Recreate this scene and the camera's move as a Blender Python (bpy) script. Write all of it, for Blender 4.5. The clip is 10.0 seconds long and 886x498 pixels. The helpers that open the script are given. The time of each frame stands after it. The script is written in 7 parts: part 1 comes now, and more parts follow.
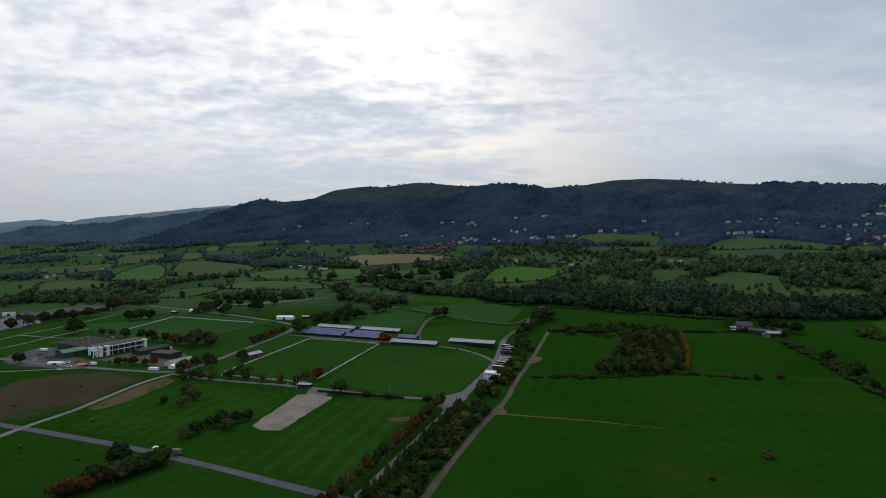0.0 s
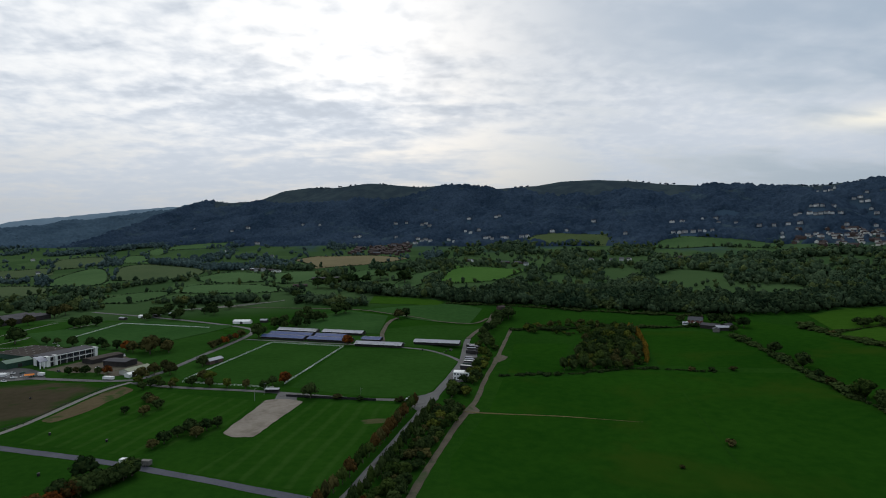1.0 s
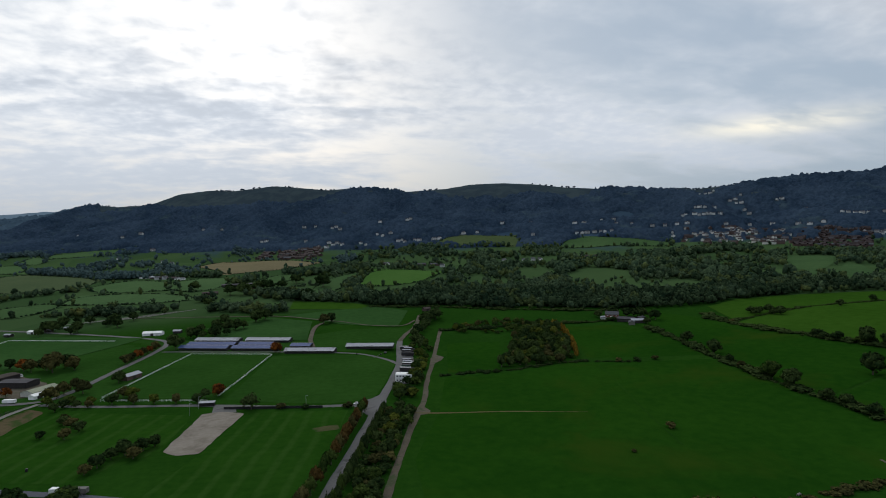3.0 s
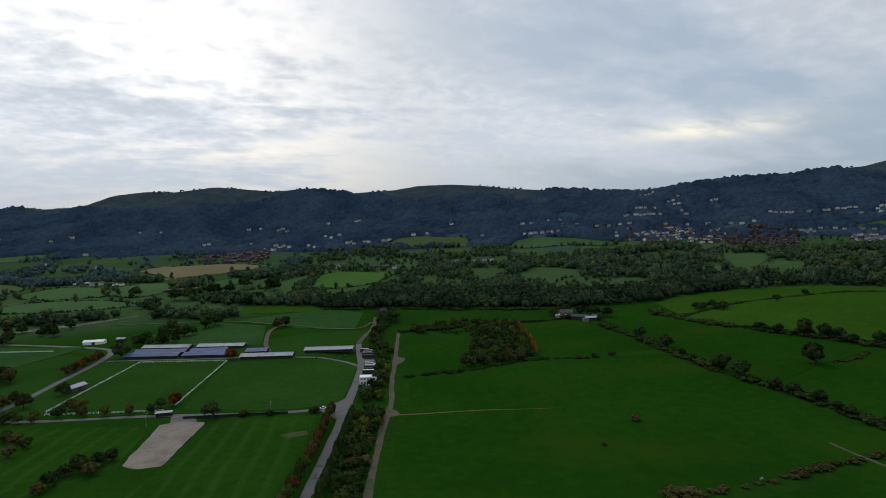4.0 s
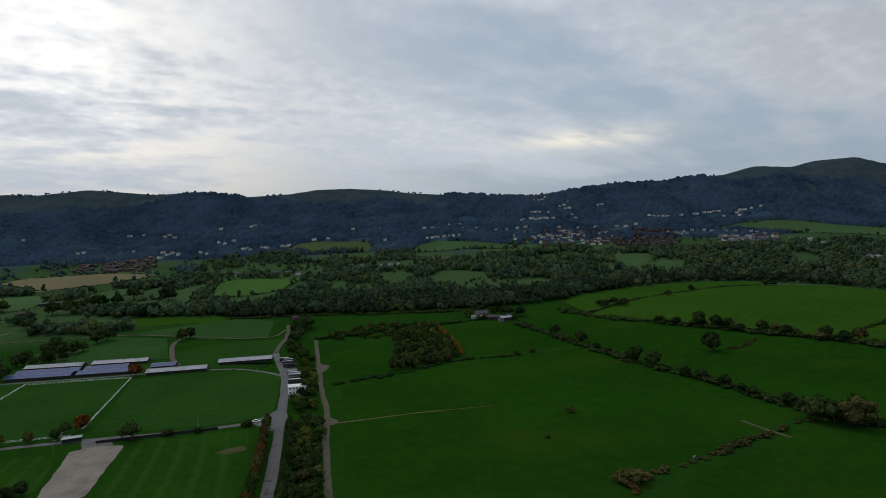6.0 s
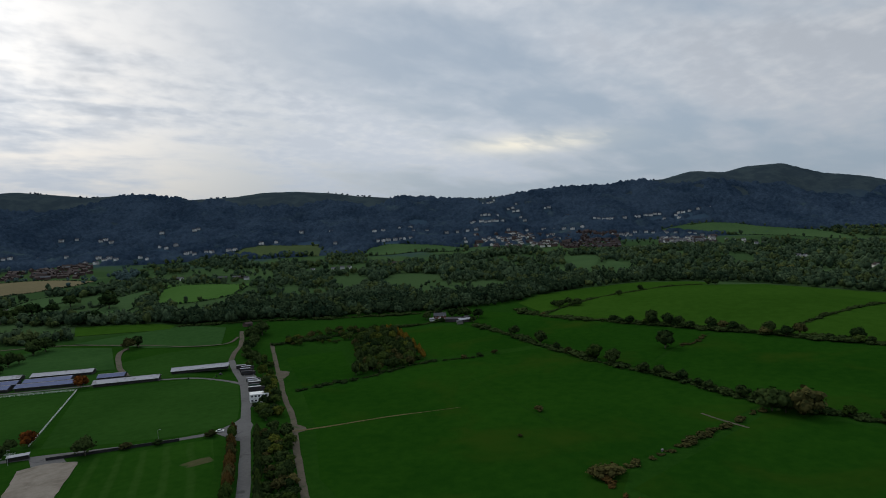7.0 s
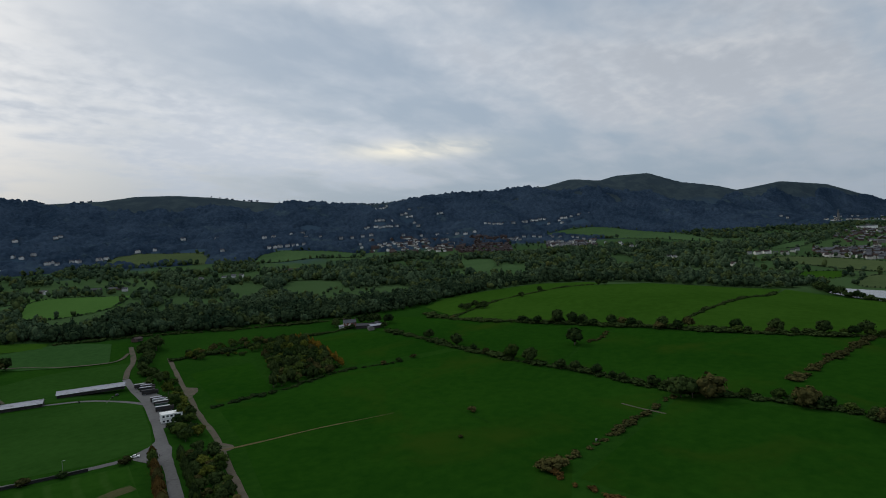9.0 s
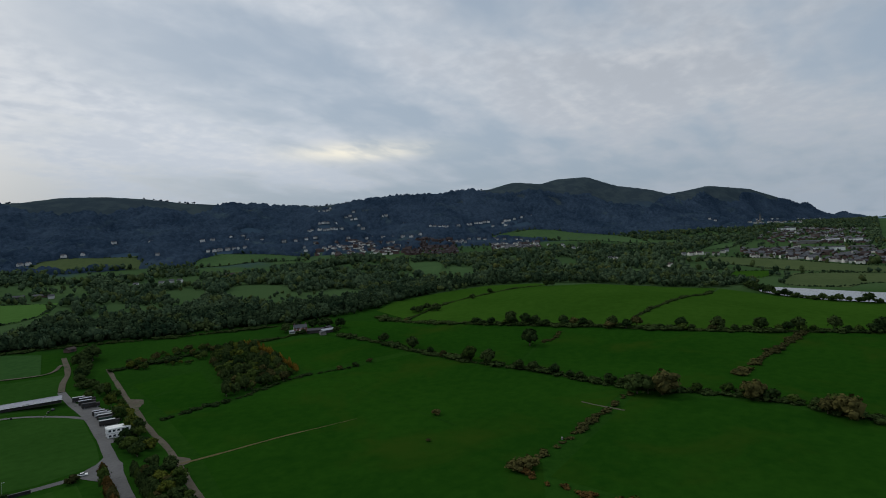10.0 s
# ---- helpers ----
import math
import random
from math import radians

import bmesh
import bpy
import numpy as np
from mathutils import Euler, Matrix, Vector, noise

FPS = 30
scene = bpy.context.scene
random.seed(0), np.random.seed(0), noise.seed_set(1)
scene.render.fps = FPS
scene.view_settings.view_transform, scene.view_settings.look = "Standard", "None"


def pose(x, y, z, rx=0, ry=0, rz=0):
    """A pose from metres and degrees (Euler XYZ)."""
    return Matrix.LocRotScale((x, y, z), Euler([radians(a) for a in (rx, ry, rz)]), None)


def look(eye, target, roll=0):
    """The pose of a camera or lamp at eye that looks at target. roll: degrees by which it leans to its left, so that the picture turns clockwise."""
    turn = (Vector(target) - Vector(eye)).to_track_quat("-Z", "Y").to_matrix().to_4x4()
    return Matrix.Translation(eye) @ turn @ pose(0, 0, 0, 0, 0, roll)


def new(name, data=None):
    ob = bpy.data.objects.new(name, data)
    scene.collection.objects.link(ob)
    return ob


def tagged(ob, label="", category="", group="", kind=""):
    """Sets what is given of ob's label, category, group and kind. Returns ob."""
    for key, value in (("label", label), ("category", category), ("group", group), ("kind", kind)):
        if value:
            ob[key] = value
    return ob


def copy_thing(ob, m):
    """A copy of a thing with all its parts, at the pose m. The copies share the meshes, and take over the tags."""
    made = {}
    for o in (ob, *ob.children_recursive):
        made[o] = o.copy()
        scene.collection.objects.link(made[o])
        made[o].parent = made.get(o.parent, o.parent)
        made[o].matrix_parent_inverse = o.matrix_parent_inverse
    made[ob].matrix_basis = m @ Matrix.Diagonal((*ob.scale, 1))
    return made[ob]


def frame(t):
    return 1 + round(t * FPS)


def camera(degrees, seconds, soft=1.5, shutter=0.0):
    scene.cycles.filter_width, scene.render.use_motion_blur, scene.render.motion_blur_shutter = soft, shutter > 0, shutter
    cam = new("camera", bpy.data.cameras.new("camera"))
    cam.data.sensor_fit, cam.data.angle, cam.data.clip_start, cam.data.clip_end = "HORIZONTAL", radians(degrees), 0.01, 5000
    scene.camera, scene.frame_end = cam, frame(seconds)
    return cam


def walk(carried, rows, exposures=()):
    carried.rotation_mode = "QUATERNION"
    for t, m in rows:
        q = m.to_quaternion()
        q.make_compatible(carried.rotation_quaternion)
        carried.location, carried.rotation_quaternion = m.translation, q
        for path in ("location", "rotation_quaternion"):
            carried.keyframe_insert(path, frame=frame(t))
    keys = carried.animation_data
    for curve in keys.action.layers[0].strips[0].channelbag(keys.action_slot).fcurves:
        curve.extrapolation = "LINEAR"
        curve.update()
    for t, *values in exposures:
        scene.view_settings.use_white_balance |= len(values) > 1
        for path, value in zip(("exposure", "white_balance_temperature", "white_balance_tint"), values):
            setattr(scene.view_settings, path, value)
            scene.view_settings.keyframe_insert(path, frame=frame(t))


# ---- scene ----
# ---------------------------------------------------------------- camera
cam = camera(75.5, 10.0, 1.0)
ROWS = [
    (0.0, 0.0, 0.0, 100.9, 0.00, -1.32, 0.28),
    (0.5, -6.5, -0.8, 100.9, -2.53, -1.28, 0.47),
    (1.0, -12.7, -1.0, 101.0, -4.98, -1.27, 0.67),
    (1.5, -19.0, -0.5, 100.8, -7.03, -1.22, 0.89),
    (2.0, -25.4, 0.5, 100.5, -9.48, -1.18, 1.10),
    (2.5, -31.8, 1.8, 100.2, -11.99, -1.14, 1.25),
    (4.0, -49.9, 7.9, 99.7, -19.99, -1.13, 1.88),
    (4.5, -55.9, 10.0, 99.7, -22.67, -1.14, 2.06),
    (5.0, -62.2, 12.7, 99.6, -25.01, -1.12, 2.22),
    (5.5, -67.8, 15.6, 99.4, -27.81, -1.09, 2.33),
    (7.0, -83.6, 25.8, 99.2, -35.90, -0.96, 2.77),
    (7.5, -88.9, 29.6, 99.1, -38.71, -0.91, 2.91),
    (8.0, -94.1, 33.8, 99.1, -41.66, -0.91, 3.07),
    (8.5, -99.0, 38.5, 99.4, -44.41, -0.95, 3.20),
    (9.0, -103.4, 43.3, 99.7, -47.22, -0.98, 3.28),
    (9.5, -107.2, 48.2, 100.1, -50.16, -1.02, 3.28),
    (10.0, -110.7, 53.6, 100.5, -53.05, -1.06, 3.45),
]
walk(cam, [(t, pose(x, y, z, 90 + pitch, roll, yaw)) for t, x, y, z, yaw, pitch, roll in ROWS], [(0.0, 0.08), (4.5, 0.10), (5.5, -0.06), (10.0, -0.04)])

# ---------------------------------------------------------------- sky and sun
SUN_AZ, SUN_EL = -2.3, 18.2
SUN_DIR = (math.sin(radians(SUN_AZ)) * math.cos(radians(SUN_EL)), math.cos(radians(SUN_AZ)) * math.cos(radians(SUN_EL)), math.sin(radians(SUN_EL)))


class Graph:
    """Short hands for building a node tree."""

    def __init__(self, tree):
        self.tree = tree
        tree.nodes.clear()

    def add(self, kind, **sets):
        n = self.tree.nodes.new(kind)
        for key, value in sets.items():
            if key == "op":
                n.operation = value
            elif key == "blend":
                n.blend_type = value
        return n

    def join(self, a, b):
        self.tree.links.new(a, b)

    def put(self, sock, value):
        if hasattr(value, "is_output"):
            self.join(value, sock)
        else:
            sock.default_value = value

    def math(self, op, a, b=0.0, c=0.0):
        n = self.add("ShaderNodeMath", op=op)
        for i, value in enumerate((a, b, c)):
            self.put(n.inputs[i], value)
        return n.outputs[0]

    def vec(self, op, a, b=(0, 0, 0)):
        n = self.add("ShaderNodeVectorMath", op=op)
        self.put(n.inputs[0], a)
        self.put(n.inputs[1], b)
        return n.outputs["Value"] if op in ("DOT_PRODUCT", "LENGTH") else n.outputs[0]

    def mix(self, fac, a, b, blend="MIX"):
        n = self.add("ShaderNodeMix")
        n.data_type, n.blend_type = "RGBA", blend
        self.put(n.inputs[0], fac)
        self.put(n.inputs[6], a if hasattr(a, "is_output") else (*a, 1))
        self.put(n.inputs[7], b if hasattr(b, "is_output") else (*b, 1))
        return n.outputs[2]

    def noise(self, where, scale, detail=4.0, rough=0.55, warp=0.0):
        n = self.add("ShaderNodeTexNoise")
        if where is not None:
            self.join(where, n.inputs["Vector"])
        n.inputs["Scale"].default_value, n.inputs["Detail"].default_value = scale, detail
        n.inputs["Roughness"].default_value, n.inputs["Distortion"].default_value = rough, warp
        return n.outputs["Fac"]

    def ramp(self, fac, lo, hi, a=0.0, b=1.0):
        n = self.add("ShaderNodeMapRange")
        n.interpolation_type = "SMOOTHSTEP"
        self.put(n.inputs[0], fac)
        for i, value in enumerate((lo, hi, a, b)):
            n.inputs[i + 1].default_value = value
        return n.outputs[0]


def build_world():
    world = bpy.data.worlds.new("overcast_sky")
    scene.world = world
    world.use_nodes = True
    g = Graph(world.node_tree)
    sky = g.add("ShaderNodeTexSky")
    sky.sky_type, sky.sun_disc = "NISHITA", False
    sky.sun_elevation, sky.sun_rotation = radians(SUN_EL), radians(SUN_AZ)
    sky.dust_density, sky.ozone_density = 2.0, 1.5
    way = g.vec("NORMALIZE", g.add("ShaderNodeTexCoord").outputs["Generated"])
    split = g.add("ShaderNodeSeparateXYZ")
    g.join(way, split.inputs[0])
    up = g.math("MAXIMUM", split.outputs[2], 0.0)
    lift = g.math("ADD", up, 0.20)
    flat = g.add("ShaderNodeCombineXYZ")
    g.join(g.math("DIVIDE", split.outputs[0], lift), flat.inputs[0])
    g.join(g.math("DIVIDE", split.outputs[1], lift), flat.inputs[1])
    plane = flat.outputs[0]
    turned = g.add("ShaderNodeMapping")
    g.join(plane, turned.inputs[0])
    turned.inputs["Rotation"].default_value = (0, 0, radians(-35))
    turned.inputs["Scale"].default_value = (0.75, 1.35, 1.0)
    sheet = turned.outputs[0]
    broad = g.noise(sheet, 0.80, 3.0, 0.5, 0.4)
    cells = g.noise(sheet, 4.6, 3.0, 0.52, 0.3)
    fine = g.noise(plane, 15.0, 3.0, 0.5, 0.2)
    # thickness of the cloud sheet: broad banks, rolls, ripples
    thick = g.math("ADD", g.math("MULTIPLY", broad, 0.58), g.math("ADD", g.math("MULTIPLY", cells, 0.60), g.math("MULTIPLY", fine, 0.34)))
    # light of the veiled sun, spread by the sheet, which is thinner to the south
    toward = g.math("MAXIMUM", g.vec("DOT_PRODUCT", way, SUN_DIR), 0.0)
    south = g.math("MAXIMUM", g.vec("DOT_PRODUCT", way, (-0.42, 0.80, 0.43)), 0.0)
    wide = g.math("POWER", south, 2.6)
    halo = g.math("POWER", toward, 30.0)
    disc = g.math("POWER", toward, 330.0)
    # an overcast sky is brighter overhead than low down
    zenith = g.ramp(up, 0.42, 0.95, 1.0, 1.45)
    # thinner cloud to the south-west
    west = g.math("POWER", g.math("MAXIMUM", g.vec("DOT_PRODUCT", way, (0.621, 0.740, 0.259)), 0.0), 14.0)
    light = g.math("ADD", g.math("ADD", 0.545, g.math("MULTIPLY", west, 0.13)), g.math("ADD", g.math("MULTIPLY", wide, 0.26), g.math("ADD", g.math("MULTIPLY", halo, 0.03), g.math("MULTIPLY", disc, 0.13))))
    # thin places let more light through, thick ones are grey beneath
    veil = g.ramp(thick, 0.58, 0.94, 1.30, 0.74)
    veil = g.math("ADD", 1.0, g.math("MULTIPLY", g.math("SUBTRACT", veil, 1.0), g.math("MULTIPLY", g.ramp(wide, 0.15, 0.75, 0.5, 1.05), g.ramp(up, 0.04, 0.30, 0.15, 1.0))))
    cloud = g.mix(g.ramp(thick, 0.60, 0.90), g.mix(wide, (0.955, 0.99, 1.04), (1.0, 1.0, 0.995)), (0.895, 0.975, 1.09))
    n = g.add("ShaderNodeVectorMath", op="SCALE")
    g.join(cloud, n.inputs[0])
    g.join(g.math("MULTIPLY", g.math("MULTIPLY", light, veil), zenith), n.inputs["Scale"])
    cloud = n.outputs[0]
    clear = g.add("ShaderNodeVectorMath", op="SCALE")
    g.join(sky.outputs[0], clear.inputs[0])
    clear.inputs["Scale"].default_value = 0.07
    blue = g.mix(0.75, clear.outputs[0], (0.40, 0.49, 0.60))
    gaps = g.math("ADD", g.math("MULTIPLY", broad, 0.75), g.math("MULTIPLY", cells, 0.25))
    holes = g.math("MULTIPLY", g.ramp(gaps, 0.40, 0.60, 0.95, 0.0), g.ramp(wide, 0.30, 0.85, 1.0, 0.25))
    total = g.mix(holes, cloud, blue)
    # a gap low in the cloud where bright sky shows through
    spot = g.math("MAXIMUM", g.vec("DOT_PRODUCT", way, (0.698, 0.698, 0.155)), 0.0)
    high = g.math("SUBTRACT", split.outputs[2], g.math("ADD", 0.147, g.math("MULTIPLY", cells, 0.016)))
    slit = g.math("MULTIPLY", g.math("POWER", spot, 170.0), g.math("POWER", 2.718, g.math("MULTIPLY", g.math("MULTIPLY", high, high), -5200.0)))
    # pale band low over the hills
    band = g.math("MULTIPLY", g.ramp(up, 0.0, 0.20, 1.0, 0.0), g.math("ADD", 0.85, g.math("MULTIPLY", wide, 0.15)))
    total = g.mix(g.math("MULTIPLY", band, 0.7), total, g.mix(wide, (0.27, 0.345, 0.43), (0.36, 0.39, 0.425)))
    total = g.mix(g.math("MULTIPLY", g.math("MULTIPLY", slit, g.ramp(cells, 0.34, 0.58, 0.45, 1.0)), 1.0), total, (1.02, 0.96, 0.80))
    back = g.add("ShaderNodeBackground")
    g.join(total, back.inputs[0])
    back.inputs[1].default_value = 1.0
    out = g.add("ShaderNodeOutputWorld")
    g.join(back.outputs[0], out.inputs[0])


build_world()
sun = new("sun", bpy.data.lights.new("sun", "SUN"))
sun.data.energy, sun.data.angle, sun.data.color = 0.7, radians(14), (1.0, 0.95, 0.87)
sun.matrix_world = look((0, 0, 300), tuple(-500 * c for c in SUN_DIR))

# ---------------------------------------------------------------- materials


def material(name, dark, light, size=3.0, rough=0.9, bump=0.0, far=40.0, patch=None, patch_at=(0.5, 0.65), by_island=0.0, by_object=0.0, gloss=0.25, metal=0.0, moor=False, stripes=None, fade=None):
    """A surface that varies at two scales, in metres: fine grain and broad stains."""
    m = bpy.data.materials.new(name)
    m.use_nodes = True
    g = Graph(m.node_tree)
    where = g.add("ShaderNodeNewGeometry")
    spot = where.outputs["Position"]
    grain = g.noise(spot, 1.0 / size, 4.0, 0.6)
    broad = g.noise(spot, 1.0 / far, 3.0, 0.5)
    fac = g.math("ADD", g.math("MULTIPLY", grain, 0.6), g.math("MULTIPLY", broad, 0.55))
    if by_island:
        fac = g.math("ADD", fac, g.math("MULTIPLY", g.math("SUBTRACT", where.outputs["Random Per Island"], 0.5), by_island))
    if by_object:
        fac = g.math("ADD", fac, g.math("MULTIPLY", g.math("SUBTRACT", g.add("ShaderNodeObjectInfo").outputs["Random"], 0.5), by_object))
    colour = g.mix(g.ramp(fac, 0.32, 0.82), dark, light)
    if stripes:
        lie = g.vec("DOT_PRODUCT", spot, (stripes[0], stripes[1], 0))
        wave = g.math("SINE", g.math("ADD", g.math("MULTIPLY", lie, 6.283 / stripes[2]), g.math("MULTIPLY", broad, 4.0)))
        colour = g.mix(g.math("MULTIPLY", g.ramp(wave, 0.2, 1.0), g.math("MULTIPLY", grain, stripes[3])), colour, stripes[4])
    if patch:
        colour = g.mix(g.ramp(g.noise(spot, 1.6 / far, 5.0, 0.6, 0.6), *patch_at), colour, patch)
    if fade:
        # worn in the middle, overgrown towards the rim: centre, half widths, slant, colour of the rim
        cx, cy, rx, ry, slant, rim = fade
        off = g.vec("SUBTRACT", spot, (cx, cy, 0))
        a = g.math("DIVIDE", g.vec("DOT_PRODUCT", off, (1, -slant, 0)), rx)
        b = g.math("DIVIDE", g.vec("DOT_PRODUCT", off, (0, 1, 0)), ry)
        far_out = g.math("ADD", g.math("SQRT", g.math("ADD", g.math("MULTIPLY", a, a), g.math("MULTIPLY", b, b))), g.math("MULTIPLY", g.math("SUBTRACT", g.noise(spot, 1.0 / (0.35 * rx), 4.0, 0.6, 0.4), 0.5), 0.9))
        colour = g.mix(g.ramp(far_out, 0.62, 1.0), colour, rim)
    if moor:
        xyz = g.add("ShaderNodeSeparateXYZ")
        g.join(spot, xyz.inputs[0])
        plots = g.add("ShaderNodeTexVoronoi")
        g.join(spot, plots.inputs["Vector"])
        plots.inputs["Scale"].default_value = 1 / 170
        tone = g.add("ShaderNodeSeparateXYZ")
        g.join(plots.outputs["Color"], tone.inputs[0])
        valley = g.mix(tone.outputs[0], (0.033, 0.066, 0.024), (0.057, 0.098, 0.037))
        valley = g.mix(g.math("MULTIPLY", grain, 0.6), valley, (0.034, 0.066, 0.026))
        # farther ground turns paler with distance, as haze put into its colour
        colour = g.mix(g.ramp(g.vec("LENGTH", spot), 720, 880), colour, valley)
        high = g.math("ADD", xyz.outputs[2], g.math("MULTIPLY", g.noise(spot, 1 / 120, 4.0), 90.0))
        # the heath and the slopes below carry a blue haze tint in their colour
        hazed_heath = g.mix(g.ramp(g.noise(spot, 1 / 60, 4.0, 0.65), 0.4, 0.62), (0.032, 0.047, 0.057), (0.044, 0.062, 0.068))
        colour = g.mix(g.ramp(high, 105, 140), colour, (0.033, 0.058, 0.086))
        colour = g.mix(g.ramp(high, 215, 275), colour, hazed_heath)
    b = g.add("ShaderNodeBsdfPrincipled")
    g.join(colour, b.inputs["Base Color"])
    b.inputs["Roughness"].default_value, b.inputs["Metallic"].default_value = rough, metal
    b.inputs["Specular IOR Level"].default_value = gloss
    if bump:
        n = g.add("ShaderNodeBump")
        n.inputs["Strength"].default_value, n.inputs["Distance"].default_value = 0.6, bump
        g.join(g.noise(spot, 2.2 / size, 4.0, 0.65), n.inputs["Height"])
        g.join(n.outputs[0], b.inputs["Normal"])
    out = g.add("ShaderNodeOutputMaterial")
    g.join(b.outputs[0], out.inputs[0])
    return m


M = {}
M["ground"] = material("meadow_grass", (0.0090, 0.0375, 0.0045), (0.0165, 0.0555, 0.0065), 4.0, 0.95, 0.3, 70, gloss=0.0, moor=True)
M["pasture"] = material("pasture_grass", (0.0075, 0.036, 0.0035), (0.0145, 0.054, 0.005), 6.0, 0.95, 0.2, 120, patch=(0.020, 0.047, 0.005), patch_at=(0.5, 0.72), gloss=0.0)
M["turf"] = material("mown_turf", (0.014, 0.046, 0.0075), (0.023, 0.066, 0.0115), 5.0, 0.95, 0.1, 60, gloss=0.0)
M["paddock"] = material("grazed_paddock", (0.021, 0.058, 0.015), (0.033, 0.080, 0.022), 6.0, 0.95, 0.1, 70, gloss=0.0)
M["striped"] = material("rolled_turf", (0.010, 0.041, 0.0045), (0.018, 0.059, 0.007), 5.0, 0.95, 0.1, 50, gloss=0.0, stripes=(0.972, -0.235, 11.0, 0.95, (0.027, 0.066, 0.012)))
M["lush"] = material("bright_grass", (0.020, 0.058, 0.006), (0.031, 0.079, 0.009), 8.0, 0.95, 0.2, 120, gloss=0.0)
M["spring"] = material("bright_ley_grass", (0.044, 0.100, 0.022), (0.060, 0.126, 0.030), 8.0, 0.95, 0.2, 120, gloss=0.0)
# the next two grasses are lightened in base colour for distance haze
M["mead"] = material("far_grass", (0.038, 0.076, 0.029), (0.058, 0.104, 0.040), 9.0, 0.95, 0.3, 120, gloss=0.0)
M["mead_hazed"] = material("hay_meadow", (0.048, 0.092, 0.036), (0.068, 0.118, 0.048), 9.0, 0.95, 0.3, 120, gloss=0.0)
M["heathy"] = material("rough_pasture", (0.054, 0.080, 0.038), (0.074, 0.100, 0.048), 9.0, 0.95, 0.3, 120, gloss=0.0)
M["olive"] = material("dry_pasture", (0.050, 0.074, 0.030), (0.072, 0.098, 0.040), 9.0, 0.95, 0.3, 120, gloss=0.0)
M["stubble"] = material("stubble", (0.125, 0.110, 0.062), (0.170, 0.145, 0.084), 6.0, 0.95, 0.2, 80, gloss=0.0)
M["soil"] = material("worn_turf", (0.040, 0.036, 0.021), (0.062, 0.050, 0.033), 5.0, 0.95, 0.2, 45, patch=(0.022, 0.052, 0.011), patch_at=(0.54, 0.68), gloss=0.0, fade=(-266, 368, 62, 70, 0.1, (0.013, 0.046, 0.006)))
M["bare"] = material("bare_earth", (0.070, 0.058, 0.032), (0.100, 0.080, 0.046), 3.0, 0.95, 0.2, 30, patch=(0.04, 0.062, 0.02), patch_at=(0.52, 0.66), gloss=0.0, fade=(-198, 371, 15, 58, 0.17, (0.013, 0.046, 0.006)))
M["scuffed"] = material("scuffed_turf", (0.050, 0.060, 0.024), (0.074, 0.070, 0.034), 2.0, 0.95, 0.1, 12, gloss=0.0, fade=(-24, 313, 8, 6, 0.0, (0.020, 0.056, 0.010)))
M["sand"] = material("sand_and_gravel", (0.180, 0.160, 0.132), (0.245, 0.218, 0.182), 2.5, 0.95, 0.1, 18, patch=(0.150, 0.130, 0.104), patch_at=(0.46, 0.72), gloss=0.0)
M["asphalt"] = material("worn_asphalt", (0.086, 0.085, 0.084), (0.122, 0.120, 0.118), 1.5, 0.85, 0.02, 14, patch=(0.062, 0.061, 0.060), patch_at=(0.58, 0.7), gloss=0.1)
M["tarmac"] = material("dark_tarmac", (0.046, 0.047, 0.049), (0.072, 0.073, 0.075), 1.5, 0.85, 0.02, 14, patch=(0.034, 0.034, 0.036), patch_at=(0.55, 0.7), gloss=0.1)
M["matting"] = material("grey_road_matting", (0.058, 0.062, 0.076), (0.086, 0.090, 0.106), 1.5, 0.85, 0.02, 14, gloss=0.1)
M["dirt"] = material("stony_track", (0.066, 0.057, 0.041), (0.102, 0.087, 0.064), 1.6, 0.95, 0.06, 12, patch=(0.045, 0.060, 0.026), patch_at=(0.50, 0.66), gloss=0.1)
M["trodden"] = material("trodden_grass", (0.078, 0.068, 0.030), (0.116, 0.100, 0.048), 1.6, 0.95, 0.06, 14, patch=(0.050, 0.066, 0.020), patch_at=(0.52, 0.68), gloss=0.0)
M["concrete"] = material("pale_concrete", (0.125, 0.120, 0.110), (0.185, 0.178, 0.162), 1.5, 0.9, 0.02, 14, gloss=0.15)
M["leaf"] = material("green_leaves", (0.017, 0.034, 0.008), (0.054, 0.082, 0.018), 1.6, 0.85, 0, 60, by_island=0.35, by_object=0.35, gloss=0.0)
M["leaf_dark"] = material("dark_leaves", (0.013, 0.027, 0.009), (0.042, 0.064, 0.019), 1.6, 0.85, 0, 60, by_island=0.35, by_object=0.35, gloss=0.0)
M["leaf_lime"] = material("yellow_green_leaves", (0.034, 0.052, 0.010), (0.095, 0.110, 0.018), 1.4, 0.85, 0, 40, by_island=0.4, by_object=0.3, gloss=0.0)
M["leaf_gold"] = material("golden_leaves", (0.080, 0.055, 0.010), (0.215, 0.130, 0.018), 1.2, 0.85, 0, 30, by_island=0.45, by_object=0.3, gloss=0.0)
M["leaf_rust"] = material("rust_red_leaves", (0.060, 0.022, 0.008), (0.170, 0.055, 0.012), 1.2, 0.85, 0, 30, by_island=0.45, by_object=0.3, gloss=0.0)
M["leaf_brown"] = material("turning_leaves", (0.029, 0.033, 0.012), (0.080, 0.074, 0.025), 1.4, 0.85, 0, 40, by_island=0.40, by_object=0.45, gloss=0.0)
M["leaf_russet"] = material("russet_leaves", (0.034, 0.024, 0.009), (0.092, 0.056, 0.017), 1.3, 0.85, 0, 30, by_island=0.45, by_object=0.5, gloss=0.0)
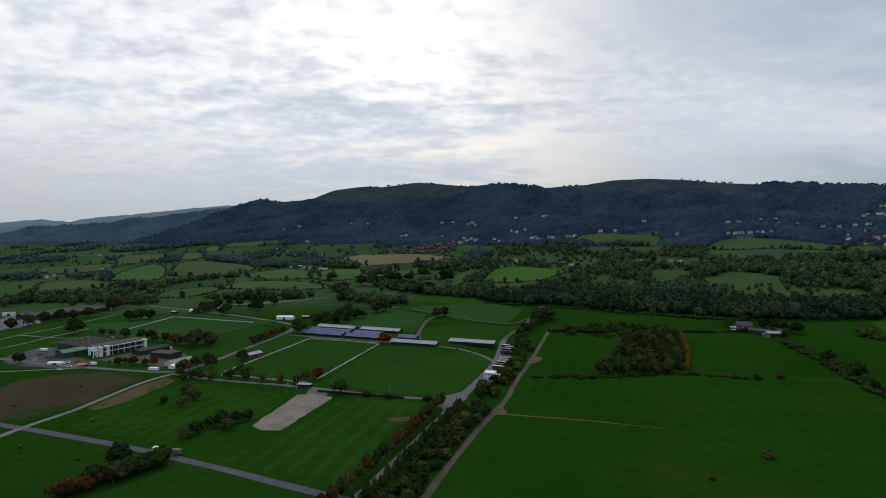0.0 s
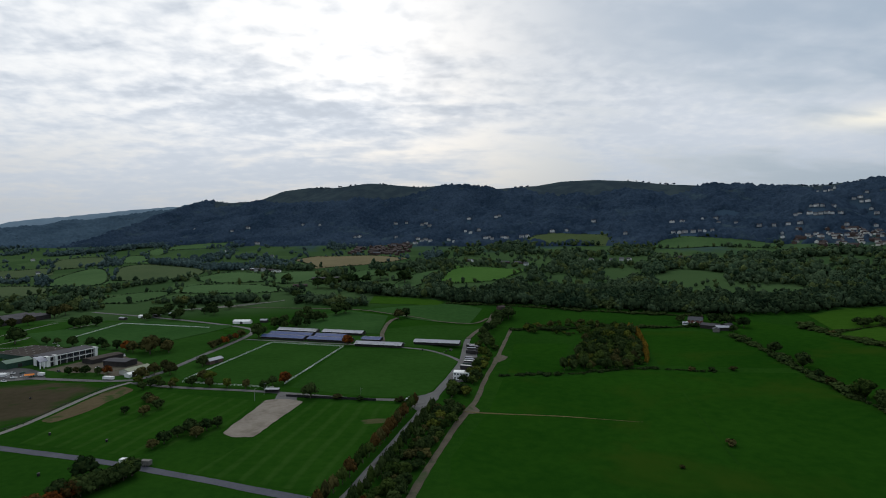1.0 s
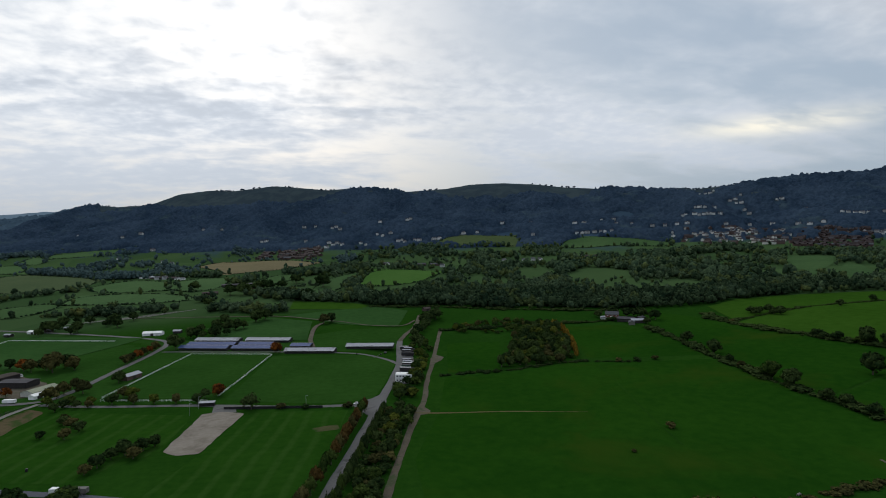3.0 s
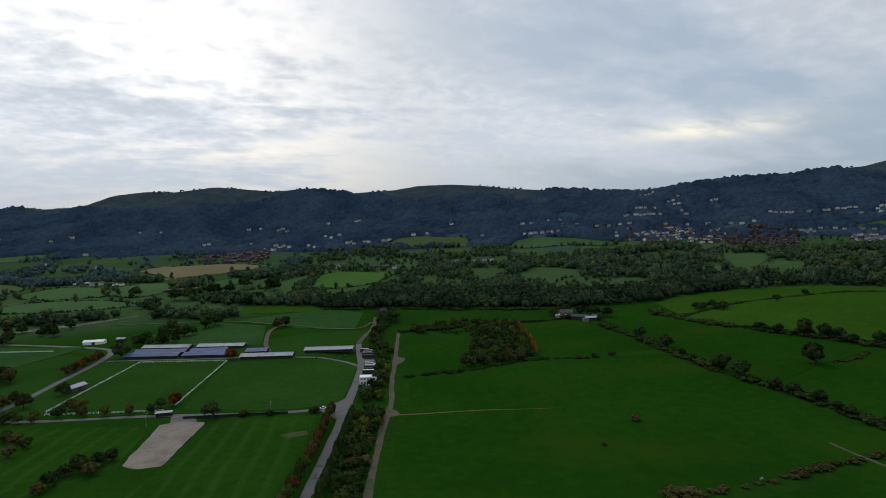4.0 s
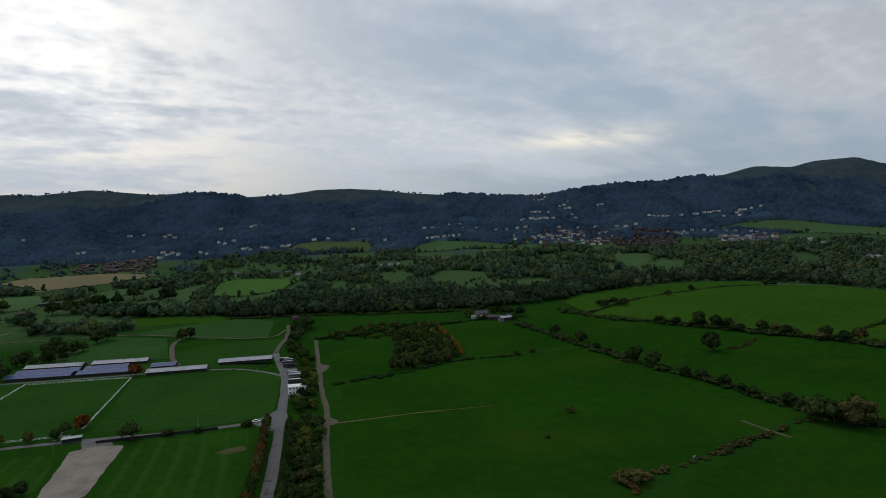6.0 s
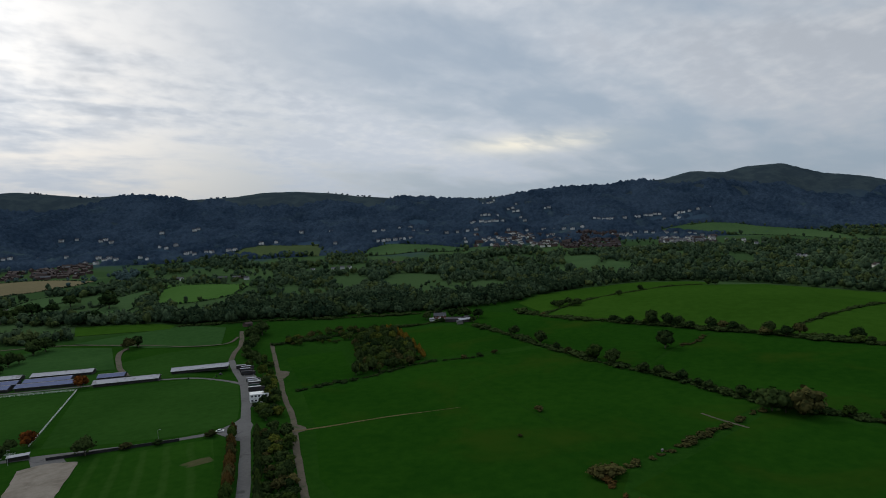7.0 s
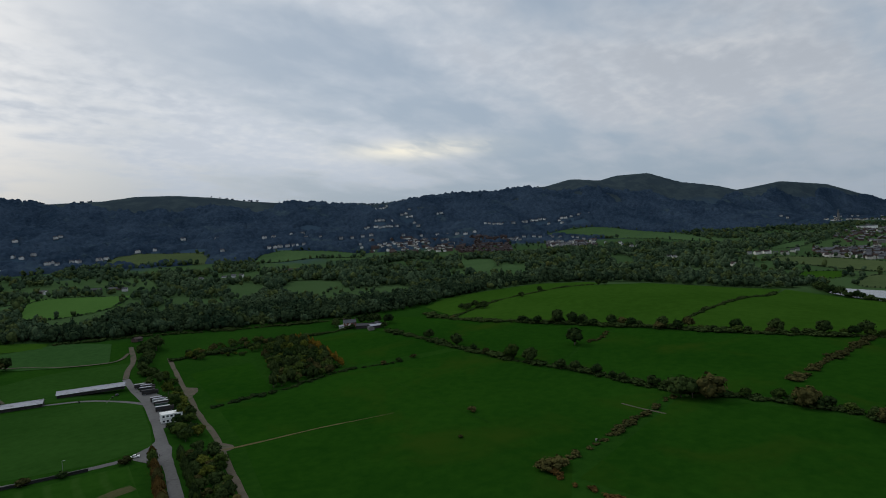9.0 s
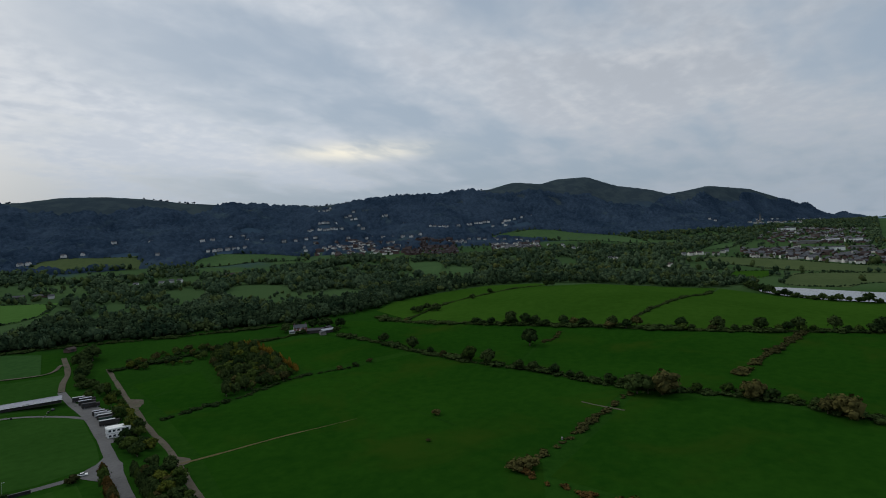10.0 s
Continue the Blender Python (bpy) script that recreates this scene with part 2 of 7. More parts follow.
# mixed wood: leaf colour made a little lighter and bluer for haze
M["wood_far"] = material("woodland_leaves", (0.020, 0.041, 0.024), (0.073, 0.107, 0.054), 5.0, 0.85, 0, 80, patch=(0.066, 0.080, 0.030), patch_at=(0.60, 0.80), by_island=0.22, gloss=0.0)
M["wood_light"] = material("pale_woodland_leaves", (0.026, 0.046, 0.018), (0.080, 0.104, 0.036), 5.0, 0.85, 0, 60, patch=(0.110, 0.100, 0.026), patch_at=(0.58, 0.78), by_island=0.25, gloss=0.0)
# dark leaves; in the near belt they stand in for its unlit fronts
M["wood_dark"] = material("dark_woodland_leaves", (0.011, 0.024, 0.013), (0.041, 0.064, 0.030), 5.0, 0.85, 0, 60, by_island=0.35, gloss=0.0)
# far valley trees: base colour greyed and blued to imitate haze
M["wood_hazed"] = material("grey_green_leaves", (0.032, 0.056, 0.058), (0.074, 0.110, 0.102), 7.0, 0.85, 0, 60, by_island=0.3, gloss=0.0)
# hillside woods: distance haze is tinted into the leaf colours, more on the farther hills
M["hill_hazed"] = material("hillside_leaves", (0.010, 0.022, 0.040), (0.041, 0.064, 0.095), 9.0, 0.85, 0, 150, patch=(0.050, 0.078, 0.086), patch_at=(0.56, 0.80), by_island=0.0, gloss=0.0)
M["hill_hazed_far"] = material("far_hillside_leaves", (0.036, 0.062, 0.088), (0.066, 0.104, 0.138), 14.0, 0.85, 0, 150, gloss=0.0)
# backdrop: the pale blue of haze is put straight into the base colour
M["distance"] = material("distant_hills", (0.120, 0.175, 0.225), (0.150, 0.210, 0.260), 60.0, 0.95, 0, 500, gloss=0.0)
M["bark"] = material("bark", (0.055, 0.045, 0.035), (0.110, 0.090, 0.070), 0.5, 0.9, 0.02, 4)
M["white"] = material("white_paint", (0.70, 0.70, 0.68), (0.82, 0.82, 0.80), 0.8, 0.6, 0, 8, gloss=0.4)
M["render"] = material("cream_render", (0.42, 0.41, 0.37), (0.70, 0.68, 0.63), 3.0, 0.8, 0, 30, by_object=0.9)
M["pale_render"] = material("pale_render", (0.36, 0.365, 0.36), (0.62, 0.62, 0.60), 3.0, 0.8, 0, 30, by_object=0.8)
M["brick"] = material("red_brick", (0.058, 0.038, 0.034), (0.098, 0.064, 0.054), 0.8, 0.9, 0.01, 20, by_object=0.6)
M["brick_red"] = material("warm_red_brick", (0.120, 0.050, 0.040), (0.185, 0.082, 0.062), 0.8, 0.9, 0.01, 12)
M["slate"] = material("slate_roof", (0.055, 0.058, 0.065), (0.105, 0.108, 0.115), 0.9, 0.7, 0.02, 20, by_object=0.5, gloss=0.06)
M["tile"] = material("clay_tile_roof", (0.036, 0.028, 0.028), (0.060, 0.046, 0.043), 0.9, 0.8, 0.02, 20, by_object=0.6, gloss=0.06)
M["blue_roof"] = material("blue_panel_roof", (0.042, 0.066, 0.165), (0.062, 0.092, 0.215), 1.2, 0.6, 0, 12, gloss=0.15)
M["grey_roof"] = material("weathered_sheet_roof", (0.27, 0.275, 0.31), (0.36, 0.365, 0.40), 1.5, 0.7, 0, 10, patch=(0.17, 0.165, 0.17), patch_at=(0.55, 0.7), gloss=0.2)
M["brown_roof"] = material("brown_felt_roof", (0.042, 0.035, 0.030), (0.068, 0.056, 0.048), 2.0, 0.8, 0, 15, gloss=0.05)
M["dark_roof"] = material("dark_sheet_roof", (0.044, 0.044, 0.049), (0.068, 0.066, 0.072), 2.0, 0.7, 0, 20, gloss=0.08)
M["green_clad"] = material("green_cladding", (0.020, 0.058, 0.040), (0.034, 0.084, 0.058), 1.5, 0.6, 0, 10)
M["green_roof"] = material("green_sheet_roof", (0.055, 0.110, 0.075), (0.080, 0.150, 0.105), 1.5, 0.6, 0, 10)
M["olive_roof"] = material("pale_olive_roof", (0.17, 0.19, 0.12), (0.23, 0.25, 0.17), 1.5, 0.7, 0, 10)
M["dark_wood"] = material("dark_boards", (0.022, 0.020, 0.020), (0.045, 0.040, 0.038), 0.5, 0.8, 0, 6)
M["steel"] = material("dull_steel", (0.30, 0.31, 0.32), (0.42, 0.43, 0.44), 0.8, 0.45, 0, 6, metal=0.5)
M["black"] = material("black_plastic", (0.012, 0.012, 0.013), (0.025, 0.025, 0.026), 0.4, 0.5, 0, 4)
M["rubber"] = material("tyre_rubber", (0.015, 0.015, 0.015), (0.03, 0.03, 0.03), 0.3, 0.8, 0, 3)
M["paint"] = material("vehicle_paint", (0.16, 0.17, 0.19), (0.50, 0.50, 0.50), 4.0, 0.3, 0, 9, by_object=1.6, gloss=0.5)
M["orange"] = material("orange_canvas", (0.60, 0.16, 0.02), (0.75, 0.24, 0.04), 0.8, 0.7, 0, 6)
M["glass"] = material("dark_window_glass", (0.020, 0.026, 0.034), (0.040, 0.048, 0.058), 2.0, 0.08, 0, 9, gloss=0.6)
M["water"] = material("still_water", (0.02, 0.03, 0.03), (0.03, 0.04, 0.04), 3.0, 0.12, 0.01, 30, gloss=0.45)


# ---------------------------------------------------------------- lie of the land
RIDGE_S = (-4200, -3793, -3260, -2949, -2720, -2129, -1689, -1407, -1252, -1063, -962, -751, -587, -432, -317, -113, 146, 267, 495, 659, 770, 897, 1027, 1132, 1345, 1476,
           1625, 1834, 2108, 2250, 2461, 2588, 2750, 2853, 3012, 3213, 3448, 3600, 3745, 3928, 4264, 4468, 4682, 4849, 5023, 5531)
RIDGE_H = (150, 160, 165, 165, 175, 200, 232, 255, 268, 299, 287, 288, 334, 344, 336, 350, 320, 326, 299, 303, 317, 317, 306, 290, 272, 269,
           260, 279, 300, 304, 317, 347, 337, 361, 370, 321, 299, 272, 288, 314, 292, 246, 199, 147, 100, 54)
ALONG, ACROSS = (0.8872, -0.4613), (0.4613, 0.8872)


def ridge_frame(x, y):
    """Place along the ridge line, and distance in front of it."""
    s = x * ALONG[0] + (y - 2630) * ALONG[1]
    d = -(x * ACROSS[0] + (y - 2630) * ACROSS[1])
    return s, d


def swell(x, y, size, seed):
    """A smooth field of rolling waves, about -1 to 1."""
    r = np.random.RandomState(seed)
    total = 0
    for k in range(7):
        a, p, w = r.uniform(0, 6.283), r.uniform(0, 6.283), r.uniform(0.6, 1.9) / size
        total = total + np.sin(6.283 * w * (x * np.cos(a) + y * np.sin(a)) + p)
    return total / 3.2


def height(x, y):
    """The lie of the land: flat showground, rising foot slopes, the long ridge."""
    x, y = np.asarray(x, float), np.asarray(y, float)
    s, d = ridge_frame(x, y)
    crest = np.interp(s, RIDGE_S, RIDGE_H)
    near = d
    d = d * np.interp(s, (3300, 4200), (1, 2.2))
    low = np.interp(near, (-9000, 600, 780, 968, 1376, 1700, 1860), (97, 97, 74, 52, 28, 5, 0))
    low = low * np.interp(s, (2600, 5500), (1, 0.5))
    g = np.interp(d, (-1500, -700, -250, -60, 0, 50, 300, 500, 620, 760), (0, 0.2, 0.75, 0.975, 1, 0.985, 0.56, 0.22, 0.07, 0))
    z = low + (crest - 97 * np.interp(s, (2600, 5500), (1, 0.5))) * g
    slope = np.clip(4 * g * (1 - g), 0, 1)
    z = z + slope * (22 * swell(s, d * 0.6, 420, 3) + 9 * swell(s, d, 170, 4)) * np.clip(d / 150, 0, 1)
    z = z + np.clip((1650 - near) / 500, 0, 1) * (1 - g) * 3.0 * swell(x, y, 500, 5)
    dip = 1.3 * (1 + np.tanh((x - 27) / 12)) - 0.5 * (1 + np.tanh((x - 240) / 30))
    z = z - dip * 0.5 * (1 - np.tanh((x - 750) / 150)) * np.clip((near - 1550) / 200, 0, 1)
    # the low rise beyond the pastures
    c, k = math.cos(-0.21), math.sin(-0.21)
    a, b = (x - 570) * c + (y - 347) * k, (y - 347) * c - (x - 570) * k
    z = z + 25.2 * np.exp(-((a / np.where(a < 0, 180, 120)) ** 2) - (b / np.where(b < 0, 222, 142)) ** 2)
    return z


def ground_at(x, y):
    return float(height(x, y))


# ---------------------------------------------------------------- mesh helpers


def mesh_of(name, verts, faces, mat, smooth=False):
    """A mesh from arrays: corner places, and faces of three or four corners."""
    me = bpy.data.meshes.new(name)
    verts, faces = np.asarray(verts, np.float32), np.asarray(faces, np.int32)
    k = faces.shape[1]
    me.vertices.add(len(verts))
    me.vertices.foreach_set("co", verts.ravel())
    me.loops.add(faces.size)
    me.loops.foreach_set("vertex_index", faces.ravel())
    me.polygons.add(len(faces))
    me.polygons.foreach_set("loop_start", np.arange(0, faces.size, k, dtype=np.int32))
    if smooth:
        me.polygons.foreach_set("use_smooth", np.ones(len(faces), bool))
    me.update(calc_edges=True)
    me.materials.append(mat)
    return me


def part(name, bm, mat, parent, label=""):
    """Links a bmesh as one mesh object under a thing or a part."""
    me = bpy.data.meshes.new(name)
    bm.to_mesh(me)
    bm.free()
    me.materials.append(mat)
    ob = new(name, me)
    ob.parent = parent
    return tagged(ob, label)


def thing(name, x, y, z=None, turn=0.0, label="", category="", group="", kind=""):
    ob = new(name)
    ob.matrix_basis = pose(x, y, ground_at(x, y) if z is None else z, 0, 0, turn)
    ob.empty_display_size = 0.5
    return tagged(ob, label, category, group, kind)


def box(x0, x1, y0, y1, z0, z1, bm=None, bevel=0.0):
    bm = bm or bmesh.new()
    made = bmesh.ops.create_cube(bm, size=1.0, matrix=Matrix.Translation(((x0 + x1) / 2, (y0 + y1) / 2, (z0 + z1) / 2)) @ Matrix.Diagonal((x1 - x0, y1 - y0, z1 - z0, 1)))
    if bevel:
        edges = {e for v in made["verts"] for e in v.link_edges}
        bmesh.ops.bevel(bm, geom=list(edges), offset=bevel, segments=1, affect="EDGES")
    return bm


def tube(x, y, z0, z1, r0, r1=None, sides=8, bm=None):
    bm = bm or bmesh.new()
    bmesh.ops.create_cone(bm, cap_ends=True, segments=sides, radius1=r0, radius2=r0 if r1 is None else r1, depth=z1 - z0, matrix=Matrix.Translation((x, y, (z0 + z1) / 2)))
    return bm


def prism(points, x0, x1, bm=None):
    """A profile in y and z drawn out along x."""
    bm = bm or bmesh.new()
    a = [bm.verts.new((x0, y, z)) for y, z in points]
    b = [bm.verts.new((x1, y, z)) for y, z in points]
    n = len(points)
    bm.faces.new(a[::-1])
    bm.faces.new(b)
    for i in range(n):
        bm.faces.new((a[i], a[(i + 1) % n], b[(i + 1) % n], b[i]))
    bmesh.ops.recalc_face_normals(bm, faces=bm.faces)
    return bm


# ---------------------------------------------------------------- ground sheet


def spread(lo, mid_lo, mid_hi, hi, step, grow=1.25):
    core = list(np.arange(mid_lo, mid_hi + 1, step))
    s, v = step, core[-1]
    while v < hi:
        s *= grow
        v += s
        core.append(v)
    s, v = step, core[0]
    while v > lo:
        s *= grow
        v -= s
        core.insert(0, v)
    return np.array(core)


def build_ground():
    xs, ys = spread(-7000, -2600, 4600, 8000, 24), spread(-5000, -60, 3300, 7500, 24)
    xs = np.unique(np.concatenate([xs, np.arange(-16, 76, 4), np.arange(184, 300, 8)]))
    ys = np.unique(np.concatenate([ys, np.arange(140, 640, 12)]))
    gx, gy = np.meshgrid(xs, ys)
    gz = height(gx, gy)
    verts = np.stack([gx.ravel(), gy.ravel(), gz.ravel()], 1)
    nx, ny = len(xs), len(ys)
    i = (np.arange(ny - 1)[:, None] * nx + np.arange(nx - 1)[None, :]).ravel()
    faces = np.stack([i, i + 1, i + nx + 1, i + nx], 1)
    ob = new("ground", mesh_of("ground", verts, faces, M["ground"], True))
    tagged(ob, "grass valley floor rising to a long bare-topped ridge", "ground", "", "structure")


build_ground()


def build_distance():
    """Faraway hills beyond the end of the ridge, and the hazy plain past its other end; the haze is tinted into their
    colour.
    """
    lines = (((-48, -37.5, -35, -33.2, -31.8, -27.6, -23.7, -20.8, -19.1, -16.0, -12.0), (190, 200, 223, 205, 233, 271, 311, 335, 336, 300, 220)), ((84.5, 88, 92, 97), (60, 72, 66, 70)))
    for az, tops in lines:
        verts, faces = [], []
        a = np.linspace(az[0], az[-1], 140)
        h = np.interp(a, az, tops) + 3 * swell(a * 60, 0 * a, 90, 6)
        for k, (q, z) in enumerate(zip(a, h)):
            for r, t in ((4300, 0.0), (4480, 0.7), (4600, 1.0), (4900, 0.2)):
                verts.append((r * math.sin(radians(q)), r * math.cos(radians(q)), 20 + (z - 20) * t))
            if k:
                for c in range(3):
                    i = 4 * (k - 1) + c
                    faces.append((i, i + 1, i + 5, i + 4))
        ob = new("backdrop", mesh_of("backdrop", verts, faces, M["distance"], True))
        tagged(ob, "faraway hills on the horizon, tinted pale blue for haze", "hills", "", "structure")


build_distance()


def drape(name, corners, mat, label, category="field", lift=0.15, cell=16.0, kind="structure", ragged=0.0):
    """A flat patch with the given corners, laid over the ground."""
    bm = bmesh.new()
    if ragged:
        r = random.Random(len(corners) + int(corners[0][0]))
        line = []
        for (ax, ay), (bx, by) in zip(corners, corners[1:] + corners[:1]):
            n = max(2, int(math.hypot(bx - ax, by - ay) / (7 * ragged)))
            for i in range(n):
                line.append((ax + (bx - ax) * i / n + r.uniform(-1, 1) * ragged, ay + (by - ay) * i / n + r.uniform(-1, 1) * ragged))
        corners = [tuple(q) for q in smooth_line(line + line[:1], 1.6 * ragged)[:-1]]
    bm.faces.new([bm.verts.new((x, y, 0)) for x, y in corners])
    xs, ys = [c[0] for c in corners], [c[1] for c in corners]
    span = max(max(xs) - min(xs), max(ys) - min(ys))
    cell = max(cell, span / 30)
    for axis, lo, hi in ((0, min(xs), max(xs)), (1, min(ys), max(ys))):
        cuts = list(np.arange(lo + cell, hi, cell))
        if axis == 0 and min(ys) < 640:
            cuts += [v for v in np.arange(-16, 76, 4) if lo < v < hi]
        for v in cuts:
            at, normal = [0, 0, 0], [0, 0, 0]
            at[axis], normal[axis] = v, 1
            bmesh.ops.bisect_plane(bm, geom=bm.verts[:] + bm.edges[:] + bm.faces[:], plane_co=at, plane_no=normal)
    for v in bm.verts:
        v.co.z = ground_at(v.co.x, v.co.y) + lift
    for f in bm.faces:
        f.smooth = True
        if f.normal.z < 0:
            f.normal_flip()
    me = bpy.data.meshes.new(name)
    bm.to_mesh(me)
    bm.free()
    me.materials.append(mat)
    ob = new(name, me)
    return tagged(ob, label, category, "", kind)


def smooth_line(points, step=4.0):
    """A rounded line through the points, in even steps."""
    p = np.array(points, float)
    for _ in range(3):
        q = 0.75 * p[:-1] + 0.25 * p[1:]
        r = 0.25 * p[:-1] + 0.75 * p[1:]
        p = np.concatenate([p[:1], np.stack([q, r], 1).reshape(-1, p.shape[1]), p[-1:]])
    seg = np.hypot(*np.diff(p[:, :2], axis=0).T)
    s = np.concatenate([[0], np.cumsum(seg)])
    n = max(2, int(s[-1] / step))
    t = np.linspace(0, s[-1], n)
    return np.stack([np.interp(t, s, p[:, i]) for i in range(p.shape[1])], 1)


def ribbon(name, points, width, mat, label, category="road", lift=0.10, rough_edge=0.25, seed=0, taper=0):
    """A road or track of some width along a line, with uneven verges."""
    line = smooth_line(points)
    d = np.gradient(line[:, :2], axis=0)
    d /= np.hypot(d[:, 0], d[:, 1])[:, None]
    side = np.stack([-d[:, 1], d[:, 0]], 1)
    r = np.random.RandomState(seed)
    wob = r.uniform(-1, 1, (2, len(line) + 4))
    wob = (wob[:, :-4] + wob[:, 1:-3] + wob[:, 2:-2] + wob[:, 3:-1] + wob[:, 4:]) / 2.5
    cols = []
    for k in (-0.5, -0.2, 0.2, 0.5):
        w = k * width * np.clip((len(line) - np.arange(len(line))) / max(taper, 0.5), 0.15, 1) + (wob[0 if k < 0 else 1] * rough_edge if abs(k) == 0.5 else 0)
        q = line[:, :2] + side * np.reshape(w, (-1, 1))
        cols.append(np.stack([q[:, 0], q[:, 1], height(q[:, 0], q[:, 1]) + lift], 1))
    verts = np.stack(cols, 1).reshape(-1, 3)
    i = (np.arange(len(line) - 1)[:, None] * 4 + np.arange(3)[None, :]).ravel()
    ob = new(name, mesh_of(name, verts, np.stack([i, i + 4, i + 5, i + 1], 1)[:, ::-1], mat))
    return tagged(ob, label, category, "", "structure")


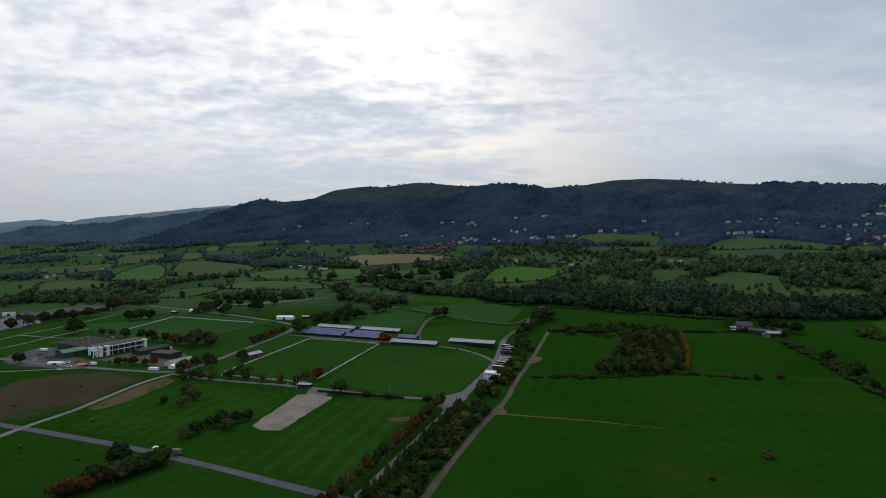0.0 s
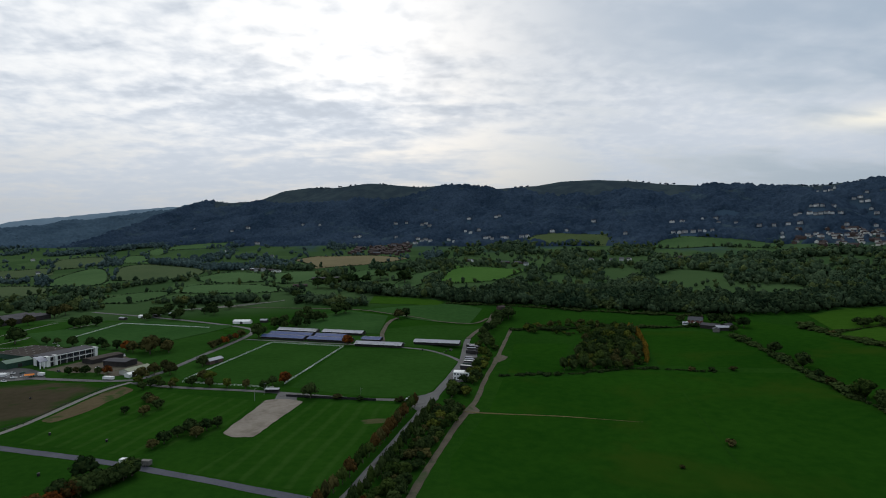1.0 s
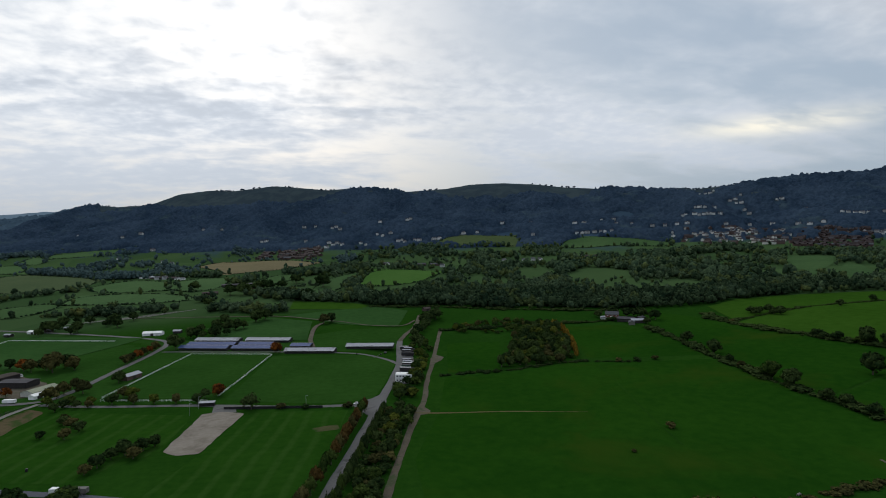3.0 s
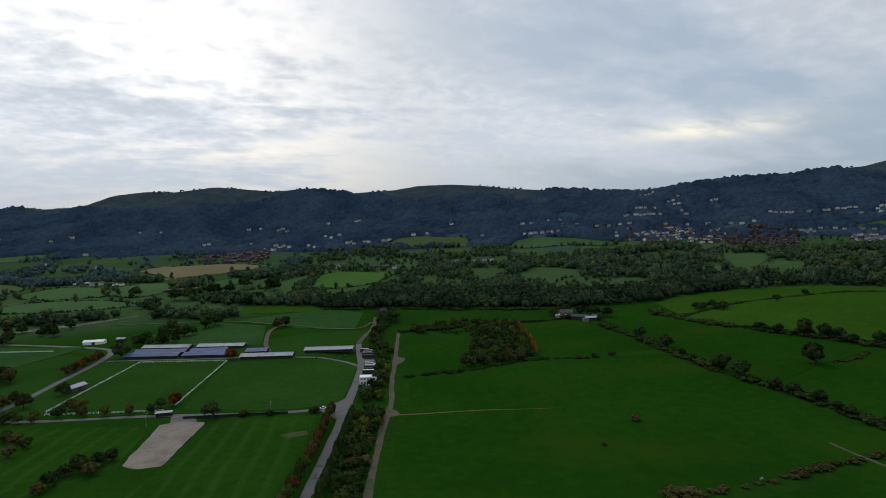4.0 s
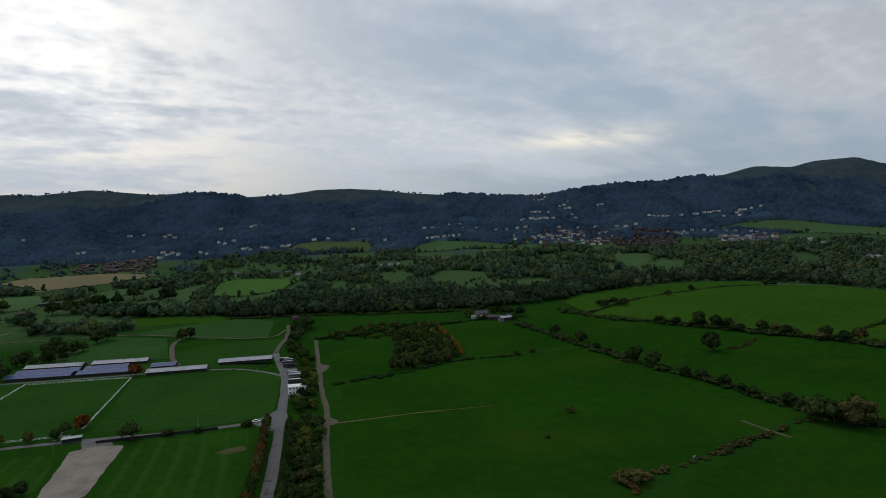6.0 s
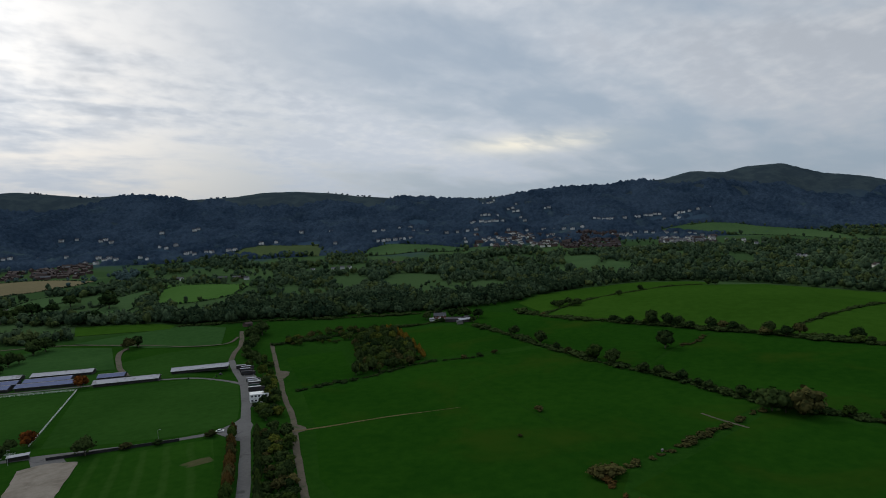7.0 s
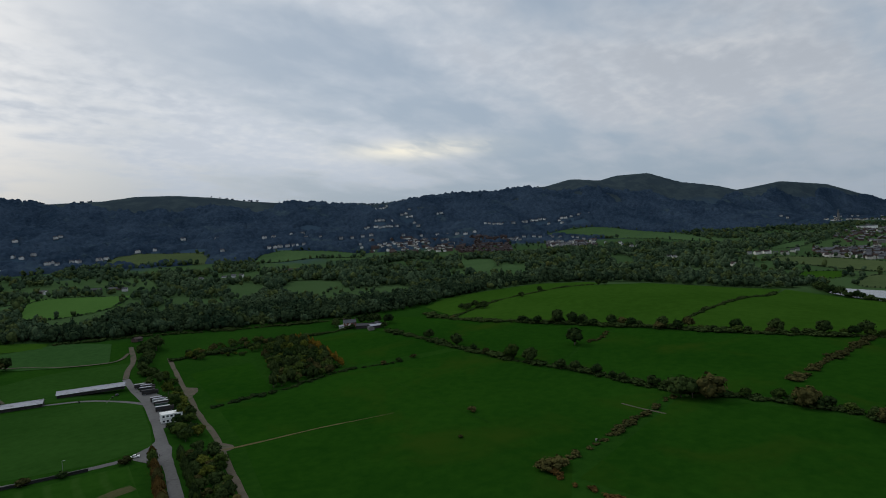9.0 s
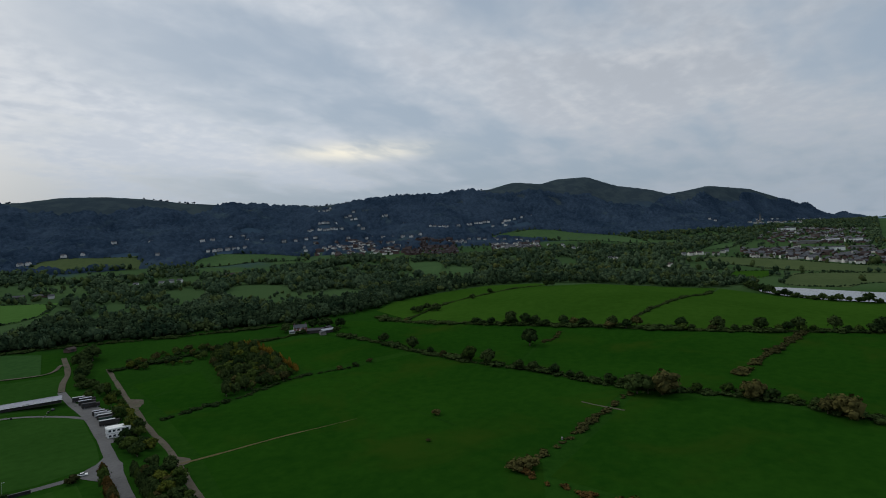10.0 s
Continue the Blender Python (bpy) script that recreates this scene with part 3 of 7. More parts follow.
# ---------------------------------------------------------------- fields
LAKE = [(842, 208), (827, 166), (816, 113), (790, 60), (770, -10), (690, -10), (686, 59), (702, 106), (732, 143), (770, 179)]
FIELDS = [
    ("soil", "worn grass field with brown bare soil patches", [(-300, 349), (-300, 408), (-282, 437), (-215, 415), (-213, 363), (-219, 323), (-228, 311), (-265, 316)]),
    ("bare", "strip of bare brown earth beside a track", [(-203, 412), (-187, 400), (-194, 350), (-203, 331), (-211, 336)]),
    ("turf", "mown grass riding ring with white rail fence", [(-163, 420), (-131, 562), (-61, 530), (-88, 396), (-130, 398)]),
    ("turf", "mown grass show ring beside the avenue", [(-84, 392), (-59, 524), (10, 505), (33, 490), (39, 466), (19, 395), (7, 360), (-20, 360), (-50, 372)]),
    ("paddock", "mown grass arena with white rails", [(-410, 655), (-330, 737), (-195, 672), (-258, 540), (-351, 580)]),
    ("paddock", "grass paddock behind the stables", [(-139, 704), (-70, 752), (-20, 700), (-29, 590), (-112, 614)]),
    ("paddock", "long grass paddock by a farm track", [(-50, 756), (65, 771), (100, 723), (72, 640), (10, 668)]),
    ("striped", "mown field with pale rolled stripes", [(-66, 356), (-10, 343), (-20, 300), (-44, 226), (-100, 252), (-84, 296)]),
    ("striped", "mown field with faint rolled stripes", [(-98, 362), (-185, 398), (-196, 340), (-200, 300), (-136, 276), (-104, 304)]),
    ("stubble", "pale tan stubble field below the hills", [(-266, 1497), (-231, 1647), (-111, 1565), (26, 1428), (-13, 1369), (-92, 1300), (-181, 1260), (-207, 1370)]),
    ("spring", "bright green grass field among woods", [(62, 961), (121, 1198), (247, 1098), (194, 983), (146, 945), (90, 941)]),
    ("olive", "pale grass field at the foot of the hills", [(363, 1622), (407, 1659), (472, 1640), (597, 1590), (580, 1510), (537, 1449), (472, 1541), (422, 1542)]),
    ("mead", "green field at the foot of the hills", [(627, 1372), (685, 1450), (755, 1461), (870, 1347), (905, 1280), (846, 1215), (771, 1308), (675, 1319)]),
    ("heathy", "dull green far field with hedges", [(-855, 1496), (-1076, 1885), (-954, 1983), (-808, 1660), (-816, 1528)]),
    ("mead_hazed", "green far field below the ridge", [(-786, 2039), (-834, 2220), (-539, 2105), (-549, 2065), (-678, 2036)]),
    ("mead_hazed", "green far field with hedge trees", [(-685, 1174), (-755, 1317), (-769, 1565), (-564, 1176), (-614, 1144)]),
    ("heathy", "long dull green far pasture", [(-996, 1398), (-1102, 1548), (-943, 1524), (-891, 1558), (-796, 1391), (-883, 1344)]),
    ("mead_hazed", "small bright far field by a wood", [(-765, 1663), (-881, 1947), (-783, 1888), (-677, 1610)]),
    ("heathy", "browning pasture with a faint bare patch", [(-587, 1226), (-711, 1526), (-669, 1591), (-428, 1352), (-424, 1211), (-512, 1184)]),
    ("mead_hazed", "sloping green strip near the ridge foot", [(-843, 1967), (-865, 2163), (-764, 2015), (-762, 1881)]),
    ("mead_hazed", "green pasture before a small village", [(-415, 1199), (-372, 1294), (-290, 1235), (-219, 1083), (-283, 1087), (-377, 1120)]),
    ("mead_hazed", "long green pasture beyond the showground", [(-391, 1001), (-392, 1100), (-254, 1055), (-175, 954), (-256, 945)]),
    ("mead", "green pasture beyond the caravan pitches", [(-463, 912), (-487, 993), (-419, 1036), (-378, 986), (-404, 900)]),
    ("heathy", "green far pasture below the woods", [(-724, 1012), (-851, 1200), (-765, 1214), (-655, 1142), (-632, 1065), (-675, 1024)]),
    ("mead_hazed", "green pasture beside an old brick barn", [(-208, 1044), (-259, 1097), (-281, 1190), (-215, 1225), (-157, 1198), (-162, 1064)]),
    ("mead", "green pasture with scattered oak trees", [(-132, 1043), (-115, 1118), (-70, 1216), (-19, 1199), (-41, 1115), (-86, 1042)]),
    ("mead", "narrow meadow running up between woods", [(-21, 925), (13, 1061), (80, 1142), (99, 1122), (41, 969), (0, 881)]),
    ("lush", "green strip of meadow between woods", [(-47, 798), (-42, 860), (38, 808), (57, 783), (46, 758)]),
    ("lush", "grass slope up to the top of a low rise", [(430, 575), (487, 596), (553, 588), (607, 575), (670, 560), (730, 500), (715, 470), (623, 488), (558, 494), (512, 510), (471, 507), (400, 500)]),
    ("lush", "bright grass field over a low rise", [(388, 484), (430, 498), (471, 503), (512, 506), (558, 490), (623, 484), (686, 471), (765, 420), (785, 330), (795, 240), (650, 232), (564, 229), (498, 240), (445, 246), (411, 242), (403, 290), (396, 345), (386, 426)]),
    ("lush", "grass field on the far side of a rise", [(420, 194), (413, 238), (445, 242), (498, 236), (564, 225), (650, 228), (795, 236), (738, 165), (690, 90), (672, 20), (520, -40), (490, 20), (469, 75), (451, 115), (434, 153)]),
    ("pasture", "grazed green pasture behind a tall hedge", [(305, 600), (354, 597), (380, 540), (381, 487), (378, 426), (387, 348), (395, 292), (327, 292), (268, 275), (282, 384), (300, 470)]),
    ("pasture", "large flat green pasture", [(42, 330), (66, 408), (116, 407), (175, 420), (210, 406), (274, 384), (262, 310), (252, 225), (242, 182), (125, 181), (60, 145), (0, 145), (12, 256)]),
    ("pasture", "square green pasture beside a plantation", [(72, 422), (100, 530), (150, 520), (112, 418)]),
    ("pasture", "green pasture below the farmhouse", [(194, 430), (236, 560), (292, 540), (300, 470), (282, 396)]),
    ("pasture", "green pasture beside a bramble hedge", [(104, 166), (236, 174), (246, 110), (228, 20), (96, 60)]),
    ("pasture", "flat green pasture below a tree line", [(264, 272), (327, 288), (395, 288), (403, 239), (412, 194), (427, 153), (444, 115), (462, 75), (484, 20), (236, 20), (258, 110), (252, 190)]),
    ("olive", "long pale field below the town", [(1182, 345), (1272, 354), (1266, 218), (1193, 62), (1170, -20), (1060, -20), (1068, 62), (1070, 195)]),
    ("lush", "small bright field near the lake", [(958, 256), (1023, 259), (1066, 201), (985, 193), (947, 204)]),
    ("olive", "dry grass field beside the lake", [(891, 170), (1038, 166), (1056, 62), (1045, -20), (915, -20), (919, 61), (850, 83), (852, 154)]),
    ("mead", "golf fairway among trees", [(865, 895), (931, 958), (1016, 921), (858, 788), (731, 708), (762, 765)]),
    ("mead", "golf green with pale bunkers", [(769, 702), (923, 817), (871, 744), (796, 650), (767, 658)]),
    ("mead", "sloping field below the hills", [(1510, 1099), (1684, 1080), (1789, 937), (1892, 775), (1659, 559), (1683, 791), (1599, 928), (1562, 1033)]),
    ("mead", "small field above the edge of the town", [(1438, 422), (1638, 410), (1740, 372), (1598, 347), (1464, 375)]),
]
drape("field", [(-560, 500), (-420, 440), (-290, 438), (-215, 428), (-200, 424), (-150, 412), (-88, 400), (-60, 535), (30, 520), (52, 540), (88, 620), (40, 640), (-60, 600), (-150, 640), (-250, 690), (-440, 780), (-620, 720)], M["turf"], "mown grass of the showground", lift=0.025)
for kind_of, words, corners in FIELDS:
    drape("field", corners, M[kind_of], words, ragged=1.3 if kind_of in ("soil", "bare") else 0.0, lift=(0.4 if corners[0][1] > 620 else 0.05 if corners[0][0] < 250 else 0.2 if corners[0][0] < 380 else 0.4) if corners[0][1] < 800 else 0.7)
drape("sand_arena", [(-93, 362), (-83, 364), (-69, 356), (-76, 330), (-85, 295), (-95, 296), (-103, 303), (-99, 325)], M["sand"], "bare sandy arena in the grass", "sand arena", 0.11, 6.0, ragged=0.5)
drape("lake", LAKE, M["water"], "grey still lake behind a tree line", "water", 0.9)

# ---------------------------------------------------------------- roads
AVENUE = [(-49, 172), (-30, 228), (-10, 287), (6, 340), (21, 388), (43, 465), (53, 526), (60, 560)]
DIRT = [(-22, 166), (-7, 220), (6, 262), (25, 318), (38, 352), (50, 400), (71, 466), (96, 550), (114, 608)]
ribbon("road", AVENUE, 5.4, M["asphalt"], "pale grey asphalt avenue between tree rows", seed=1)
ribbon("road", [(60, 560), (72, 592), (88, 622), (108, 690)], 4.5, M["dirt"], "pale farm road beyond the stables", seed=2, lift=0.5)
ribbon("road", [(-197, 418), (-163, 402), (-138, 395), (-110, 387), (-81, 376), (-60, 367), (-40, 359), (-20, 354), (0, 351), (10, 352)], 4.5, M["asphalt"], "grey asphalt cross road along the rings", seed=3, lift=0.09)
ribbon("road", [(-381, 480), (-327, 457), (-260, 436), (-199, 421), (-190, 445), (-185, 469), (-179, 511), (-165, 588), (-163, 633), (-176, 655), (-239, 704), (-337, 770), (-425, 823)], 5.5, M["asphalt"], "asphalt road round the showground", seed=4, lift=0.21)
ribbon("road", [(-310, 338), (-265, 316), (-213, 297), (-175, 282), (-136, 266), (-116, 256), (-94, 245), (-71, 233), (-30, 213)], 4.8, M["matting"], "lilac-grey temporary road across grass", seed=5)
ribbon("road", [(-232, 250), (-227, 278), (-223, 307), (-216, 328), (-213, 363), (-209, 400), (-199, 421)], 4.0, M["concrete"], "pale concrete track beside the ploughed field", seed=6, lift=0.13)
ribbon("track", DIRT, 3.6, M["dirt"], "stony brown farm track with worn verges", "track", seed=7, rough_edge=0.4)
ribbon("track", [(27, 328), (40, 327), (56, 323), (80, 317), (99, 310), (123, 301)], 1.9, M["trodden"], "worn brown spur track into pasture", "track", seed=8, rough_edge=0.45, lift=0.12, taper=14)
ribbon("road", [(-160, 585), (-136, 576), (-93, 557), (-45, 540), (-4, 520), (20, 505), (36, 485), (42, 462)], 4.0, M["asphalt"], "narrow asphalt lane along the stables", seed=9, lift=0.085)
ribbon("track", [(-250, 829), (-203, 811), (-162, 797), (-121, 781), (-55, 756), (-15, 711), (23, 671), (60, 643), (80, 636), (97, 665)], 3.0, M["dirt"], "pale track across far paddocks", "track", seed=10, lift=0.6)
ribbon("track", [(-24, 553), (-26, 591), (-19, 661), (-8, 683)], 4.5, M["dirt"], "curved earth track behind the stables", "track", seed=11, lift=0.5)
for k, line in enumerate(([(-412, 490), (-405, 520), (-400, 544), (-401, 580), (-391, 626)], [(-440, 540), (-441, 592), (-436, 613), (-432, 637), (-430, 680), (-428, 722), (-420, 759)], [(-441, 592), (-404, 578), (-371, 568), (-360, 584)], [(-396, 627), (-390, 650), (-385, 684), (-370, 730)], [(-420, 420), (-345, 425), (-282, 441)])):
    ribbon("track", line, 2.4, M["concrete"], "narrow pale path across the show grass", "track", seed=12 + 20 * k, lift=0.08 + 0.01 * k)
ribbon("track", [(208, 197), (205, 185), (203, 169)], 1.6, M["dirt"], "pale worn strip through a hedge gap", "track", seed=14)

# ---------------------------------------------------------------- where houses stand
VILLAS_WEST = [(-570, 2274), (-635, 2283), (-364, 2287), (-290, 2208), (-141, 1952), (-126, 1956), (-63, 1927), (-3, 1869), (87, 1960), (101, 1977), (110, 1925), (65, 1791), (75, 1760), (88, 1774), (101, 1752), (54, 1743),
               (32, 1760), (-3, 2112), (37, 2107), (157, 1746), (169, 1717), (245, 1930), (337, 1922), (350, 1928), (-844, 2493), (-576, 2281), (-480, 2027)]
VILLAS_MID = [(219, 1825), (233, 1808), (261, 1818), (267, 1717), (280, 1723), (282, 1692), (314, 1698), (324, 1683), (363, 1655), (379, 1651), (456, 1657), (501, 1662), (614, 1748), (694, 1702), (634, 1548), (821, 1650), (849, 1645),
              (912, 1643), (954, 1642), (930, 1587), (979, 1580), (966, 1455), (997, 1440), (751, 1504), (762, 1493), (774, 1487), (793, 1477), (812, 1477), (826, 1478), (848, 1479)]
VILLAS_PASS = [(1370, 1757), (1392, 1754), (1403, 1742), (1426, 1753), (1368, 1607), (1383, 1601), (1432, 1632), (1368, 1579), (1377, 1567), (1457, 1506), (1491, 1522), (1161, 1517), (1167, 1504), (1177, 1494), (1221, 1506), (1131, 1483),
               (1131, 1461), (1140, 1453), (1150, 1445), (1161, 1439), (1195, 1450), (1113, 1514), (1121, 1509), (1030, 1430), (1053, 1416), (1136, 1359), (1355, 1531), (1347, 1502), (1216, 1359), (1296, 1403), (1313, 1378), (1314, 1329), (1303, 1280), (1312, 1252), (1346, 1242), (1505, 1444)]
VILLAS_NORTH = [(1482, 1304), (1489, 1290), (1490, 1270), (1495, 1255), (1500, 1240), (1541, 1224), (1660, 1266), (1676, 1264), (1724, 1270), (1736, 1258), (1749, 1248), (1757, 1235), (1734, 1202), (1766, 1176), (1739, 1150), (1789, 1180),
                (1792, 1165), (1801, 1147), (1823, 1127), (1884, 1147), (1935, 1144)]
SLOPE_ROWS = [(1064, 1274), (1089, 1280), (1139, 1312), (1126, 1287), (1107, 1255), (1081, 1259), (1040, 1303), (1012, 1287), (1014, 1309), (945, 1333), (970, 1370), (1182, 1313), (1343, 1108), (1360, 1107), (1370, 1098), (1385, 1102), (1421, 1100),
              (1460, 1088), (1476, 1075), (1515, 1061), (1506, 1047), (1553, 1001), (1556, 985), (1548, 958), (1527, 1031), (1339, 1120), (1355, 1090), (1377, 1085), (1367, 938), (1342, 909), (1374, 907), (1348, 880), (1401, 891), (1382, 863), (1370, 848), (1396, 837), (1465, 841), (1472, 825), (1475, 800), (1429, 770), (1406, 734), (1409, 718)]
COTTAGES = [(403, 1174), (438, 1147), (460, 1151), (472, 1142), (160, 1258), (265, 1182), (-359, 1382), (-347, 1346), (-312, 1282), (-296, 1277), (-262, 1226), (-393, 1735), (-346, 1612), (-487, 2038), (-546, 1891), (-923, 1303), (-883, 1272), (-885, 1300), (-893, 1360), (-876, 1363), (-846, 1421), (-1119, 1863)]
EAST_ROWS = [(2605, 627), (2595, 602), (2466, 546), (2459, 530), (3030, 542), (3281, 542), (3374, 529), (3458, 514), (3493, 497), (3526, 477), (3555, 460), (3751, 399), (3783, 375), (3834, 346), (3892, 329), (3927, 304), (2426, 345), (2413, 325), (2424, 308)]
EAST_FRONT = [(1287, 408), (1291, 393), (1310, 379), (1300, 360), (1304, 343), (1364, 339), (1416, 341), (1278, 259), (1285, 246), (1308, 246), (1282, 231), (1415, 249), (1342, 232), (1285, 210), (1383, 210), (1504, 211), (1550, 207), (1270, 190), (1284, 176), (1271, 160), (1260, 143), (1255, 128), (1250, 116), (1244, 104), (1237, 90), (1228, 77), (1409, 71), (1136, 527), (1132, 513), (1054, 375)]
TERRACES = [(1067, 1070), (1270, 1250), (1374, 1132), (1165, 966)]
VILLA_STREETS = [(897, 1234), (1026, 1385), (1270, 1271), (1045, 1058)]
LOWER_TOWN = [(1243, 900), (1430, 1020), (1543, 918), (1331, 798)]
ESTATE = [(-147, 1640), (-140, 1760), (49, 1740), (20, 1480)]
EAST_TOWN = [(1280, 270), (1488, 329), (1551, 64), (1500, -40), (1225, 20)]
EAST_HEIGHTS = [(1662, 331), (2483, 372), (2732, 71), (1737, 65)]
TOWN = [
    (VILLA_STREETS, 34, "mixed"),
    (TERRACES, 26, "brick"),
    (LOWER_TOWN, 36, "mixed"),
    (EAST_TOWN, 44, "mixed"),
    (EAST_HEIGHTS, 40, "mixed"),
    (ESTATE, 22, "brick"),
    ([(2760, 300), (3500, 330), (3300, 560), (2995, 540)], 20, "render"),
]
tr = random.Random(11)
HOUSES = [(x, y, "villa") for x, y in VILLAS_WEST + VILLAS_MID + VILLAS_PASS + VILLAS_NORTH] + [(x, y, "cottage") for x, y in SLOPE_ROWS + COTTAGES + EAST_ROWS] + [(x, y, "render" if k % 3 else "cottage") for k, (x, y) in enumerate(EAST_FRONT)]
for poly, count, sort in TOWN:
    px, py = [p[0] for p in poly], [p[1] for p in poly]
    put = 0
    while put < count:
        x, y = tr.uniform(min(px), max(px)), tr.uniform(min(py), max(py))
        inside_it = False
        for (x0, y0), (x1, y1) in zip(poly, poly[1:] + poly[:1]):
            if (y0 > y) != (y1 > y) and x < (x1 - x0) * (y - y0) / (y1 - y0) + x0:
                inside_it = not inside_it
        if inside_it:
            put += 1
            HOUSES.append((x, y, sort if sort != "mixed" else tr.choice(["brick", "render", "brick"])))
ribbon("track", [(189, 404), (170, 340), (152, 285), (140, 240)], 0.9, M["ground"], "thin dark trodden line across pasture", "track", seed=15, lift=0.2)

# ---------------------------------------------------------------- foliage


def ico(level):
    bm = bmesh.new()
    bmesh.ops.create_icosphere(bm, subdivisions=level, radius=1.0)
    v = np.array([p.co[:] for p in bm.verts])
    f = np.array([[p.index for p in q.verts] for q in bm.faces])
    bm.free()
    return v, f


ICO1, ICO2 = ico(1), ico(2)


def clump(seed, lobes, level, leaves, leaf, shape=(1.0, 1.0, 1.0), spread_out=0.55, lump=0.28, base=0.12, lobe=0.55, core=1.0):
    """Leaf masses: ragged lobes, each with loose sprays of leaves standing out of it. Radius about 1, foot at 0."""
    r = np.random.RandomState(seed)
    iv, iff = ICO1 if level == 1 else ICO2
    verts, faces, at = [], [], 0
    for k in range(lobes):
        if k == 0:
            c, s = np.zeros(3), 0.72
        else:
            u = r.normal(size=3)
            u /= np.linalg.norm(u)
            u[2] = abs(u[2]) * 1.1 - 0.3
            c, s = u * spread_out * r.uniform(0.7, 1.2), lobe * r.uniform(0.7, 1.25)
        v = iv * (1 + r.uniform(-lump, lump, (len(iv), 1))) * s * core * r.uniform(0.85, 1.15, 3) + c
        verts.append(v)
        faces.append(iff + at)
        at += len(v)
        for _ in range(leaves):
            n = r.normal(size=3)
            n /= np.linalg.norm(n)
            p = c + n * s * r.uniform(0.85, 1.25)
            a = np.cross(n, r.normal(size=3))
            a /= np.linalg.norm(a)
            b = np.cross(n, a) * 0.7 + n * r.uniform(-0.6, 0.6)
            q = leaf * r.uniform(0.6, 1.4)
            verts.append(np.array([p - a * q, p - b * q * 0.8, p + a * q * 0.9, p + b * q]))
            faces.append(np.array([[0, 1, 2], [0, 2, 3]]) + at)
            at += 4
    v = np.concatenate(verts) * np.array(shape)
    v[:, 2] -= v[:, 2].min()
    v[:, 2] *= (2 * shape[2]) / v[:, 2].max()
    v[:, 2] += base
    return v, np.concatenate(faces)


def scatter(name, xs, ys, sizes, tall, kinds, mat, label, category, seed=0, kind="stuff", sink=0.1):
    """One mesh of many clumps set on the ground."""
    r = np.random.RandomState(seed)
    vs, fs, at = [], [], 0
    zs = height(xs, ys)
    pick = r.randint(0, len(kinds), len(xs))
    turn = r.uniform(0, 6.283, len(xs))
    for k, (v, f) in enumerate(kinds):
        ids = np.where(pick == k)[0]
        if not len(ids):
            continue
        c, s = np.cos(turn[ids])[:, None], np.sin(turn[ids])[:, None]
        w = sizes[ids][:, None]
        x = (v[None, :, 0] * c - v[None, :, 1] * s) * w + xs[ids][:, None]
        y = (v[None, :, 0] * s + v[None, :, 1] * c) * w + ys[ids][:, None]
        z = v[None, :, 2] * (w * tall[ids][:, None]) + zs[ids][:, None] - sink * w
        vs.append(np.stack([x, y, z], 2).reshape(-1, 3))
        fs.append((f[None] + (np.arange(len(ids)) * len(v))[:, None, None]).reshape(-1, 3) + at)
        at += len(ids) * len(v)
    ob = new(name, mesh_of(name, np.concatenate(vs), np.concatenate(fs), mat, True))
    return tagged(ob, label, category, "", kind)


def inside(x, y, poly):
    hit = np.zeros(np.shape(x), bool)
    n = len(poly)
    for i in range(n):
        (x0, y0), (x1, y1) = poly[i], poly[(i + 1) % n]
        if y0 == y1:
            continue
        hit ^= ((y0 > y) != (y1 > y)) & (x < (x1 - x0) * (y - y0) / (y1 - y0) + x0)
    return hit


def jitter_grid(x0, x1, y0, y1, step, seed):
    r = np.random.RandomState(seed)
    gx, gy = np.meshgrid(np.arange(x0, x1, step), np.arange(y0, y1, step))
    return gx.ravel() + r.uniform(-0.5, 0.5, gx.size) * step, gy.ravel() + r.uniform(-0.5, 0.5, gy.size) * step


FAR_KINDS = [clump(s, 3, 1, 6, 0.30, (1.05, 1.05, 0.95), 0.6, 0.30, lobe=0.62, core=0.92) for s in range(8)]
HILL_KINDS = [clump(60 + s, 2, 1, 1, 0.38, (1.15, 1.15, 0.9), 0.6, 0.25, lobe=0.75) for s in range(6)]
MID_KINDS = [clump(20 + s, 5, 1, 11, 0.23, (1.05, 1.05, 0.95), 0.62, 0.32, lobe=0.52, core=0.86) for s in range(10)]
HEDGE_KINDS = [clump(40 + s, 4, 1, 20, 0.26, (1.25, 1.25, 0.75), 0.75, 0.34, 0.0, core=0.86) for s in range(6)]


def in_view_wedge(x, y):
    """The wedge of land the camera looks over, ridge and valley; woods are planted only here."""
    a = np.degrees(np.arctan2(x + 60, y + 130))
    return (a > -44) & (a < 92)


def not_in(x, y, polys):
    keep = np.ones(len(x), bool)
    for p in polys:
        keep &= ~inside(x, y, p)
    return keep


FIELD_POLYS = [c for _, _, c in FIELDS]
OPEN_FIELDS = [c for _, words, c in FIELDS if words.split()[0] in ("pale", "bright", "golf", "sloping", "green", "small", "long")]
HEDGED = [c for kind_of, _, c in FIELDS if (min(q[1] for q in c) > 790 or min(q[0] for q in c) > 840)]
OPEN_TOWN = [
    [(800, 1150), (1026, 1400), (1290, 1290), (1400, 1150), (1450, 1030), (1560, 925), (1260, 720), (1150, 810), (1060, 900), (960, 1000)],
    [(1180, 420), (1250, -60), (1769, -60), (1740, 340), (1480, 345)],
    [(1662, 331), (2483, 372), (2732, 71), (1737, 65)],
    [(2509, 560), (2760, 300), (3500, 330), (3300, 560), (2995, 540)],
    [(-170, 1600), (-147, 1790), (60, 1770), (30, 1440)],
]
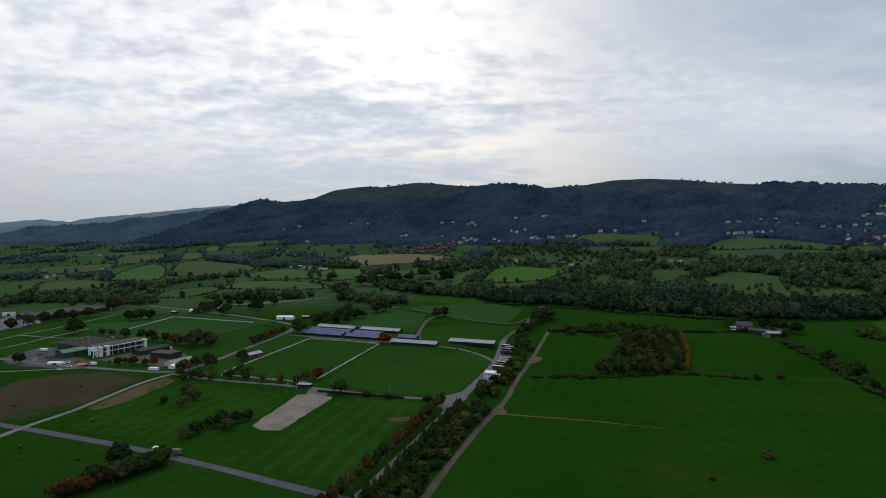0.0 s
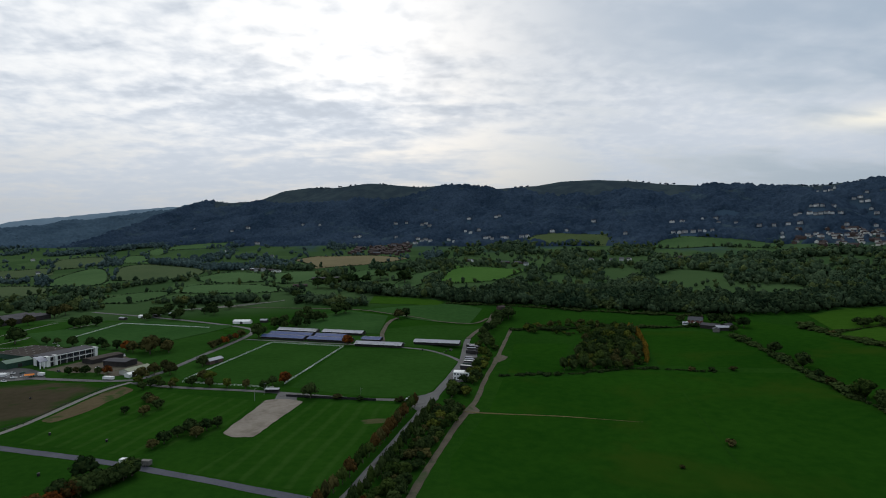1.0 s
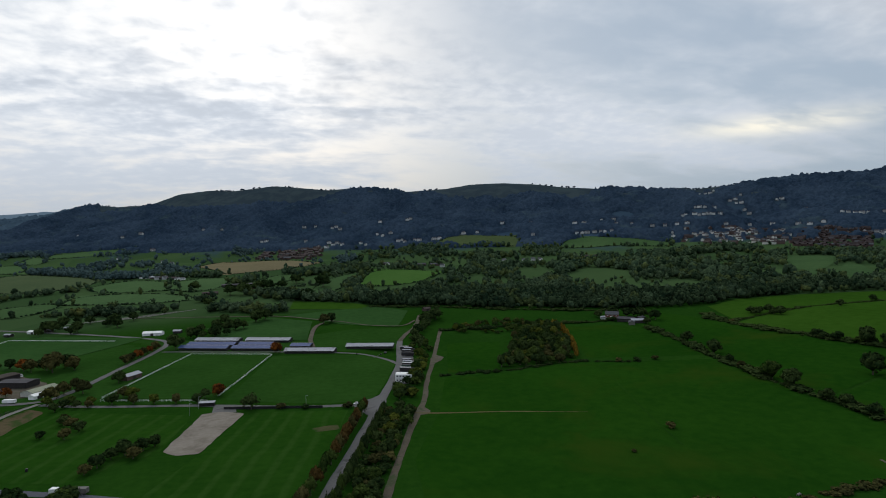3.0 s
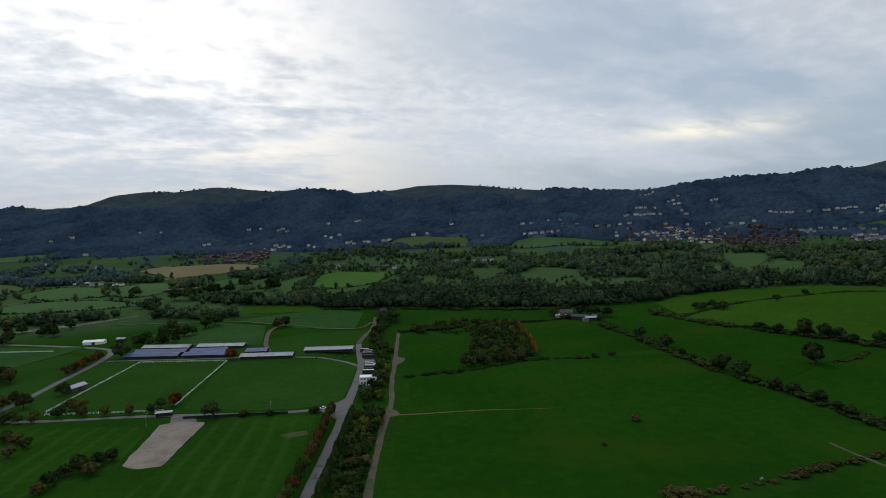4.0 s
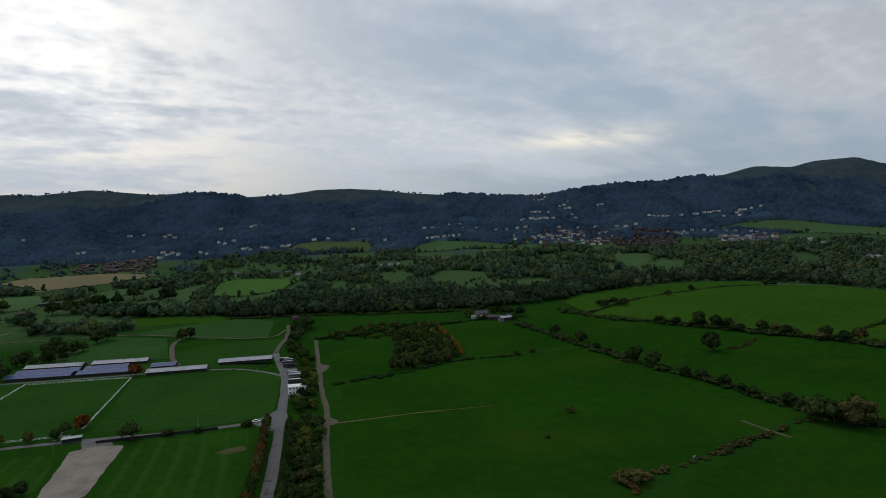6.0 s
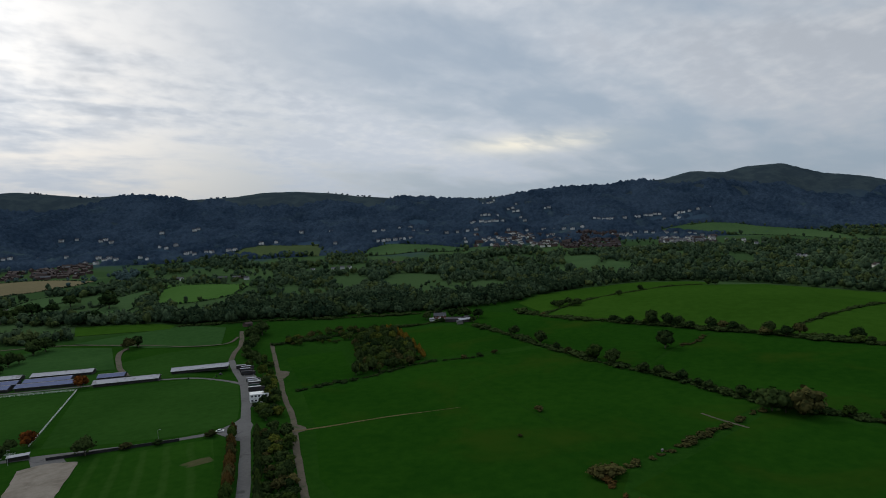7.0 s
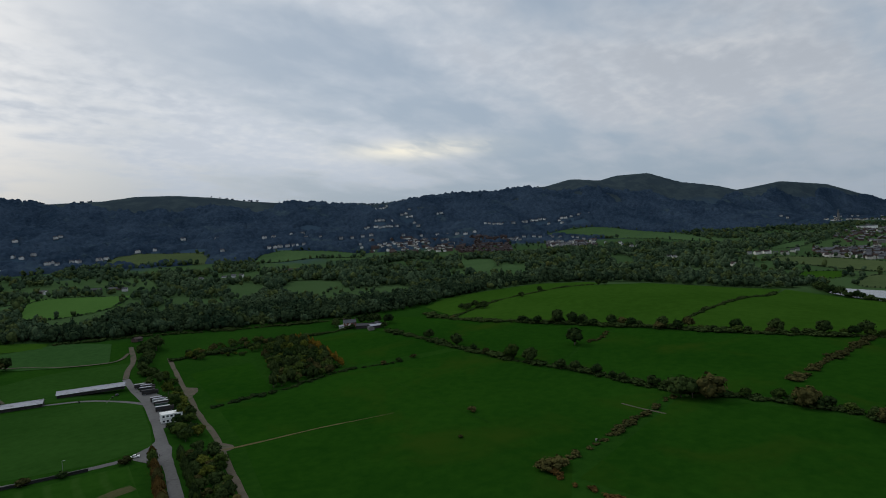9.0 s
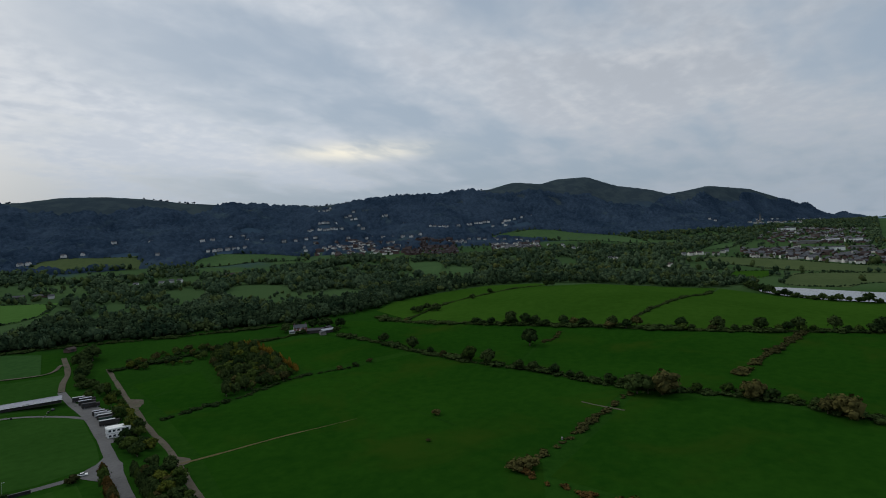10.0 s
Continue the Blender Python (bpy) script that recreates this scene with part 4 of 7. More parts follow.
GLADES = [
    [(240, 1157), (276, 1244), (352, 1278), (295, 1140)],
    [(349, 970), (399, 1058), (456, 1046), (427, 965), (370, 918)],
    [(445, 952), (521, 1046), (574, 1001), (525, 888), (468, 890)],
    [(118, 694), (138, 712), (300, 598), (284, 572), (203, 611), (148, 653)],
    [(650, 970), (715, 980), (800, 1000), (840, 1075), (700, 1025)],
    [(971, 590), (961, 528), (1108, 590), (1143, 664)],
    [(882, 390), (935, 380), (1010, 412), (986, 435)],
    [(1560, 1082), (1716, 913), (1599, 788), (1784, 771), (1564, 461), (1707, 555), (1826, 929), (1689, 1072)],
]
# lines of wood: places, width, and the half width of their trees
BELTS = [
    ([(80, 790), (130, 765), (215, 712), (295, 660), (360, 632), (420, 618), (480, 640), (560, 632), (650, 620)], 36, 6.5),
    ([(260, 720), (360, 690), (450, 660), (560, 660), (640, 650)], 34, 7.0),
    ([(-551, 994), (-532, 1055), (-506, 1107), (-460, 1158), (-415, 1169)], 22, 5.5),
    ([(-310, 874), (-271, 870), (-231, 865), (-200, 864)], 26, 6.5),
    ([(-146, 842), (-116, 819), (-75, 790), (-53, 785)], 26, 7.0),
    ([(-675, 1606), (-576, 1504), (-472, 1378), (-398, 1329), (-361, 1370)], 60, 8.0),
    ([(-94, 943), (-63, 927), (-40, 886), (-15, 861), (40, 815), (105, 790)], 42, 7.5),
    ([(-339, 1133), (-293, 1087), (-263, 1083)], 18, 5.0),
    ([(-232, 1293), (-197, 1251)], 30, 8.0),
    ([(-156, 1094), (-115, 1167)], 28, 8.0),
    ([(-68, 1246), (-21, 1163), (35, 1267), (111, 1273)], 34, 8.0),
    ([(42, 1086), (61, 948), (58, 833)], 40, 7.5),
    ([(407, 955), (475, 984), (529, 961), (616, 990), (675, 1008)], 80, 8.5),
    ([(105, 790), (144, 824), (173, 784), (237, 779)], 40, 7.0),
    ([(276, 759), (321, 765), (374, 862)], 44, 7.5),
    ([(393, 660), (432, 646), (490, 620), (560, 600)], 40, 7.0),
    ([(680, 1084), (937, 1125), (934, 1059)], 60, 8.0),
    ([(1020, 980), (1092, 899), (1166, 855), (1305, 774)], 70, 8.5),
    ([(-1169, 2124), (-1043, 2129), (-932, 2179), (-836, 2217)], 60, 9.0),
    ([(-505, 985), (-380, 890), (-300, 880)], 16, 5.0),
    ([(-680, 880), (-620, 895), (-540, 885), (-480, 868), (-440, 850)], 34, 6.5),
    ([(-700, 960), (-620, 960), (-540, 940), (-490, 915)], 30, 6.5),
    ([(-760, 1090), (-690, 1110), (-600, 1090), (-510, 1030)], 24, 6.0),
    ([(-960, 1290), (-880, 1330), (-800, 1370)], 26, 6.5),
    ([(-420, 1355), (-330, 1320), (-170, 1220)], 18, 6.0),
]
DEEP_WOOD = [(430, 590), (487, 612), (560, 606), (640, 590), (700, 540), (745, 490), (775, 430), (790, 340), (800, 240), (850, 215), (940, 262), (950, 300), (1100, 380), (1130, 500), (1200, 640), (1150, 720), (1000, 700), (900, 740), (760, 640), (640, 640), (560, 660), (450, 660)]
WOOD_BELT = [(55, 775), (102, 752), (135, 736), (202, 686), (286, 634), (351, 608), (390, 590), (430, 592), (450, 660), (330, 730), (250, 800), (150, 850), (70, 840)]
BELT_EAST = [(300, 640), (430, 580), (560, 600), (700, 540), (790, 420), (850, 440), (760, 600), (640, 680), (480, 700), (330, 720)]


def thin(polys, x, y, share, seed):
    r = np.random.RandomState(seed)
    keep = np.ones(len(x), bool)
    for p in polys:
        keep &= ~(inside(x, y, p) & (r.uniform(size=len(x)) > share))
    return keep


HX, HY = np.array([h[0] for h in HOUSES]), np.array([h[1] for h in HOUSES])


def clear_of_houses(x, y):
    """Nothing on a house, nor close before it towards the camera's start, so that it shows."""
    keep = np.ones(len(x), bool)
    for hx, hy in zip(HX, HY):
        n = math.hypot(hx, hy)
        ux, uy = hx / n, hy / n
        dx, dy = x - hx, y - hy
        a, b = dx * ux + dy * uy, dx * uy - dy * ux
        keep &= ~((a > -46) & (a < 8) & (np.abs(b) < 11))
    return keep


def build_canopy():
    """The closed canopy of the hillside wood: a sheet of low rounded crowns."""
    r = np.random.RandomState(31)
    step, cell = 6.5, 13.0
    s0, d0 = -3900.0, 30.0
    gs, gd = np.meshgrid(np.arange(s0, 4950, step), np.arange(d0, 800, step))
    ns, nd = int((4950 - s0) / cell) + 4, int((800 - d0) / cell) + 4
    cs = (np.arange(ns)[None, :] + r.uniform(0.1, 0.9, (nd, ns))) * cell + s0 - cell
    cd = (np.arange(nd)[:, None] + r.uniform(0.1, 0.9, (nd, ns))) * cell + d0 - cell
    rad, tall = r.uniform(6.0, 12.0, (nd, ns)), r.uniform(4.0, 17.0, (nd, ns))
    i, j = ((gs - s0) / cell).astype(int) + 1, ((gd - d0) / cell).astype(int) + 1
    top = np.zeros(gs.shape)
    for a in (-1, 0, 1):
        for b in (-1, 0, 1):
            q = (np.clip(j + b, 0, nd - 1), np.clip(i + a, 0, ns - 1))
            out = ((gs - cs[q]) ** 2 + (gd - cd[q]) ** 2) / rad[q] ** 2
            top = np.maximum(top, tall[q] * np.sqrt(np.clip(1 - out, 0, 1)))
    x = gs * ALONG[0] - gd * ACROSS[0]
    y = 2630 + gs * ALONG[1] - gd * ACROSS[1]
    wide = gd * np.interp(gs, (3300, 4200), (1, 2.2))
    edge = wood_edge(gs, wide)
    keep = (wide > np.maximum(edge, 35)) & (wide < 790) & in_view_wedge(x, y) & (swell(x, y, 260, 12) > -1.15)
    flat = np.stack([x.ravel(), y.ravel()], 1)
    keep = keep.ravel()
    top = top.ravel()
    keep &= not_in(flat[:, 0], flat[:, 1], FIELD_POLYS) & not_in(flat[:, 0], flat[:, 1], OPEN_TOWN[2:])
    keep[keep] = clear_of_houses(flat[keep, 0], flat[keep, 1])
    z = height(x, y).ravel() + np.where(keep, 0.8 + top, -1.5)
    rows, cols = gs.shape
    n = (np.arange(rows - 1)[:, None] * cols + np.arange(cols - 1)[None, :]).ravel()
    quad = np.stack([n, n + 1, n + cols + 1, n + cols], 1)
    quad = quad[keep[quad].any(1)]
    # the near hills, and those beyond their southern end coloured paler for haze
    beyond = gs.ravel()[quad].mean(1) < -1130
    for sel, mat, words in ((~beyond, "hill_hazed", "dense deciduous wood covering the hillside, blued for haze"), (beyond, "hill_hazed_far", "wood on the farther hills, paled and blued for haze")):
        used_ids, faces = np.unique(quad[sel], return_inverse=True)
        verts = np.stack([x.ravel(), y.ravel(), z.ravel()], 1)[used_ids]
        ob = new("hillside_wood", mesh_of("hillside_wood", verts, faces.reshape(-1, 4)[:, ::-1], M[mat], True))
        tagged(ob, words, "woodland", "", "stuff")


def wood_edge(s, d):
    """How far below the ridge line the wood begins."""
    return 60 + 60 * swell(s, d, 500, 9) + np.interp(s, (-900, -700, -400, 0, 140, 250, 600, 900, 1250, 1500, 2300, 2620, 3000, 3300, 3500, 4300), (0, 60, 230, 200, 40, 20, 60, 170, 90, 0, 10, 150, 330, 260, 200, 150))


def shaded_belt(x, y):
    """Inside the near belt of wood, whose shaded fronts are imitated with darker leaves."""
    return inside(x, y, WOOD_BELT) | inside(x, y, BELT_EAST)


def build_far_woods():
    # loose crowns standing out of the wooded hillside
    x, y = jitter_grid(-3600, 4900, 150, 4300, 17.0, 1)
    s, d = ridge_frame(x, y)
    d = d * np.interp(s, (3300, 4200), (1, 2.2))
    r = np.random.RandomState(7)
    top = wood_edge(s, d)
    keep = (d > -25) & (d < 60) & in_view_wedge(x, y) & (swell(s, d, 300, 11) > 0.2) & (s < 2400) & (r.uniform(size=len(x)) < 0.45)
    keep &= (swell(x, y, 260, 12) > -1.15)
    keep &= not_in(x, y, FIELD_POLYS) & thin(OPEN_TOWN, x, y, 0.30, 3)
    keep[keep] = clear_of_houses(x[keep], y[keep])
    x, y = x[keep], y[keep]
    far = np.interp(d[keep], (0, 100, 300), (0.45, 0.75, 1.0))
    size = r.uniform(6.0, 10.5, len(x)) * far
    scatter("hillside_wood", x, y, size, r.uniform(0.50, 0.78, len(x)), HILL_KINDS, M["hill_hazed"], "single crowns standing out of the hillside wood", "woodland", 1)
    # valley woods: small crowns close by, coarser ones beyond
    for step, seed, close in ((9.0, 2, True), (12.5, 8, False)):
        x, y = jitter_grid(*((-700, 1010, 200, 1010) if close else (-1900, 4200, 40, 2600)), step, seed)
        reach = np.hypot(x, y)
        sel = (reach < 990) if close else (reach >= 990)
        x, y = x[sel], y[sel]
        s, d = ridge_frame(x, y)
        dense = 0.60 * swell(x, y, 390, 13) + 0.30 * swell(x, y, 120, 33)
        right = np.clip((x - 0.12 * y + 60) / 120, 0, 1)
        want = (1 - right) * np.interp(dense, (0.22, 0.55), (0.015, 0.85)) + right * np.interp(dense, (-0.34, -0.02), (0.10, 0.93))
        belt, deep = inside(x, y, WOOD_BELT), inside(x, y, DEEP_WOOD)
        want = np.where(deep | belt, 0.94, want)
        keep = (d > np.interp(s, (3300, 4200), (770, 355))) & (d < 2100) & (s < 4800) & in_view_wedge(x, y) & (r.uniform(size=len(x)) < want) & not_in(x, y, FIELD_POLYS) & ~inside(x, y, LAKE) & thin(OPEN_TOWN[:1], x, y, 0.16, 4) & thin(OPEN_TOWN[1:], x, y, 0.42, 6)
        keep &= (y > np.interp(x, (50, 102, 135, 202, 286, 351, 390, 444, 840), (775, 752, 738, 688, 636, 610, 594, 588, 560))) | (x > 840) | deep | belt
        keep &= thin(GLADES, x, y, 0.10, 5)
        keep &= ~((x > -520) & (x < 50) & (y < 900)) & ~((x > 270) & (x < 335) & (y < 612)) & ~((x < 130) & (y < 735) & (x > 50))
        keep &= ~((x > 840) & (y < 420) & (r.uniform(size=len(x)) > 0.75) & ~deep)
        keep[keep] = clear_of_houses(x[keep], y[keep])
        x, y = x[keep], y[keep]
        if close:
            size = 3.0 + 4.2 * r.uniform(size=len(x)) ** 1.7
        else:
            size = 3.4 + 4.6 * r.uniform(size=len(x)) ** 1.5
            size = np.where(~not_in(x, y, OPEN_TOWN), 0.62 * size, size)
        for line, wide, half in BELTS:
            q = smooth_line(line, 0.45 * half * 16 / wide)
            q = q[(np.hypot(q[:, 0], q[:, 1]) < 990) == close]
            n = len(q)
            x = np.concatenate([x, q[:, 0] + r.uniform(-0.5, 0.5, n) * wide])
            y = np.concatenate([y, q[:, 1] + r.uniform(-0.5, 0.5, n) * wide])
            size = np.concatenate([size, 0.85 * half * r.uniform(0.5, 1.15, n)])
        # the far fields are clear of trees, and of those hiding them from the camera
        keep = not_in(x, y, FIELD_POLYS)
        kept = inside(x, y, DEEP_WOOD) | inside(x, y, WOOD_BELT)
        for share in (0.5, 1.0):
            reach = 1 + share * 5.5 / (100 - height(x, y)).clip(20)
            keep &= not_in(x * reach, y * reach, OPEN_FIELDS + GLADES[:3]) | kept
        x, y, size = x[keep], y[keep], size[keep]
        if not close:
            # trees left standing in the field hedges
            for corners in HEDGED:
                q = smooth_line(corners + corners[:1], 21.0)
                q = q[r.uniform(size=len(q)) < 0.42]
                x, y = np.concatenate([x, q[:, 0] + r.normal(0, 2, len(q))]), np.concatenate([y, q[:, 1] + r.normal(0, 2, len(q))])
                size = np.concatenate([size, r.uniform(2.6, 5.6, len(q))])
        tall = r.uniform(0.85, 1.45, len(x)) * np.interp(size, (3, 8), (1.1, 0.85))
        tone = swell(x, y, 75, 21) + r.normal(0, 0.28, len(x))
        # trees far down the valley get the haze-tinted leaves
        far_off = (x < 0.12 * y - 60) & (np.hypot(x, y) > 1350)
        # the near belt takes mostly dark leaves, shade painted by choice of material
        pale, dusk = tone > np.where(shaded_belt(x, y), 1.0, 0.55), tone < np.where(shaded_belt(x, y), 0.5, -0.6)
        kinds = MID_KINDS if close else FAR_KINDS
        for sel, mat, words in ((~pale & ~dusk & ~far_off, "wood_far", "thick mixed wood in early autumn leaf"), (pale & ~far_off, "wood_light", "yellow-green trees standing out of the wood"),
                                (dusk & ~far_off, "wood_dark", "dark broad-leaved trees in a thick wood"), (far_off, "wood_hazed", "trees across the far valley, leaf colour greyed for haze")):
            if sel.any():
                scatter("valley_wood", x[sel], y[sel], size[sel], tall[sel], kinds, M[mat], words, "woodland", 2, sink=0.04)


build_canopy()
build_far_woods()


def hedge(points, width, tall, mat, label, seed, gap=0.0, step=1.9, category="hedge", kinds=None):
    """A hedge along a line: bushes of uneven height, with some gaps."""
    line = smooth_line(points, step)
    r = np.random.RandomState(seed)
    keep = r.uniform(size=len(line)) > gap
    wave = 1 + 0.35 * np.sin(np.arange(len(line)) * 0.21 + seed) * np.sin(np.arange(len(line)) * 0.057 + 2 * seed)
    line, wave = line[keep], wave[keep]
    n = len(line)
    w = width * 0.42 * r.uniform(0.6, 1.4, n) * wave
    return scatter("hedge", line[:, 0] + r.normal(0, 0.25 * width, n), line[:, 1] + r.normal(0, 0.25 * width, n), w, tall / width * r.uniform(0.8, 1.3, n), kinds or HEDGE_KINDS, mat, label, category, seed, "", 0.1)


# hedges round the fields beyond the showground
for k, corners in enumerate(HEDGED):
    hedge(corners + corners[:1], 3.6, 2.8, M["wood_dark"], "low trimmed field hedge with gaps", 101 + k, 0.12, 3.2, kinds=HILL_KINDS)
hedge([(306, 510), (300, 468), (291, 430), (281, 390), (273, 345), (265, 310), (262, 282), (259, 240), (249, 205), (245, 182), (249, 155), (254, 127), (253, 99), (244, 73), (235, 45), (225, 5)], 6.0, 3.8, M["leaf_dark"], "tall overgrown hedge between pastures", 1, 0.05)
hedge([(400, 545), (386, 500), (383, 440), (389, 370), (395, 330), (400, 290), (407, 245), (416, 194), (430, 153), (447, 115), (465, 75), (486, 25), (500, -10)], 7.0, 4.2, M["leaf_dark"], "thick dark hedge below the rise", 2, 0.05)
hedge([(327, 124), (352, 121), (408, 109), (452, 102)], 5.0, 3.4, M["leaf_brown"], "browning hedge between pastures", 3, 0.2)
hedge([(299, 127), (312, 124)], 6.0, 3.0, M["leaf_brown"], "short browning hedge stub", 13, 0.05)
hedge([(236, 177), (212, 178), (190, 179), (167, 177), (145, 178), (128, 180), (107, 182)], 4.2, 2.4, M["leaf_brown"], "sparse brown bramble hedge with gaps", 4, 0.5)
hedge([(107, 182), (98, 170), (96, 149), (94, 132), (92, 90)], 4.6, 2.6, M["leaf_russet"], "low rust-brown bramble hedge", 5, 0.45)
hedge([(411, 240), (445, 244), (498, 238), (564, 227), (650, 230), (748, 238)], 4.0, 2.6, M["leaf_dark"], "dark hedge over the rise", 6, 0.03)
hedge([(392, 494), (430, 501), (471, 505), (512, 508), (558, 492), (623, 486), (690, 473)], 4.0, 2.6, M["leaf_dark"], "low hedge running up the rise", 7, 0.03)
hedge([(66, 413), (89, 415), (116, 412), (150, 419), (175, 424), (210, 409), (224, 402)], 4.0, 2.2, M["leaf_dark"], "low hedge beside the plantation", 8, 0.25)
hedge([(205, 596), (240, 574), (270, 566), (298, 568)], 6.0, 4.0, M["leaf_dark"], "shrubby hedge leading to the farmhouse", 9, 0.05)
hedge([(110, 595), (140, 590), (176, 585), (215, 592)], 7.0, 4.5, M["leaf_dark"], "scrubby hedge beyond the plantation", 10, 0.1)
hedge([(342, 290), (356, 284), (378, 292)], 4.5, 2.4, M["leaf_brown"], "short stub of brown hedge in pasture", 11, 0.1)
hedge([(60, 772), (102, 748), (135, 734), (168, 708), (202, 683), (245, 655), (286, 631), (330, 608)], 5.5, 3.6, M["leaf_dark"], "uneven scrubby edge of the wood", 14, 0.3)
hedge([(-92, 1012), (-70, 1005), (-20, 1015), (20, 1010)], 7, 7, M["wood_far"], "row of tall hedge oaks", 12, 0.1, 5.0)


# ---------------------------------------------------------------- single trees


def crown_mesh(seed, style):
    if style == "round":
        v, f = clump(seed, 22, 1, 24, 0.13, (1.05, 1.05, 0.95), 0.70, 0.30, 0.1, 0.31, 0.86)
    elif style == "cone":
        v, f = clump(seed, 18, 1, 26, 0.13, (0.85, 0.85, 1.25), 0.60, 0.28, 0.05, 0.30, 0.86)
        top = v[:, 2] / v[:, 2].max()
        v[:, :2] *= (1.3 - 0.8 * top)[:, None]
    elif style == "ovoid":
        v, f = clump(seed, 18, 1, 26, 0.13, (0.95, 0.95, 1.1), 0.52, 0.26, 0.05, 0.32, 0.88)
        top = v[:, 2] / v[:, 2].max()
        v[:, :2] *= (0.92 + 0.9 * top - 1.45 * top ** 1.8)[:, None]
    elif style == "tall":
        v, f = clump(seed, 20, 1, 24, 0.13, (0.8, 0.8, 1.5), 0.70, 0.28, 0.1, 0.32, 0.86)
    else:
        v, f = clump(seed, 14, 1, 26, 0.14, (1.2, 1.2, 0.7), 0.75, 0.30, 0.0, 0.32, 0.86)
    return v, f


def trunk_mesh(seed, tall):
    """A tapered trunk with limbs that fork into the crown."""
    r = random.Random(seed)
    bm = bmesh.new()
    tube(0, 0, -0.15, tall, 0.075, 0.045, 7, bm)
    for i in range(5):
        a = i * 1.257 + r.uniform(-0.4, 0.4)
        lean = r.uniform(0.5, 0.9)
        ln = r.uniform(0.45, 0.7)
        m = Matrix.Translation((0, 0, tall * r.uniform(0.75, 1.0))) @ Matrix.Rotation(a, 4, "Z") @ Matrix.Rotation(lean, 4, "Y") @ Matrix.Translation((0, 0, ln / 2))
        bmesh.ops.create_cone(bm, cap_ends=True, segments=5, radius1=0.032, radius2=0.012, depth=ln, matrix=m)
    me = bpy.data.meshes.new("trunk")
    bm.to_mesh(me)
    bm.free()
    me.materials.append(M["bark"])
    return me


TREE_STYLES = {"round": 0.2, "ovoid": 0.3, "cone": 0.18, "tall": 0.22, "shrub": 0.12}
CROWNS, TRUNKS = {}, {}


def tree(x, y, size, style="round", mat="leaf", name="tree", label="broad green deciduous tree", group="", tall=1.0, seed=0):
    """One tree, size its crown's half width; crown and trunk are parts."""
    r = random.Random(int(x * 7 + y * 13 + seed))
    key = (style, r.randrange(4), mat)
    if key not in CROWNS:
        v, f = crown_mesh(200 + 10 * key[1] + len(style), style)
        v = v + np.array([0, 0, TREE_STYLES[style] - 0.15])
        CROWNS[key] = mesh_of("crown", v, f, M[mat], True)
        TRUNKS[key] = trunk_mesh(key[1], TREE_STYLES[style] + 0.35)
    top = new(name)
    top.matrix_basis = pose(x, y, ground_at(x, y), 0, 0, r.uniform(0, 360)) @ Matrix.Diagonal((size, size, size * tall, 1))
    tagged(top, label, "shrub" if style == "shrub" and size < 5 else "tree", group)
    for part_name, me in (("trunk", TRUNKS[key]), ("crown", CROWNS[key])):
        ob = new(part_name, me)
        ob.parent = top
    return top


def along(line, y):
    return float(np.interp(y, [p[1] for p in line], [p[0] for p in line]))


rnd = random.Random(5)
# clipped row on the near side of the avenue
y = 184.0
while y < 338:
    x = along(AVENUE, y) - 6.6 + rnd.uniform(-0.3, 0.3)
    mat = rnd.choice(["leaf_brown", "leaf_russet", "leaf", "leaf_russet"]) if y > 205 else "leaf_russet"
    words = {"leaf_brown": "ovoid avenue tree with olive-brown turning leaves", "leaf": "ovoid green avenue tree in a row", "leaf_russet": "ovoid avenue tree with russet autumn leaves"}[mat]
    tree(x, y, rnd.uniform(3.3, 3.8), "ovoid", mat, "avenue_tree", words, "avenue row trees", rnd.uniform(1.0, 1.15))
    y += rnd.uniform(6.6, 7.4)
# thick belt between the avenue and the farm track
y = 178.0
while y < 336:
    x0, x1 = along(AVENUE, y) + 6.0, along(DIRT, y) - 3.0
    tree(x0 + rnd.uniform(-0.3, 0.5), y, rnd.uniform(2.5, 3.1), "cone", rnd.choice(["leaf_dark", "leaf_dark", "leaf"]), "avenue_tree", "dark conical avenue tree in a dense belt", "avenue belt trees", rnd.uniform(1.0, 1.25))
    for k in range(3):
        x = x0 + 2.5 + (x1 - x0 - 2.5) * (k + rnd.uniform(0.2, 0.9)) / 3
        mat = "leaf_lime" if 292 < y < 316 and k > 0 and rnd.random() < 0.6 else rnd.choice(["leaf_dark", "leaf_dark", "leaf_dark", "leaf", "leaf_brown"])
        tree(x, y + rnd.uniform(-2.6, 2.6), rnd.uniform(2.0, 3.7), rnd.choice(["shrub", "round", "round"]), mat, "belt_tree", {"leaf_dark": "dark green shrubby tree in a dense belt", "leaf": "green bushy tree in a dense belt", "leaf_brown": "browning bushy tree in a dense belt", "leaf_lime": "yellow-green bushy tree beside the farm track"}[mat], "avenue belt trees", rnd.uniform(0.8, 1.1))
    y += rnd.uniform(5.2, 6.6)
tree(-24, 212, 2.6, "round", "leaf_rust", "tree", "bright rust-red autumn tree in a belt")
# trees by the parked lorries
for _ in range(34):
    y = rnd.uniform(352, 560)
    x1 = along(DIRT, y) - 4.5
    x0 = along(AVENUE, y) + (13 if 384 < y < 515 else 7)
    if x0 < x1:
        mat = rnd.choice(["leaf_dark", "leaf", "leaf_dark", "leaf_lime"])
        tree(rnd.uniform(x0, x1), y, rnd.uniform(2.8, 4.6), rnd.choice(["round", "round", "round", "shrub"]), mat, "tree", {"leaf_dark": "dark green tree beside the parked lorries", "leaf": "bushy green tree beside the farm track", "leaf_lime": "pale yellow-green tree beside the farm track"}[mat], "", rnd.uniform(0.85, 1.15))
